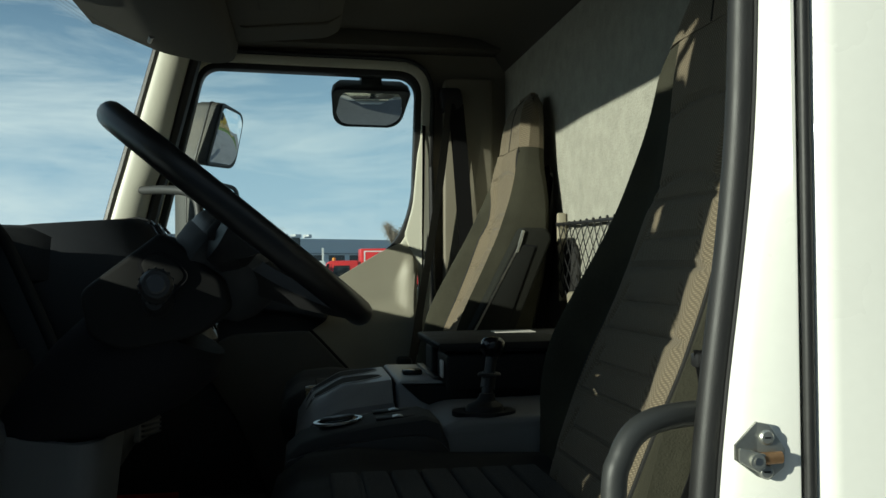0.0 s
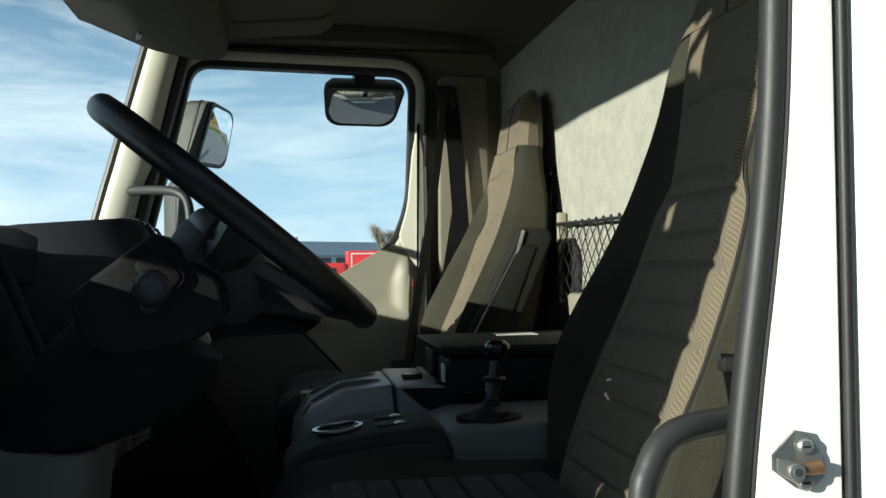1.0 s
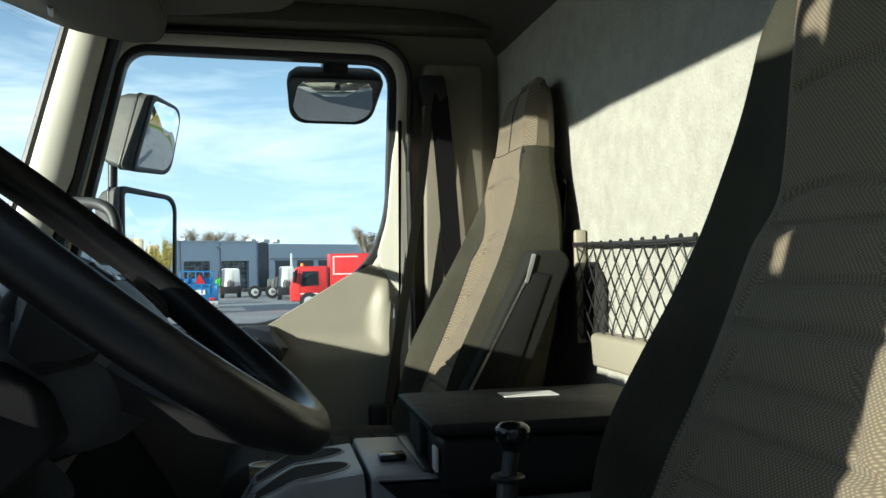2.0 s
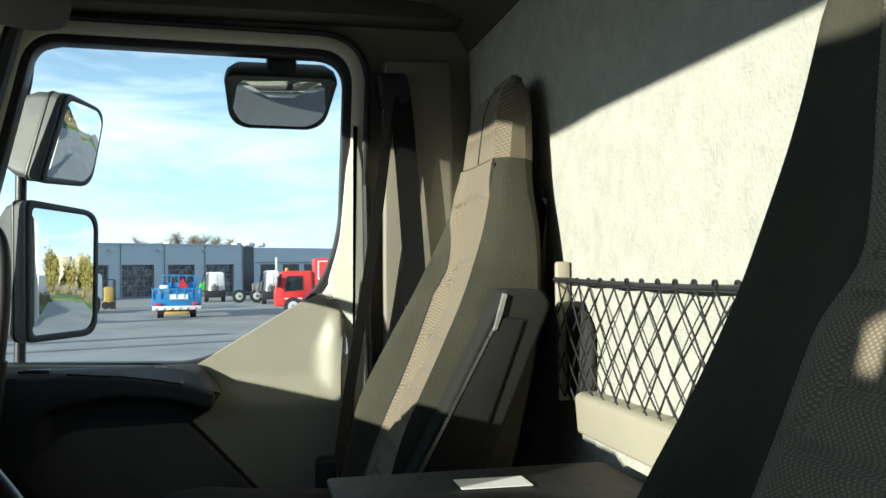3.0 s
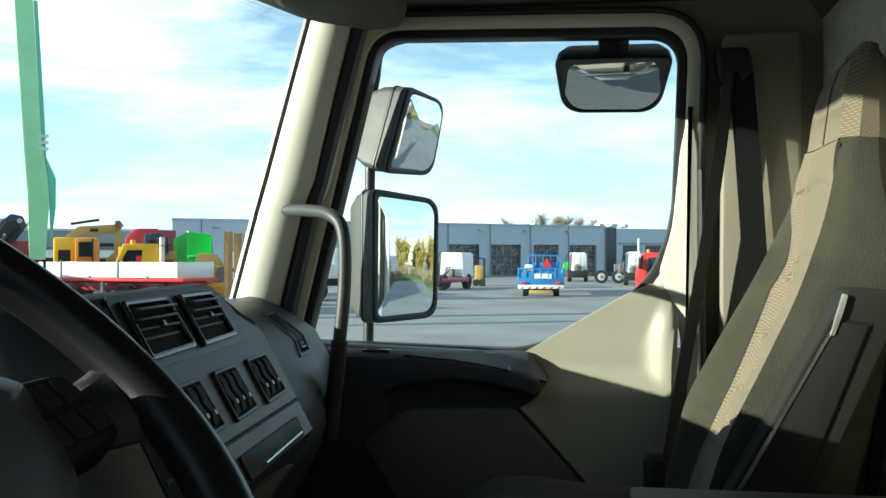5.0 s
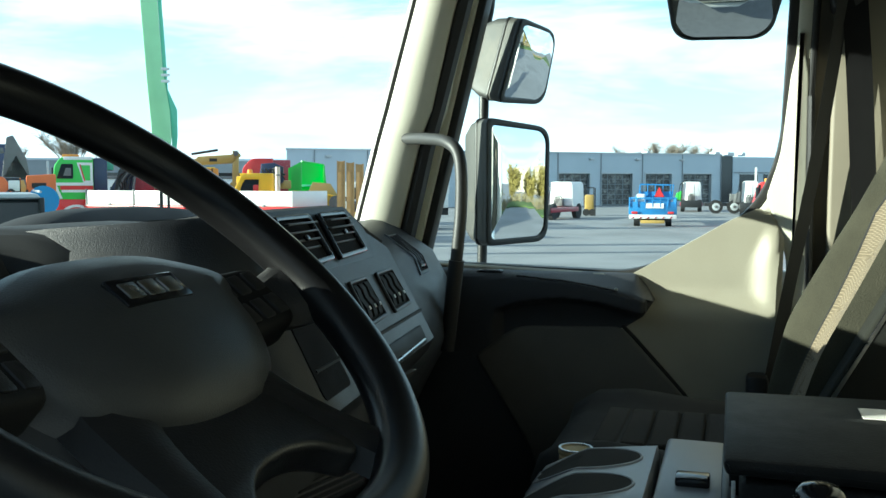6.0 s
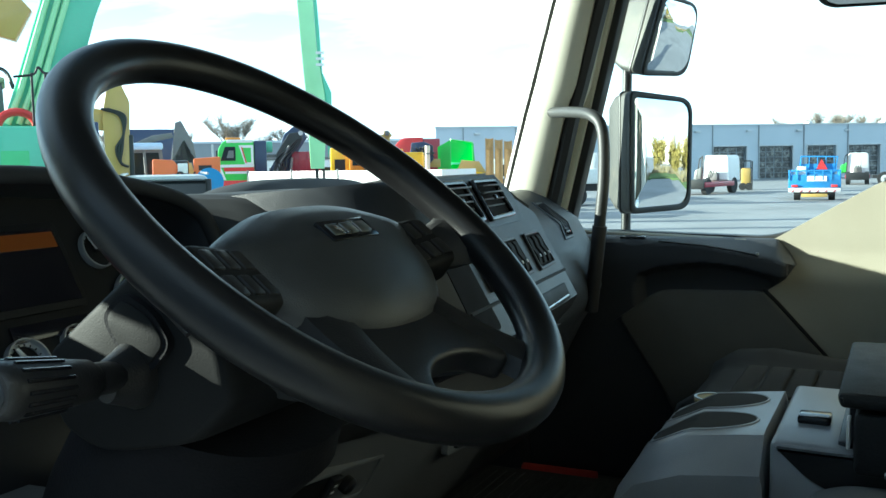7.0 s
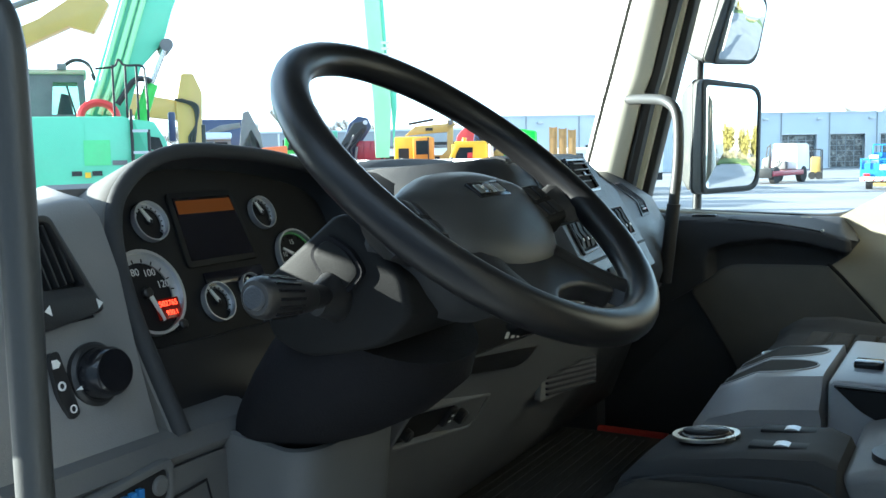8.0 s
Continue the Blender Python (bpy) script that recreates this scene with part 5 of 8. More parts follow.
# side vent by the passenger pillar, sunk along the slope of the dash end
def end_x(y, z):
    """Front of the passenger end between its shoulder and its belly."""
    line = passenger(y)[4:8]
    for (xa, za), (xb, zb) in zip(line, line[1:]):
        if z >= zb:
            return xa + (xb - xa) * (za - z) / (za - zb)
    return line[-1][0]
def vent_strip(inset, lift, f0=0.0, f1=1.0, n=9):
    """Closed strip down the dash end: a centre line with a half width, raised by lift."""
    left, right = [], []
    for q in range(n):
        f = f0 + (f1 - f0) * q / (n - 1)
        for side, to in ((-1, left), (1, right)):
            y = 2.745 - 0.045 * f + side * (0.044 - inset)
            z = 2.090 - 0.068 * f
            to.append((end_x(y, z) + 0.75 * lift, y, z + 0.66 * lift))
    return left + right[::-1]
v = part("side_vent", loft([vent_strip(0.0, -0.004, -0.06, 1.06), vent_strip(0.001, 0.003, -0.06, 1.06), vent_strip(0.006, 0.0035, 0.0, 1.0), vent_strip(0.0075, 0.0008, 0.02, 0.98)], cap=False), BLACK, dash, "long black side vent")
part("vent_back", loft([vent_strip(0.005, -0.005, 0.0, 1.0), vent_strip(0.006, 0.0012, 0.01, 0.99)]), CLOTHBLACK, v)
for k in range(3):
    part("slat", tube([(end_x(y_, z_) + 0.0022, y_, z_ + 0.002) for y_, z_ in ((2.725 + 0.018 * k - 0.045 * f, 2.090 - 0.068 * f) for f in (0.05, 0.3, 0.55, 0.74))], 0.0012, 6), BLACK, v)
part("vent_wheel", box(end_x(2.706, 2.031) - 0.004, end_x(2.706, 2.031) + 0.0045, 2.690, 2.722, 2.027, 2.036, 0.002), SHINY, v)

# ---- overhead shelf along the windscreen ----
shelf = thing("overhead_shelf", (-0.4, 1.95, 2.66), "dark grey overhead storage shelf above the windscreen", "shelf")
out = rounded([(-0.66, 2.755), (-0.47, 2.672), (-0.33, 2.645), (-0.275, 2.652), (-0.262, 2.70), (-0.29, 2.80), (-0.64, 2.80)], [0, 0.04, 0.03, 0.02, 0.015, 0, 0], 4)
part("shelf_body", prism(out, 'y', 1.04, 2.83, 0.02, 3), HEADLINER, shelf)
out = rounded([(-0.28, 2.70), (-0.235, 2.695), (-0.02, 2.712), (0.02, 2.735), (0.02, 2.80), (-0.28, 2.80)], [0, 0.02, 0.02, 0.015, 0, 0], 4)
part("shelf_lid", prism(out, 'y', 1.04, 2.76, 0.008), HEADLINER, shelf)
for y0, y1 in ((2.10, 2.42), (1.55, 2.00), (1.10, 1.45)):
    part("shelf_slot", box(-0.19, -0.045, y0, y1, 2.696, 2.706, 0.004), HEADLINER, shelf, "dark storage slot")
for y in (1.30, 1.62, 1.95, 2.28, 2.58):
    part("shelf_rib", prism(rounded([(-0.262, 2.705), (-0.235, 2.690), (-0.02, 2.706), (0.016, 2.730), (0.016, 2.75), (-0.262, 2.75)], 0.008, 3), 'y', y - 0.008, y + 0.008, 0.003), HEADLINER, shelf, "rib between the shelf's compartments")
part("shelf_lip", tube([(-0.262, 1.06, 2.702), (-0.262, 2.76, 2.702)], 0.006, 8), HEADLINER, shelf)
part("visor_pivot", tube([(-0.50, 2.80, 2.70), (-0.49, 2.72, 2.685), (-0.47, 2.62, 2.675)], 0.007, 10), BLACK, shelf)

# ---- centre console ----
con = thing("centre_console", (0.1, 1.9, FLOOR_Z), "grey moulded centre console over the engine tunnel", "console")
part("tunnel", prism(rounded([(-0.085, FLOOR_Z), (-0.075, 1.66), (0.0, 1.755), (0.50, 1.80), (0.54, FLOOR_Z)], [0, 0.08, 0.06, 0.02, 0], 5), 'y', 1.615, 2.24, 0.02, 3), CONSOLE, con, "grey engine tunnel cover")
# cup holder unit: sloping nose with two oval cups
rows = []
for j in range(17):
    y = 1.845 + 0.305 * j / 16
    e = min(1, (y - 1.845) / 0.045, (2.15 - y) / 0.045)
    k = 0.5 - 0.5 * math.cos(math.pi * max(0, e))
    top = 1.822 + 0.040 * k
    rows.append([(-0.098, y, 1.64), (-0.112, y, 1.715 + 0.006 * k), (-0.104, y, 1.762 + 0.016 * k), (-0.074, y, 1.796 + 0.030 * k), (-0.02, y, 1.815 + 0.040 * k), (0.04, y, top), (0.070, y, top + 0.003), (0.073, y, top - 0.01), (0.073, y, 1.72)])
cups = part("cup_holder_unit", loft(rows), CONSOLE, con, "grey cup holder unit with two oval cups")
def cup_top(x, y):
    e = min(1, (y - 1.845) / 0.045, (2.15 - y) / 0.045)
    k = 0.5 - 0.5 * math.cos(math.pi * max(0, e))
    line = [(-0.113, 1.70), (-0.112, 1.715 + 0.006 * k), (-0.104, 1.762 + 0.016 * k), (-0.074, 1.796 + 0.030 * k), (-0.02, 1.815 + 0.040 * k), (0.04, 1.822 + 0.040 * k), (0.070, 1.825 + 0.040 * k)]
    for (xa, za), (xb, zb) in zip(line, line[1:]):
        if x <= xb:
            return za + (zb - za) * (x - xa) / (xb - xa)
    return line[-1][1]
for y in (1.943, 2.050):
    def oval(k, lift):
        pts = []
        for q in range(40):
            a = 2 * math.pi * q / 40
            xx, yy = -0.016 + 0.070 * k * math.cos(a), y + 0.041 * k * math.sin(a) * (1 + 0.15 * math.cos(a))
            pts.append((xx, yy, cup_top(xx, yy) + lift))
        return pts
    # nothing is hollowed here: the cup's inner shade is the oval's dark colour
    part("cup", loft([oval(1.0, -0.002), oval(1.0, 0.0012), oval(0.8, 0.0016), oval(0.5, 0.0016), oval(0.2, 0.0016), oval(0.02, 0.0016)]), CUPDARK, cups, "flat oval darkened like a shaded cup hollow")
    part("cup_rim", tube(oval(1.03, 0.0005), 0.0016, 6, True), CONSOLE, cups)
# storage tray behind
t2 = part("storage_tray", prism(rounded([(0.079, 1.78), (0.079, 1.863), (0.16, 1.862), (0.20, 1.84), (0.52, 1.84), (0.52, 1.78)], [0, 0.008, 0.02, 0.02, 0.01, 0], 4), 'y', 1.86, 2.16, 0.008), CONSOLE, con, "grey storage tray")
part("tray_side", prism(rounded([(0.085, 1.858), (0.52, 1.848), (0.52, 1.800), (0.22, 1.795), (0.16, 1.806), (0.12, 1.826)], [0.004, 0, 0.01, 0.02, 0.02, 0.01], 4), 'y', 1.852, 1.868, 0.003), BLACK, t2, "black side trim")
part("tray_catch", box(0.100, 0.138, 1.950, 1.985, 1.862, 1.872, 0.003), SHINY, t2, "small black push catch")
part("tray_well", box(0.150, 0.165, 1.88, 2.14, 1.845, 1.866, 0.003), BLACK, t2)
# lower shelf beside the seat
part("side_shelf", prism(rounded([(0.125, 1.76), (0.125, 1.815), (0.16, 1.828), (0.50, 1.833), (0.50, 1.76)], [0, 0.01, 0.02, 0.01, 0], 4), 'y', 1.615, 1.855, 0.012, 3), GREY, con, "grey lower console shelf")

# control pod
pod = thing("control_pod", (0.02, 1.69, 1.78), "dark grey control pod with a ringed rotary and two thumbwheels", "control pod")
rows = []
for j in range(15):
    y = 1.600 + 0.165 * j / 14
    e = min(1, (y - 1.600) / 0.02, (1.765 - y) / 0.03)
    k = math.sin(0.5 * math.pi * max(0, e)) ** 0.7
    rows.append([(-0.118, y, 1.765), (-0.122, y, 1.772 + 0.006 * k), (-0.100, y, 1.786 + 0.012 * k), (-0.06, y, 1.793 + 0.018 * k), (0.02, y, 1.801 + 0.024 * k), (0.10, y, 1.806 + 0.028 * k), (0.122, y, 1.800 + 0.026 * k), (0.135, y, 1.785 + 0.010 * k), (0.138, y, 1.765)])
part("pod_body", loft(rows), SOFTPAD, pod)
part("pod_skirt", prism(rounded([(-0.128, 1.74), (-0.124, 1.775), (-0.06, 1.795), (0.05, 1.808), (0.11, 1.808), (0.142, 1.775), (0.146, 1.74)], [0, 0.01, 0.02, 0.02, 0.03, 0.02, 0], 4), 'y', 1.594, 1.775, 0.004), BLACK, pod, "black lower shell")
pm = frame_of((-0.038, 1.690, 1.8185), (1, 0, 0.10), (-0.10, 0, 1))
part("rotary_ring", ring(0.039, 0.0325, 0.0042, 40, m=pm @ Matrix.Diagonal((1.05, 0.92, 1, 1))), CHROME, pod, "bright metal ring")
part("rotary_face", disc(0.031, 0.006, 32, 0.002, m=pm), SHINY, pod)
part("rotary_bar", loft([[(0.029 * k * math.cos(2 * math.pi * q / 28), 0.013 * k * math.sin(2 * math.pi * q / 28), hh) for q in range(28)] for k, hh in ((1.0, 0.004), (0.98, 0.008), (0.85, 0.0098), (0.3, 0.0104))], m=pm), BLACK, pod)
for yy in (1.655, 1.725):
    m = frame_of((0.058, yy, 1.8285), (1, 0, 0.05), (-0.05, 0, 1))
    w = part("wheel_slot", box(-0.036, 0.036, -0.014, 0.014, -0.003, 0.0025, 0.002, m=m), DIAL, pod)
    part("thumbwheel", tube([(0.0, -0.009, -0.0165), (0.0, 0.009, -0.0165)], 0.021, 24, m=m), SILVER, w, "silver thumbwheel")

# gear lever
gear = thing("gear_lever", (0.205, 1.668, 1.82), "black gear lever with a round knob on the console", "gear lever")
part("gate", ring(0.045, 0.030, 0.008, 32, m=pose(0.205, 1.668, 1.826) @ Matrix.Diagonal((1.2, 1, 1, 1))), BLACK, gear)
part("gaiter", loft([[(0.205 + r * math.cos(2 * math.pi * k / 24) + dx, 1.668 + r * math.sin(2 * math.pi * k / 24), z) for k in range(24)] for r, z, dx in ((0.036, 1.824, 0), (0.030, 1.842, 0.002), (0.016, 1.850, 0.004), (0.012, 1.862, 0.006))]), LEATHER, gear)
part("lever", tube([(0.208, 1.669, 1.845), (0.218, 1.69, 1.885), (0.226, 1.70, 1.92)], [0.010, 0.009, 0.010], 14), BLACK, gear)
part("lever_collar", disc(0.020, 0.005, 24, 0.002, m=pose(0.220, 1.695, 1.888)), BLACK, gear)
part("lever_sleeve", tube([(0.214, 1.683, 1.866), (0.221, 1.697, 1.892)], 0.0125, 14), BLACK, gear)
part("gear_knob", loft([[(0.2285 + r * math.cos(2 * math.pi * k / 24), 1.703 + r * math.sin(2 * math.pi * k / 24), z) for k in range(24)] for r, z in ((0.012, 1.918), (0.018, 1.924), (0.0215, 1.936), (0.020, 1.946), (0.014, 1.952), (0.005, 1.954))]), SHINY, gear, "shiny black knob")

# document case on the tray
case = thing("document_case", (0.33, 1.98, 1.84), "black leatherette document case lying on the console tray", "case")
part("case_body", box(0.168, 0.51, 1.83, 2.13, 1.842, 1.912, 0.008, 3), LEATHER, case)
part("case_lid", prism(rounded([(0.150, 1.934), (0.155, 1.918), (0.52, 1.910), (0.52, 1.936)], [0.008, 0.004, 0.004, 0.01], 3), 'y', 1.822, 2.138, 0.005), LEATHER, case, "black padded lid")
part("case_strap", box(0.158, 0.170, 1.955, 1.985, 1.845, 1.93, 0.004), LEATHER, case)
part("case_tag", box(0.160, 0.164, 1.842, 1.868, 1.868, 1.90, 0.001), PAPER, case, "small white tag")
sheet = tagged(put("paper_slip", box(0.300, 0.385, 2.02, 2.07, 1.9362, 1.9374), PAPER), "white paper slip lying on the black case", "paper")
cap = tagged(put("drink_can", disc(0.025, 0.10, 24, 0.004, m=pose(-0.062, 2.285, 1.694)), TAN), "tan capped tin beside the passenger seat", "tin")
tinlid = part("lid", disc(0.026, 0.006, 24, 0.002, m=pose(-0.062, 2.285, 1.795)), TAN, cap)
part("lid_ring", ring(0.026, 0.022, 0.002, 24, m=pose(-0.062, 2.285, 1.8015)), CHROME, tinlid)
part("tin_stand", box(-0.10, -0.02, 2.255, 2.30, FLOOR_Z, 1.694, 0.01), BLACK, cap)
mat_ = tagged(put("floor_mat", box(-0.85, -0.20, 1.60, 2.94, FLOOR_Z + 0.002, FLOOR_Z + 0.012, 0.003), CARPET), "dark ribbed rubber mat on the cab floor", "mat")
ribs = bmesh.new()
for k in range(26):
    box(-0.82 + 0.024 * k, -0.812 + 0.024 * k, 1.64, 2.90, FLOOR_Z + 0.011, FLOOR_Z + 0.0145, bm=ribs)
part("mat_ribs", ribs, CARPET, mat_)
part("mat_edge", tube([(-0.85, 2.3, FLOOR_Z + 0.014), (-0.85, 2.94, FLOOR_Z + 0.014), (-0.45, 2.945, FLOOR_Z + 0.014)], 0.012, 8), REDTRIM, mat_, "red edging")

# ---- grab handles ----
def grab(path, r, label, sleeve_from=None):
    ob = tagged(put("grab_handle", tube(smooth_path(path, 8), r, 14), mat("dark grey bar %d" % len(bpy.data.materials), (0.034, 0.036, 0.036), 0.5, var=0.1, bump=0.08)), label, "grab handle")
    for p in (path[0],):
        part("end_cap", disc(r * 1.25, 0.012, 18, 0.003, m=frame_of(p, Vector(path[1]) - Vector(p), Vector(path[1]) - Vector(p))), BLACK, ob)
    if sleeve_from:
        part("lower_sleeve", tube(sleeve_from, r * 1.25, 14), BLACK, ob, "black rubber lower sleeve")
    return ob
grab([(-0.535, 2.885, 2.297), (-0.46, 2.80, 2.292), (-0.395, 2.735, 2.280), (-0.366, 2.715, 2.245), (-0.362, 2.71, 2.15), (-0.372, 2.71, 2.04), (-0.39, 2.72, 1.88)], 0.0125,
     "dark grey grab handle on the passenger's pillar", [(-0.371, 2.71, 2.045), (-0.383, 2.715, 1.95), (-0.395, 2.72, 1.86)])
grab([(-0.500, 0.995, 2.298), (-0.450, 1.000, 2.302), (-0.412, 1.005, 2.294), (-0.394, 1.006, 2.266), (-0.391, 1.006, 2.20), (-0.391, 1.006, 1.95), (-0.391, 1.006, 1.70), (-0.41, 0.995, 1.64)], 0.0145, "dark grey grab handle on the driver's pillar")
grab([(0.300, 0.985, 1.932), (0.245, 0.972, 1.929), (0.215, 0.965, 1.918), (0.198, 0.96, 1.895), (0.190, 0.958, 1.86), (0.190, 0.958, 1.72), (0.25, 0.985, 1.66)], 0.0125, "dark grey grab handle beside the driver's seat")

# ---- door striker ----
st = thing("door_striker", (0.315, 0.900, 1.91), "zinc plated door striker with a rusty pin on the jamb", "door striker")
SM = frame_of((0.3085, 0.9035, 1.9085), (1, 0, 0), (0, -1, 0))
plate = part("plate", prism(rounded([(-0.004, 0.0265), (0.008, 0.024), (0.0235, 0.001), (0.0225, -0.015), (0.007, -0.0265), (-0.004, -0.0225)], 0.002), 'z', 0.0, 0.0035, 0.0008, m=SM), ZINC, st)
part("wing", loft([[(-0.0035, 0.0265, 0.0), (-0.0035, -0.0225, 0.0), (-0.0035, -0.0225, 0.0035), (-0.0035, 0.0265, 0.0035)], [(-0.0255, 0.0065, 0.003), (-0.0255, -0.0065, 0.003), (-0.0255, -0.0065, 0.0062), (-0.0255, 0.0065, 0.0062)]], m=SM), ZINC, st, "bent zinc side wing")
part("bracket", prism(rounded([(-0.0255, 0.0055), (-0.0255, -0.0065), (-0.006, -0.0175), (0.0, -0.012), (0.0, -0.001)], 0.002), 'z', 0.0105, 0.0135, 0.0008, m=SM), ZINC, st, "zinc bracket over the pin")
part("pin", tube([(-0.009, -0.0065, 0.004), (-0.009, -0.0065, 0.0165)], 0.0068, 18, m=SM), ZINC, st)
part("pin_recess", disc(0.0035, 0.0012, 12, m=SM @ pose(-0.009, -0.0065, 0.0160)), CHROME, st)
part("sleeve", tube([(-0.002, -0.0055, 0.0088), (0.0165, -0.0050, 0.0088)], 0.0056, 16, m=SM), BRASS, st, "rusty brass sleeve")
for p in ((0.005, 0.0125), (0.004, -0.0180)):
    part("screw", disc(0.0068, 0.0052, 18, 0.0015, m=SM @ pose(p[0], p[1], 0.002)), ZINC, st)
    part("screw_slot", box(-0.003, 0.003, -0.0007, 0.0007, 0.0, 0.0006, m=SM @ pose(p[0], p[1], 0.0072)), DIAL, st)

# ---- seat belts ----
def ribbon(pts, w, wdir, t=0.0016):
    rows = []
    for p in smooth_path(pts, 6):
        d = Vector(wdir).normalized() * w / 2
        n = Vector((0, -1, 0)) * t
        rows.append([p - d, p - d + n, p + d + n, p + d])
    return loft(rows)
belt = thing("seat_belt", (0.30, 2.99, 1.5), "black three-point seat belt hanging by the passenger door", "seat belt")
anchor = part("anchor", prism(rounded([(0.335, 2.625), (0.400, 2.625), (0.410, 2.575), (0.385, 2.545), (0.345, 2.55)], 0.012), 'y', 2.99, 3.054, 0.006), BLACK, belt, "black upper belt anchor")
part("strap", ribbon([(0.366, 2.985, 2.59), (0.354, 2.982, 2.50), (0.331, 2.98, 2.33), (0.302, 2.98, 2.147), (0.273, 2.98, 1.988), (0.245, 2.98, 1.817), (0.225, 2.97, 1.70)], 0.034, (0.75, 0.62, -0.1)), GREYWEB, belt, "black webbing strap")
part("strap", ribbon([(0.384, 2.992, 2.575), (0.398, 2.988, 2.39), (0.414, 2.986, 2.12), (0.424, 2.988, 1.9), (0.434, 3.0, 1.45)], 0.050, (1, 0.1, 0)), WEBBING, belt, "black webbing strap")
part("reel_cover", box(0.19, 0.235, 2.93, 3.01, 1.62, 1.80, 0.012), BLACK, belt)
part("door_post", tube([(0.318, 3.03, 2.60), (0.300, 3.028, 2.2), (0.270, 3.02, 1.9), (0.262, 3.02, 1.5)], 0.008, 10), RUBBER, belt)
buckle = thing("belt_buckle", (0.33, 1.05, 1.95), "black belt buckle on a stalk beside the driver's seat", "belt buckle")
part("buckle_body", box(0.308, 0.326, 1.035, 1.055, 1.968, 1.984, 0.004), BLACK, buckle)
part("buckle_stalk", tube([(0.320, 1.05, 1.97), (0.330, 1.055, 1.94), (0.345, 1.06, 1.86)], 0.008, 10), SHINY, buckle)
part("belt_strap", ribbon([(0.330, 1.045, 1.985), (0.335, 1.040, 1.90), (0.300, 1.04, 1.80), (0.27, 1.04, 1.68)], 0.046, (1, 0.1, -0.1)), WEBBING, buckle)

# ---- net on the rear wall ----
net = thing("storage_net", (0.54, 2.1, 2.0), "black knotted storage net with a corded top edge", "net")
Y0, Y1, Z0, Z1 = 1.42, 2.365, 1.995, 2.172
part("top_cord", tube([(0.532 - 0.004 * math.sin(i * 1.3), Y0 + (Y1 - Y0) * i / 40, Z1 + 0.002 - 0.006 * math.sin(math.pi * i / 40)) for i in range(41)], 0.004, 8), BLACK, net)
part("side_post", box(0.530, 0.552, Y1 - 0.006, Y1 + 0.010, Z0 - 0.01, Z1 + 0.030, 0.004), TANTRIM, net)
N = 20
pitch = (Y1 - Y0) / N
for s in (-1, 1):
    for i in range(-5, N + 6):
        pts = []
        for k in range(21):
            t = k / 20
            y = Y0 + i * pitch + s * 3.6 * pitch * t + 0.004 * math.sin(3.1 * i + 7 * t)
            if Y0 - 0.001 <= y <= Y1 + 0.001:
                pts.append((0.534 - 0.006 * math.sin(math.pi * t) + 0.002 * s, y, Z1 + (Z0 - Z1) * t - 0.004 * math.sin(math.pi * (y - Y0) / (Y1 - Y0))))
        if len(pts) > 2:
            part("strand", tube(pts, 0.0014, 6), BLACK, net)
for i in range(N + 1):
    part("loop", ring(0.0055, 0.0032, 0.003, 12, m=frame_of((0.530, Y0 + i * pitch, Z1), (0, 1, 0), (1, 0, 0))), BLACK, net)
part("back_patch", prism(rounded([(2.255, 1.99), (2.362, 1.99), (2.362, 2.115), (2.335, 2.135), (2.285, 2.13), (2.250, 2.10)], 0.02), 'x', 0.543, 0.552, 0.003), SEATDARK, net, "dark flat patch behind the net")
ledge = tagged(put("trim", prism(rounded([(0.524, 1.952), (0.520, 2.006), (0.528, 2.012), (0.555, 2.012), (0.555, 1.952)], [0.006, 0.006, 0.005, 0, 0], 4), 'y', 1.42, 2.262, 0.006), TANTRIM), "beige plastic ledge below the net", "ledge", kind="structure")

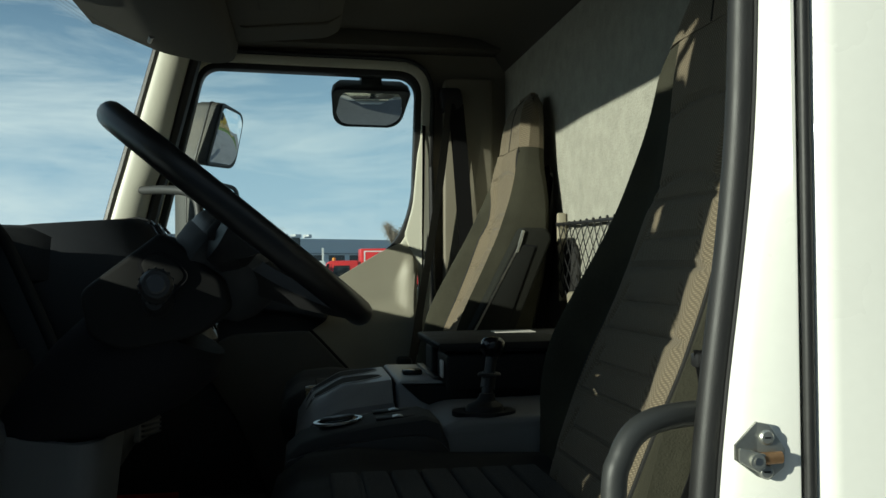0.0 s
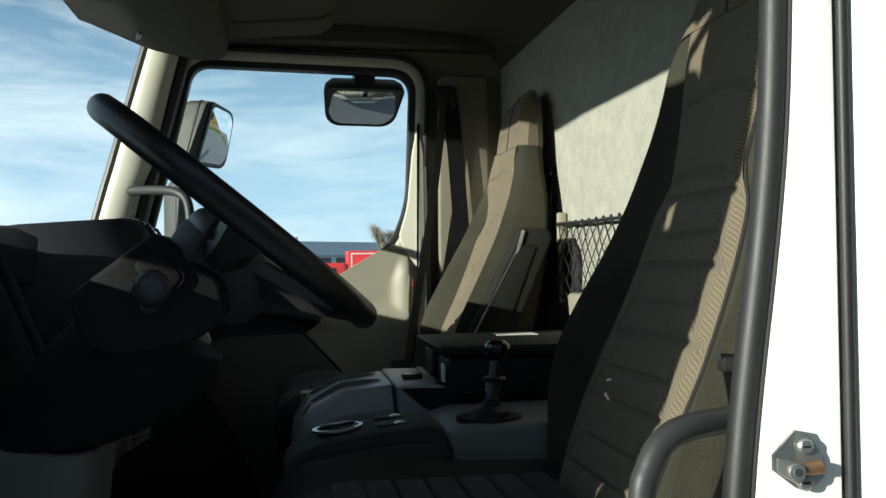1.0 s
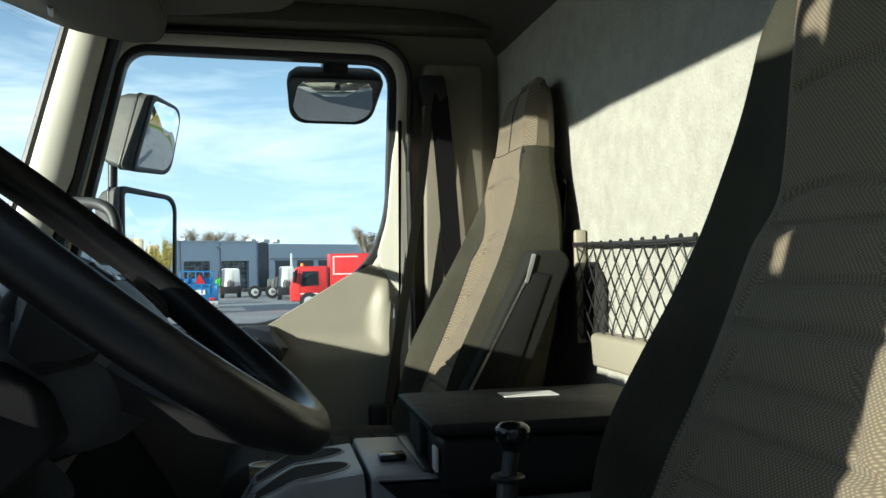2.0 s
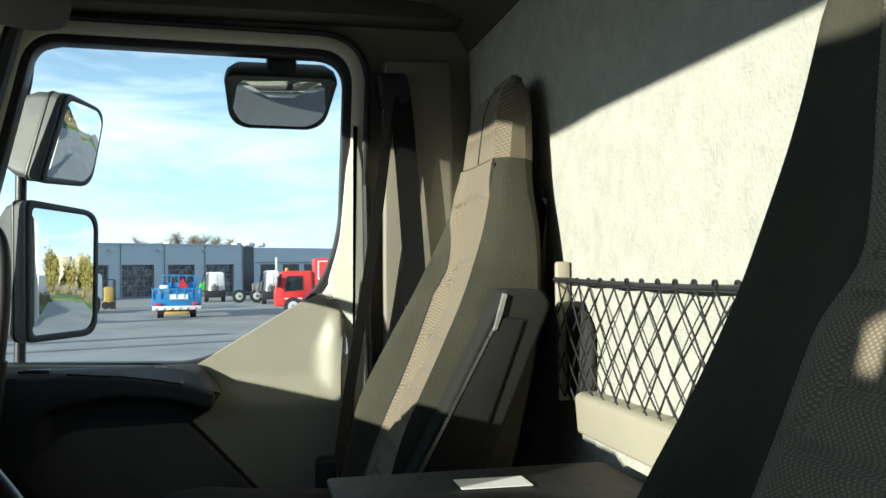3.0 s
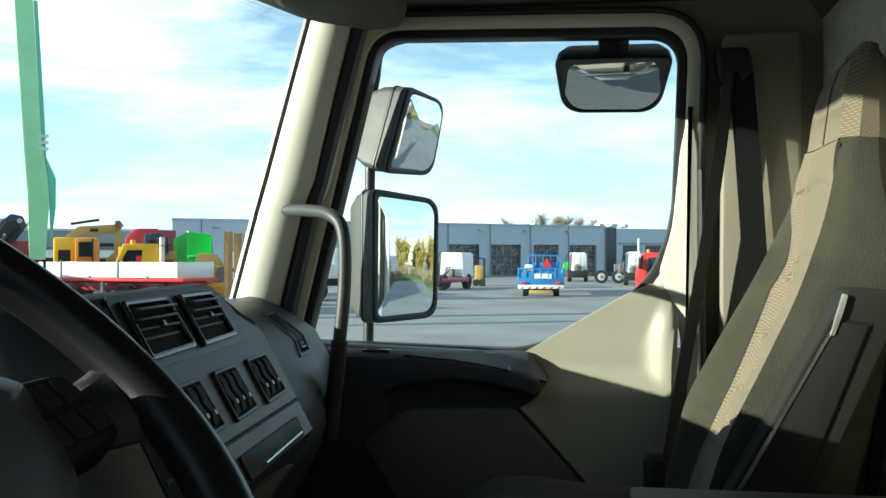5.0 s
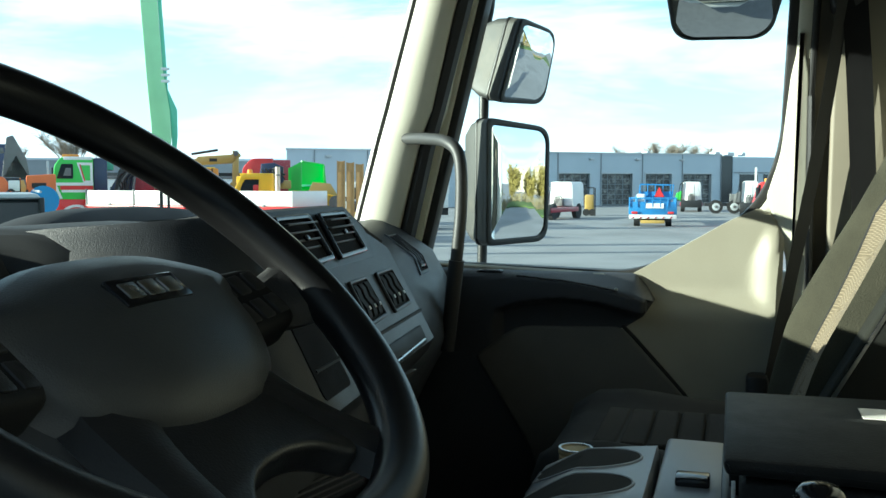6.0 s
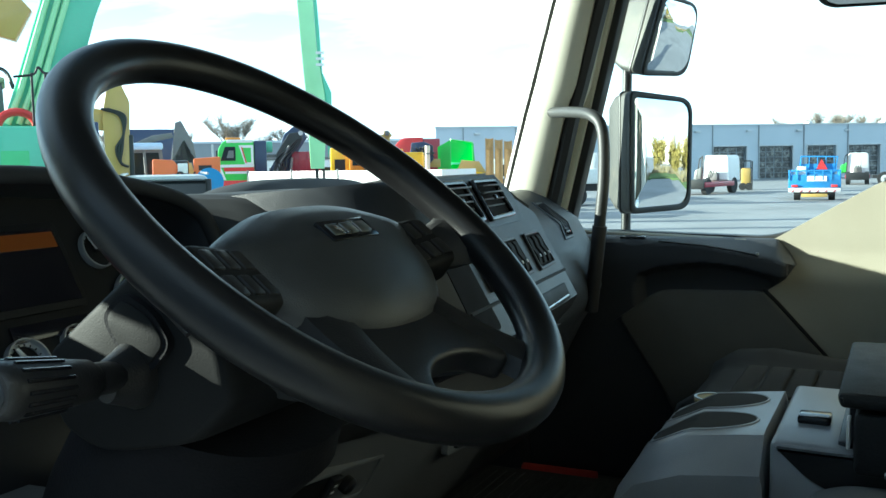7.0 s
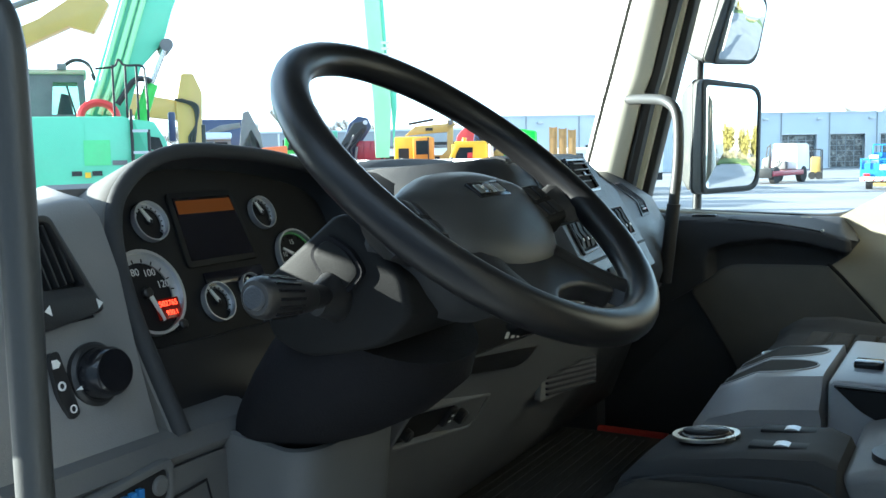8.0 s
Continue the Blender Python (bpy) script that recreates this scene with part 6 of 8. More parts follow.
# ---- outside mirrors ----
def mirror(name, left, right, z0, z1, back, label, lean=0.0, bulge=0.012, slant=0.0):
    """A mirror whose glass runs from left to right (plan points) between two heights."""
    l, r = Vector((*left, 0)), Vector((*right, 0))
    w = (r - l).length
    xd = (r - l).normalized()
    nd = Vector((xd.y, -xd.x, 0))
    nd.z = lean
    m = frame_of(((l.x + r.x) / 2, (l.y + r.y) / 2, (z0 + z1) / 2), xd, nd)
    if m.col[1].z < 0:
        m = m @ pose(0, 0, 0, 0, 0, 180)
    h = (z1 - z0) / 2
    ww = w / 2
    top = thing(name, m.translation, label, "mirror", group="passenger side mirrors")
    o = rounded([(-ww - 0.012 - slant, -h - 0.006), (ww + 0.004, -h), (ww + 0.010, h - 0.012), (-ww - 0.012 + slant, h + 0.006)], [0.02, 0.045, 0.045, 0.02], 6)
    def sc(k, hh, dx=0.0):
        return [(a * k + dx, b * k, hh) for a, b in o]
    part("housing", loft([sc(0.55, -back, -0.02), sc(0.80, -back * 0.92, -0.014), sc(0.94, -back * 0.6, -0.006), sc(0.99, -0.02), sc(1.0, 0.004), sc(0.99, 0.009)], m=m), WORN, top, "dark grey weathered housing")
    rows = []
    def sc2(pts, k):
        return [(a * k, b * k) for a, b in pts]
    gi = rounded([(-ww + 0.002 - slant, -h + 0.006), (ww - 0.006, -h + 0.012), (ww, h - 0.020), (-ww + 0.002 + slant, h - 0.008)], [0.015, 0.035, 0.035, 0.015], 6)
    rings = []
    for k in (0.02, 0.2, 0.4, 0.6, 0.8, 0.95, 1.0):
        rings.append([(a * k, b * k, 0.0105 + bulge * (1.4 - (a * a + b * b) * k * k / (h * h))) for a, b in gi])
    part("mirror_glass", loft(rings, m=m), MIRROR, top, "slightly domed mirror glass")
    part("housing_rim", frame_prism(sc2(o, 1.0), sc2(gi, 0.975), 'z', 0.004, 0.0165, 0.003, m=m), BLACK, top, "black rim round the glass")
    part("housing_joint", loft([sc(0.995, -0.032), sc(1.008, -0.030), sc(1.008, -0.025), sc(0.995, -0.023)], m=m), BLACK, top)
    return top, m


low_m, m = mirror("side_mirror", (-0.418, 3.135), (-0.308, 3.285), 2.052, 2.352, 0.085, "tall black main mirror outside the passenger window", bulge=0.004)
up_m, m = mirror("side_mirror", (-0.366, 3.139), (-0.304, 3.276), 2.398, 2.592, 0.10, "smaller black wide-angle mirror above the main mirror", lean=-0.20, bulge=0.012, slant=0.018)
arm = part("mirror_arm", tube(smooth_path([(-0.27, 3.13, 2.712), (-0.34, 3.17, 2.714), (-0.392, 3.195, 2.708), (-0.420, 3.2, 2.685), (-0.430, 3.205, 2.63), (-0.440, 3.21, 2.56), (-0.446, 3.21, 2.30), (-0.448, 3.21, 2.02), (-0.45, 3.20, 1.97), (-0.45, 3.12, 1.93)], 6), 0.0125, 12), BLACK, low_m, "black tubular mirror arm")
part("arm_foot", box(-0.40, -0.26, 3.09, 3.13, 2.70, 2.725, 0.006), BLACK, arm)
kerb = thing("kerb_mirror", (0.13, 3.12, 2.6), "black kerb mirror above the passenger window, facing down", "mirror", group="passenger side mirrors")
KM = frame_of((0.130, 3.150, 2.588), (1, 0, -0.03), (0, -1, -1.38))
if KM.col[1].z < 0:
    KM = KM @ pose(0, 0, 0, 0, 0, 180)
o = rounded([(-0.114, -0.060), (0.104, -0.060), (0.128, 0.072), (-0.128, 0.072)], [0.042, 0.042, 0.022, 0.022], 8)
o = [(a, b * 1.16 - 0.018 * (1 - (a / 0.128) ** 2) * (1 if b < 0 else -0.3)) for a, b in o]
def ksc(k, h):
    return [(a * k, b * k, h) for a, b in o]
part("housing", loft([ksc(0.6, -0.05), ksc(0.85, -0.045), ksc(0.97, -0.02), ksc(1.0, 0.002), ksc(0.985, 0.008)], m=KM), WORN, kerb)
part("mirror_glass", loft([[(a * k * 0.955, b * k * 0.945, 0.0035 + 0.010 * (1.1 - (a * a + b * b) * k * k / 0.0200)) for a, b in o] for k in (0.02, 0.2, 0.4, 0.6, 0.8, 0.95, 1.0)], m=KM), DIMMIRROR, kerb, "domed mirror glass, dimmed in colour")
part("housing_rim", frame_prism([(a, b) for a, b in o], [(a * 0.93, b * 0.915) for a, b in o], 'z', 0.002, 0.0125, 0.003, m=KM), BLACK, kerb, "black rim round the glass")
part("bracket", box(0.098, 0.165, 3.085, 3.16, 2.635, 2.70, 0.008), BLACK, kerb)


# ---- the yard outside ----
ASPHALT = mat("worn grey yard paving", (0.25, 0.255, 0.265), 0.85, var=0.25, scale=0.35, fine=14, bump=0.3, dirt=(0.11, 0.115, 0.12), dirt_amount=0.55)
GRASS = mat("rough grass", (0.07, 0.12, 0.03), 0.9, var=0.35, scale=1.2, fine=40, bump=0.6, dirt=(0.14, 0.12, 0.05), dirt_amount=0.5)
CLAD = mat("blue grey cladding", (0.46, 0.52, 0.58), 0.5, var=0.05, scale=0.8, fine=20, bump=0.05, dirt=(0.38, 0.43, 0.48), dirt_amount=0.35)
CLADDARK = mat("dark slate cladding", (0.22, 0.245, 0.27), 0.5, var=0.08, scale=0.8, fine=20, bump=0.05)
DOORPANE = mat("dark workshop glazing", (0.035, 0.037, 0.04), 0.25, var=0.6, scale=5.5, fine=14, bump=0.0, dirt=(0.50, 0.50, 0.47), dirt_amount=0.9)
CARGLASS = mat("dark vehicle glass", (0.02, 0.025, 0.028), 0.08, var=0.1, bump=0.0)
TYRE = mat("tyre rubber", (0.025, 0.025, 0.026), 0.8, var=0.2, scale=10, bump=0.3)
STEEL = mat("grey machine steel", (0.16, 0.16, 0.16), 0.55, metal=0.3, var=0.25, scale=3, fine=60, bump=0.15)
WOOD = mat("raw crate timber", (0.42, 0.25, 0.10), 0.75, var=0.22, scale=3.5, fine=50, bump=0.25)
WHITEPANEL = mat("white lorry panel", (0.78, 0.78, 0.76), 0.4, var=0.04, scale=1.5, fine=40, bump=0.03, dirt=(0.5, 0.48, 0.44), dirt_amount=0.2)


def paint(name, col, dirt=0.25):
    return mat(name, col, 0.38, var=0.08, scale=1.6, fine=40, bump=0.04, dirt=tuple(c * 0.5 + 0.05 for c in col), dirt_amount=dirt, coat=0.2)


MINT = paint("mint green machine paint", (0.16, 0.57, 0.36))
MINTPALE = paint("pale mint machine paint", (0.42, 0.80, 0.42))
GREENP = paint("bright green paint", (0.09, 0.55, 0.08))
YELLOW = paint("yellow machine paint", (0.82, 0.50, 0.02))
OCHRE = paint("ochre machine paint", (0.48, 0.32, 0.09))
ORANGE = paint("orange machine paint", (0.78, 0.30, 0.03))
ORANGERED = paint("red-orange machine paint", (0.72, 0.15, 0.03))
RED = paint("red vehicle paint", (0.62, 0.03, 0.03))
MAROON = paint("dark red vehicle paint", (0.32, 0.03, 0.05))
BLUE = paint("blue vehicle paint", (0.04, 0.21, 0.48), 0.45)
NAVY = paint("navy crane paint", (0.02, 0.035, 0.09))
DRUMBLUE = paint("blue drum plastic", (0.04, 0.26, 0.55))
SILVERP = paint("silver vehicle paint", (0.5, 0.52, 0.54))
LEAF = mat("autumn foliage", (0.26, 0.21, 0.055), 0.85, var=0.45, scale=1.1, fine=12, bump=0.0)
BARK = mat("grey bare bark", (0.21, 0.18, 0.145), 0.9, var=0.2, scale=4, fine=30, bump=0.3)
TANK = mat("beige tank", (0.45, 0.38, 0.28), 0.6, var=0.08, scale=0.6, fine=10, bump=0.0)

tagged(put("ground", box(-1500, 1500, -1500, 1500, -0.3, 0.0), ASPHALT), "grey paved truck yard, worn and dry", "ground", kind="structure")


def site(x, y, turn=None):
    """A pose on the ground; by default local x runs square to the line from the cab."""
    if turn is None:
        turn = math.degrees(math.atan2(y - 1, x)) - 90
    return pose(x, y, 0, 0, 0, turn)


def far_thing(name, m, label, category, group=""):
    ob = new(name)
    ob.matrix_basis = Matrix.Translation(m.translation)
    return tagged(ob, label, category, group)


def road_wheel(parent, m, x, y, r=0.5, w=0.3, rim=True):
    """A wheel that faces the cab: axle along local y."""
    t = part("wheel", tube([(x, y, r), (x, y + w, r)], r, 24, m=m), TYRE, parent, "black tyre")
    if rim:
        part("rim", disc(r * 0.56, 0.03, 20, 0.01, m=m @ pose(x, y - 0.005, r, 90, 0, 0)), SILVERP, t)
        part("hub", disc(r * 0.22, 0.07, 12, 0.02, m=m @ pose(x, y - 0.01, r, 90, 0, 0)), STEEL, t)
    return t


# the long workshop hall
HM = Matrix(((0.777, -0.629, 0, -13.6), (0.629, 0.777, 0, 96.1), (0, 0, 1, 0), (0, 0, 0, 1)))
hall = thing("workshop_hall", (-13.6, 96.1, 0), "long blue-grey clad workshop hall with glazed roller doors", "building")
DOORS = [(-3.4, 0.1), (1.5, 5.1), (6.7, 9.9), (11.3, 14.9)]
edges = [-30.5] + [v for d in DOORS for v in d] + [16.2]
wall = bmesh.new()
for a, b in zip(edges[::2], edges[1::2]):
    prism([(a, 0), (b, 0), (b, 24), (a + (5.6 if a < -30 else 0), 24)], 'z', 0, 3.2, bm=wall, m=HM)
prism([(-30.5, 0), (16.2, 0), (16.2, 24), (-24.9, 24)], 'z', 3.2, 5.2, bm=wall, m=HM)
part("wall", wall, CLAD, hall, "blue-grey cladding wall", angle=0)
part("parapet", prism([(-30.6, -0.12), (16.3, -0.12), (16.3, 24), (-24.9, 24)], 'z', 5.2, 5.32, m=HM), SILVERP, hall, "thin metal roof edge")
part("corner_glazing", box(16.2, 17.7, 0.1, 20, 0, 5.15, m=HM), CARGLASS, hall, "dark glazed corner")
part("office_wall", box(17.7, 40, 0, 20, 0, 5.05, m=HM), CLAD, hall)
part("office_band", box(17.8, 40, -0.06, 0.0, 3.3, 3.45, m=HM), CLADDARK, hall)
for k in range(6):
    w = part("office_window", box(18.6 + 3.2 * k, 21.0 + 3.2 * k, -0.05, 0.02, 1.1, 3.2, m=HM), CARGLASS, hall)
    part("window_frame", box(18.5 + 3.2 * k, 21.1 + 3.2 * k, -0.09, -0.02, 3.2, 3.28, m=HM), SILVERP, w)
for a, b in DOORS:
    d = part("roller_door", box(a, b, 0.35, 0.45, 0, 3.2, m=HM), CLADDARK, hall, "glazed sectional workshop door")
    part("door_reveal", frame_prism([(a - 0.1, 0), (b + 0.1, 0), (b + 0.1, 3.3), (a - 0.1, 3.3)], [(a, 0), (b, 0), (b, 3.2), (a, 3.2)], 'y', -0.06, 0.36, m=HM), SILVERP, d)
    n = 4
    for i in range(n):
        for j in range(6):
            w = (b - a) / n
            part("pane", box(a + w * i + 0.05, a + w * (i + 1) - 0.05, 0.32, 0.36, 0.12 + 0.51 * j, 0.58 + 0.51 * j, m=HM), DOORPANE, d)
for k in range(8):
    part("wall_lamp", box(-27 + 5.4 * k, -26.5 + 5.4 * k, -0.35, 0.0, 4.55, 4.75, 0.04, m=HM), SILVERP, hall, "small wall lamp")
for k in range(10):
    part("downpipe", tube([(-28 + 4.9 * k, -0.06, 0.1), (-28 + 4.9 * k, -0.06, 5.2)], 0.05, 8, m=HM), CLADDARK, hall)
for x, w in ((16.9, 0.7), (18.6, 0.9), (20.5, 0.5), (8.2, 0.4)):
    part("roof_vent", box(x, x + w, 2, 3, 5.2, 5.62, 0.05, m=HM), SILVERP, hall)
part("low_window", box(-22.5, -17.5, -0.05, 0.02, 1.6, 2.6, m=HM), CARGLASS, hall)
wing = thing("grey_shed", (-46, 78, 0), "low dark grey shed beside the hall", "building")
WMX = pose(-40.2, 83.0, 0, 0, 0, 30)
part("wall", box(-27, 0, 0, 14, 0, 4.3, m=WMX), CLADDARK, wing)
part("roof_edge", box(-27.1, 0.1, -0.1, 14, 4.3, 4.5, m=WMX), CLAD, wing)
for k in range(2):
    part("window", box(-8 - 9 * k, -3 - 9 * k, -0.05, 0.02, 1.2, 3.2, m=WMX), CARGLASS, wing)

# trees
def bare_tree(x, y, h, spread, seed, leaf=0.0):
    rng = random.Random(seed)
    top = thing("tree", (x, y, 0), "leafless tree with fine spreading twigs" if not leaf else "autumn tree with thin yellow-green foliage", "tree", group="trees behind the yard")
    limbs = bmesh.new()
    twigs = bmesh.new()
    base = Vector((x, y, 0))
    fork = base + Vector((0, 0, h * (0.14 if leaf else 0.32)))
    trunk = part("trunk", tube([base, base + Vector((0.05 * spread, 0, h * 0.18)), fork], [h * 0.03, h * 0.024, h * 0.018], 8), BARK, top)
    tips = []
    for i in range(9):
        a = 2 * math.pi * i / 9 + rng.uniform(-0.3, 0.3)
        r = spread * rng.uniform(0.35, 1.0)
        e = fork + Vector((r * math.cos(a), r * math.sin(a), h * rng.uniform(0.2 if leaf else 0.3, 0.8 if leaf else 0.62)))
        mid = fork.lerp(e, 0.5) + Vector((0, 0, h * 0.06))
        tube([fork, mid, e], [h * 0.012, h * 0.008, h * 0.004], 5, bm=limbs)
        tips += [(mid, e)]
    for mid, e in tips:
        for k in range(13 if leaf else 120):
            s = mid.lerp(e, rng.uniform(0.1, 1.0))
            d = Vector((rng.uniform(-1, 1), rng.uniform(-1, 1), rng.uniform(-0.1, 1))) * spread * 0.34
            tube([s, s + d * 0.5 + Vector((0, 0, 0.05 * h)), s + d], [h * 0.0026, h * 0.0020, h * 0.0008], 3, bm=twigs)
    part("limbs", limbs, BARK, top)
    part("crown", twigs, BARK, top, angle=0)
    if leaf:
        verts, faces = [], []
        for k in range(int(2600 * leaf)):
            mid, e = tips[k % len(tips)]
            c = mid.lerp(e, rng.uniform(-0.2, 1.15)) + Vector((rng.gauss(0, 1), rng.gauss(0, 1), rng.gauss(0, 1))) * spread * 0.22
            u = Vector((rng.uniform(-1, 1), rng.uniform(-1, 1), rng.uniform(-1, 1))).normalized() * rng.uniform(0.09, 0.2)
            v = u.orthogonal().normalized() * rng.uniform(0.08, 0.2)
            n = len(verts)
            verts += [c - u, c + v, c + u, c - v]
            faces.append((n, n + 1, n + 2, n + 3))
        me = bpy.data.meshes.new("leaves")
        me.from_pydata([tuple(v) for v in verts], [], faces)
        me.materials.append(LEAF)
        ob = new("leaves", me)
        ob.parent = top
        ob.matrix_parent_inverse = top.matrix_basis.inverted()
    return top


for i, (x, y, h, s) in enumerate(((-13.5, 142, 7.6, 3.0), (-9.6, 143, 8.6, 4.2), (-6.0, 143, 8.0, 4.0), (6.2, 60, 4.9, 1.6), (-73.5, 95, 8.2, 4.5), (-79, 90, 6.8, 3.6), (-68, 100, 6.6, 3.4), (-84, 86, 6.4, 3.8), (-36, 92, 5.9, 2.4))):
    bare_tree(x, y, h, s, 11 + i)
# what the mirrors see behind the truck
tagged(put("grass_bank", box(34, 60, -14, 60, 0.0, 0.16, 0.05), GRASS), "strip of rough grass behind the truck", "grass", kind="stuff")
for i, (x, y, h, s) in enumerate(((47, 6, 5.2, 2.2), (52, 10.5, 4.4, 2.0), (56, 15, 5.6, 2.4), (49, 1.0, 4.8, 2.0), (60, 20, 6.2, 2.6), (58, -4, 5.4, 2.4), (45, 14, 3.4, 1.6), (66, 26, 6.0, 2.8))):
    bare_tree(x, y, h * 0.72, s * 0.85, 40 + i, 1.4)
for x, y, r, h in ((95, 13.5, 3.6, 5.5), (104, 24, 4.0, 4.8)):
    t = thing("storage_tank", (x, y, 0), "beige round storage tank beyond the trees", "tank", group="storage tanks")
    part("shell", disc(r, h, 36, 0.1, m=pose(x, y, 0)), TANK, t)
    part("roof", disc(r * 1.01, 0.35, 36, 0.1, m=pose(x, y, h)), TANK, t)
fence = thing("fence", (40, 12, 0), "thin dark wire fence along the grass", "fence")
for k in range(16):
    part("post", tube([(40, -8 + 3 * k, 0.1), (40, -8 + 3 * k, 1.3)], 0.035, 6), STEEL, fence)
for z in (0.5, 0.85, 1.2):
    part("wire", tube([(40, -8, z), (40, 38, z)], 0.012, 4), STEEL, fence)
tagged(put("wall_outer", prism([(0.335, 2.0), (0.64, 1.0), (0.64, 2.88), (0.335, 2.88)], 'y', 3.118, 3.145, 0.008), WHITE_PAINT), "white outer skin behind the passenger door", "wall", kind="structure")

# tall dry reeds along the fence behind the truck
rng = random.Random(77)
verts, faces = [], []
for k in range(5200):
    cx, cy = rng.uniform(41.5, 46), rng.uniform(-10, 40)
    hh, w = rng.uniform(0.3, 1.05), rng.uniform(0.02, 0.05)
    a = rng.uniform(0, 3.14)
    dx, dy = w * math.cos(a), w * math.sin(a)
    lx, ly = rng.gauss(0, 0.15), rng.gauss(0, 0.15)
    n = len(verts)
    verts += [(cx - dx, cy - dy, 0.1), (cx + dx, cy + dy, 0.1), (cx + lx + dx, cy + ly + dy, hh), (cx + lx - dx, cy + ly - dy, hh)]
    faces.append((n, n + 1, n + 2, n + 3))
me = bpy.data.meshes.new("reeds")
me.from_pydata(verts, [], faces)
me.materials.append(mat("dry reed stems", (0.24, 0.20, 0.11), 0.9, var=0.3, scale=1.5, bump=0.0))
tagged(new("reeds", me), "tall dry yellow reeds along a wire fence", "reeds", kind="stuff")
# plain wall added out of view to cut sky light on the driver's side
tagged(put("wall_sky_block", box(-12.0, 26.0, -9.4, -9.0, 0, 9.0, 0.02), CLADDARK), "plain dark grey wall added out of view to cut sky light", "wall", kind="structure")

# plain underbody that carries the cab
tagged(put("wall_underbody", box(-0.88, 0.60, 1.02, 3.02, 0.0, 1.12, 0.03), BLACK), "plain dark underbody below the cab", "wall", kind="structure")

# ---- machines and vehicles, from the driver's side round to the hall ----
# mint green material handler
GM = site(-11.1, 10.3)
ex = far_thing("green_excavator", GM, "large mint green material handler with a raised boom", "excavator")
part("track", box(-3.6, 1.0, 0.2, 0.8, 0.0, 0.95, 0.25, 4, m=GM), TYRE, ex, "black crawler track")
part("track", box(-3.6, 1.0, 2.2, 2.8, 0.0, 0.95, 0.25, 4, m=GM), TYRE, ex, "black crawler track")
part("turntable", box(-2.2, 0.2, 0.7, 2.3, 0.9, 1.55, 0.1, m=GM), STEEL, ex)
body = part("engine_house", prism(rounded([(-3.6, 1.60), (0.45, 1.60), (0.45, 2.74), (0.38, 2.80), (-3.2, 2.80), (-3.6, 2.6)], 0.05), 'y', 0.0, 2.6, 0.03, m=GM), MINT, ex, "mint green engine house")
part("skirt", box(-3.65, 0.98, -0.05, 0.1, 1.52, 1.76, 0.03, m=GM), MINT, body)
for x in (-2.2, -1.05, -0.2):
    part("panel_seam", box(x, x + 0.012, -0.006, 0.01, 1.80, 2.70, m=GM), MINT, body)
part("patch", box(-0.22, 0.15, -0.010, 0.01, 2.08, 2.45, m=GM), paint("repainted green patch", (0.15, 0.62, 0.25)), body, "brighter green square")
part("notice", box(0.17, 0.42, -0.012, 0.01, 1.72, 1.92, m=GM), WHITEPANEL, body, "small white notice")
part("number_mark", box(0.17, 0.38, -0.012, 0.01, 2.08, 2.15, m=GM), STEEL, body)
for x in (-0.40, -0.12):
    part("lock", box(x, x + 0.14, -0.02, 0.01, 1.93, 2.00, m=GM), BLACK, body)
part("lamp_box", box(-0.22, -0.14, -0.02, 0.01, 1.90, 1.98, m=GM), YELLOW, body)
nose = part("front_house", prism(rounded([(0.47, 1.60), (0.98, 1.60), (0.98, 2.40), (0.80, 2.72), (0.47, 2.76)], 0.04), 'y', 0.1, 2.4, 0.03, m=GM), MINT, ex)
part("side_glass", prism([(0.72, 2.30), (0.93, 2.28), (0.86, 2.48), (0.72, 2.50)], 'y', 0.08, 0.12, m=GM), CARGLASS, nose)
part("side_glass", prism([(0.74, 1.85), (0.95, 1.85), (0.95, 2.05), (0.74, 2.18)], 'y', 0.08, 0.12, m=GM), CARGLASS, nose)
cabx = part("operator_cab", frame_prism([(-1.30, 2.80), (-0.14, 2.80), (-0.16, 3.52), (-1.25, 3.52)], [(-0.66, 2.88), (-0.24, 2.88), (-0.26, 3.38), (-0.62, 3.38)], 'y', 1.2, 1.3, m=GM), STEEL, ex, "grey operator's cab")
part("cab_glass", box(-0.70, -0.20, 1.34, 1.37, 2.84, 3.42, m=GM), pane_mat("green tinted cab glass", 0.10, (0.55, 0.75, 0.66)), cabx)
part("cab_rear", frame_prism([(-1.3, 2.82), (-0.14, 2.82), (-0.16, 3.5), (-1.25, 3.5)], [(-1.2, 2.92), (-0.22, 2.92), (-0.24, 3.40), (-1.16, 3.40)], 'y', 2.3, 2.4, m=GM), TANK, cabx)
part("cab_roof", box(-1.35, -0.12, 1.15, 2.5, 3.50, 3.58, 0.03, m=GM), TANK, cabx, "beige cab roof")
part("cab_seat", prism(rounded([(-0.62, 2.82), (-0.34, 2.82), (-0.38, 3.2), (-0.52, 3.24)], 0.03), 'y', 1.6, 2.0, 0.03, m=GM), BLACK, cabx)
part("wiper", tube([(-0.30, 1.18, 2.85), (-0.42, 1.18, 3.32)], 0.015, 6, m=GM), BLACK, cabx)
for x in (-1.15, -0.55):
    part("roof_lamp", box(x, x + 0.14, 1.1, 1.2, 3.56, 3.66, 0.02, m=GM), STEEL, cabx)
part("roof_hose", tube(smooth_path([(-0.5, 1.3, 3.6), (-0.3, 1.2, 3.72), (-0.1, 1.1, 3.66), (0.0, 1.0, 3.4)]), 0.03, 6, m=GM), BLACK, cabx)
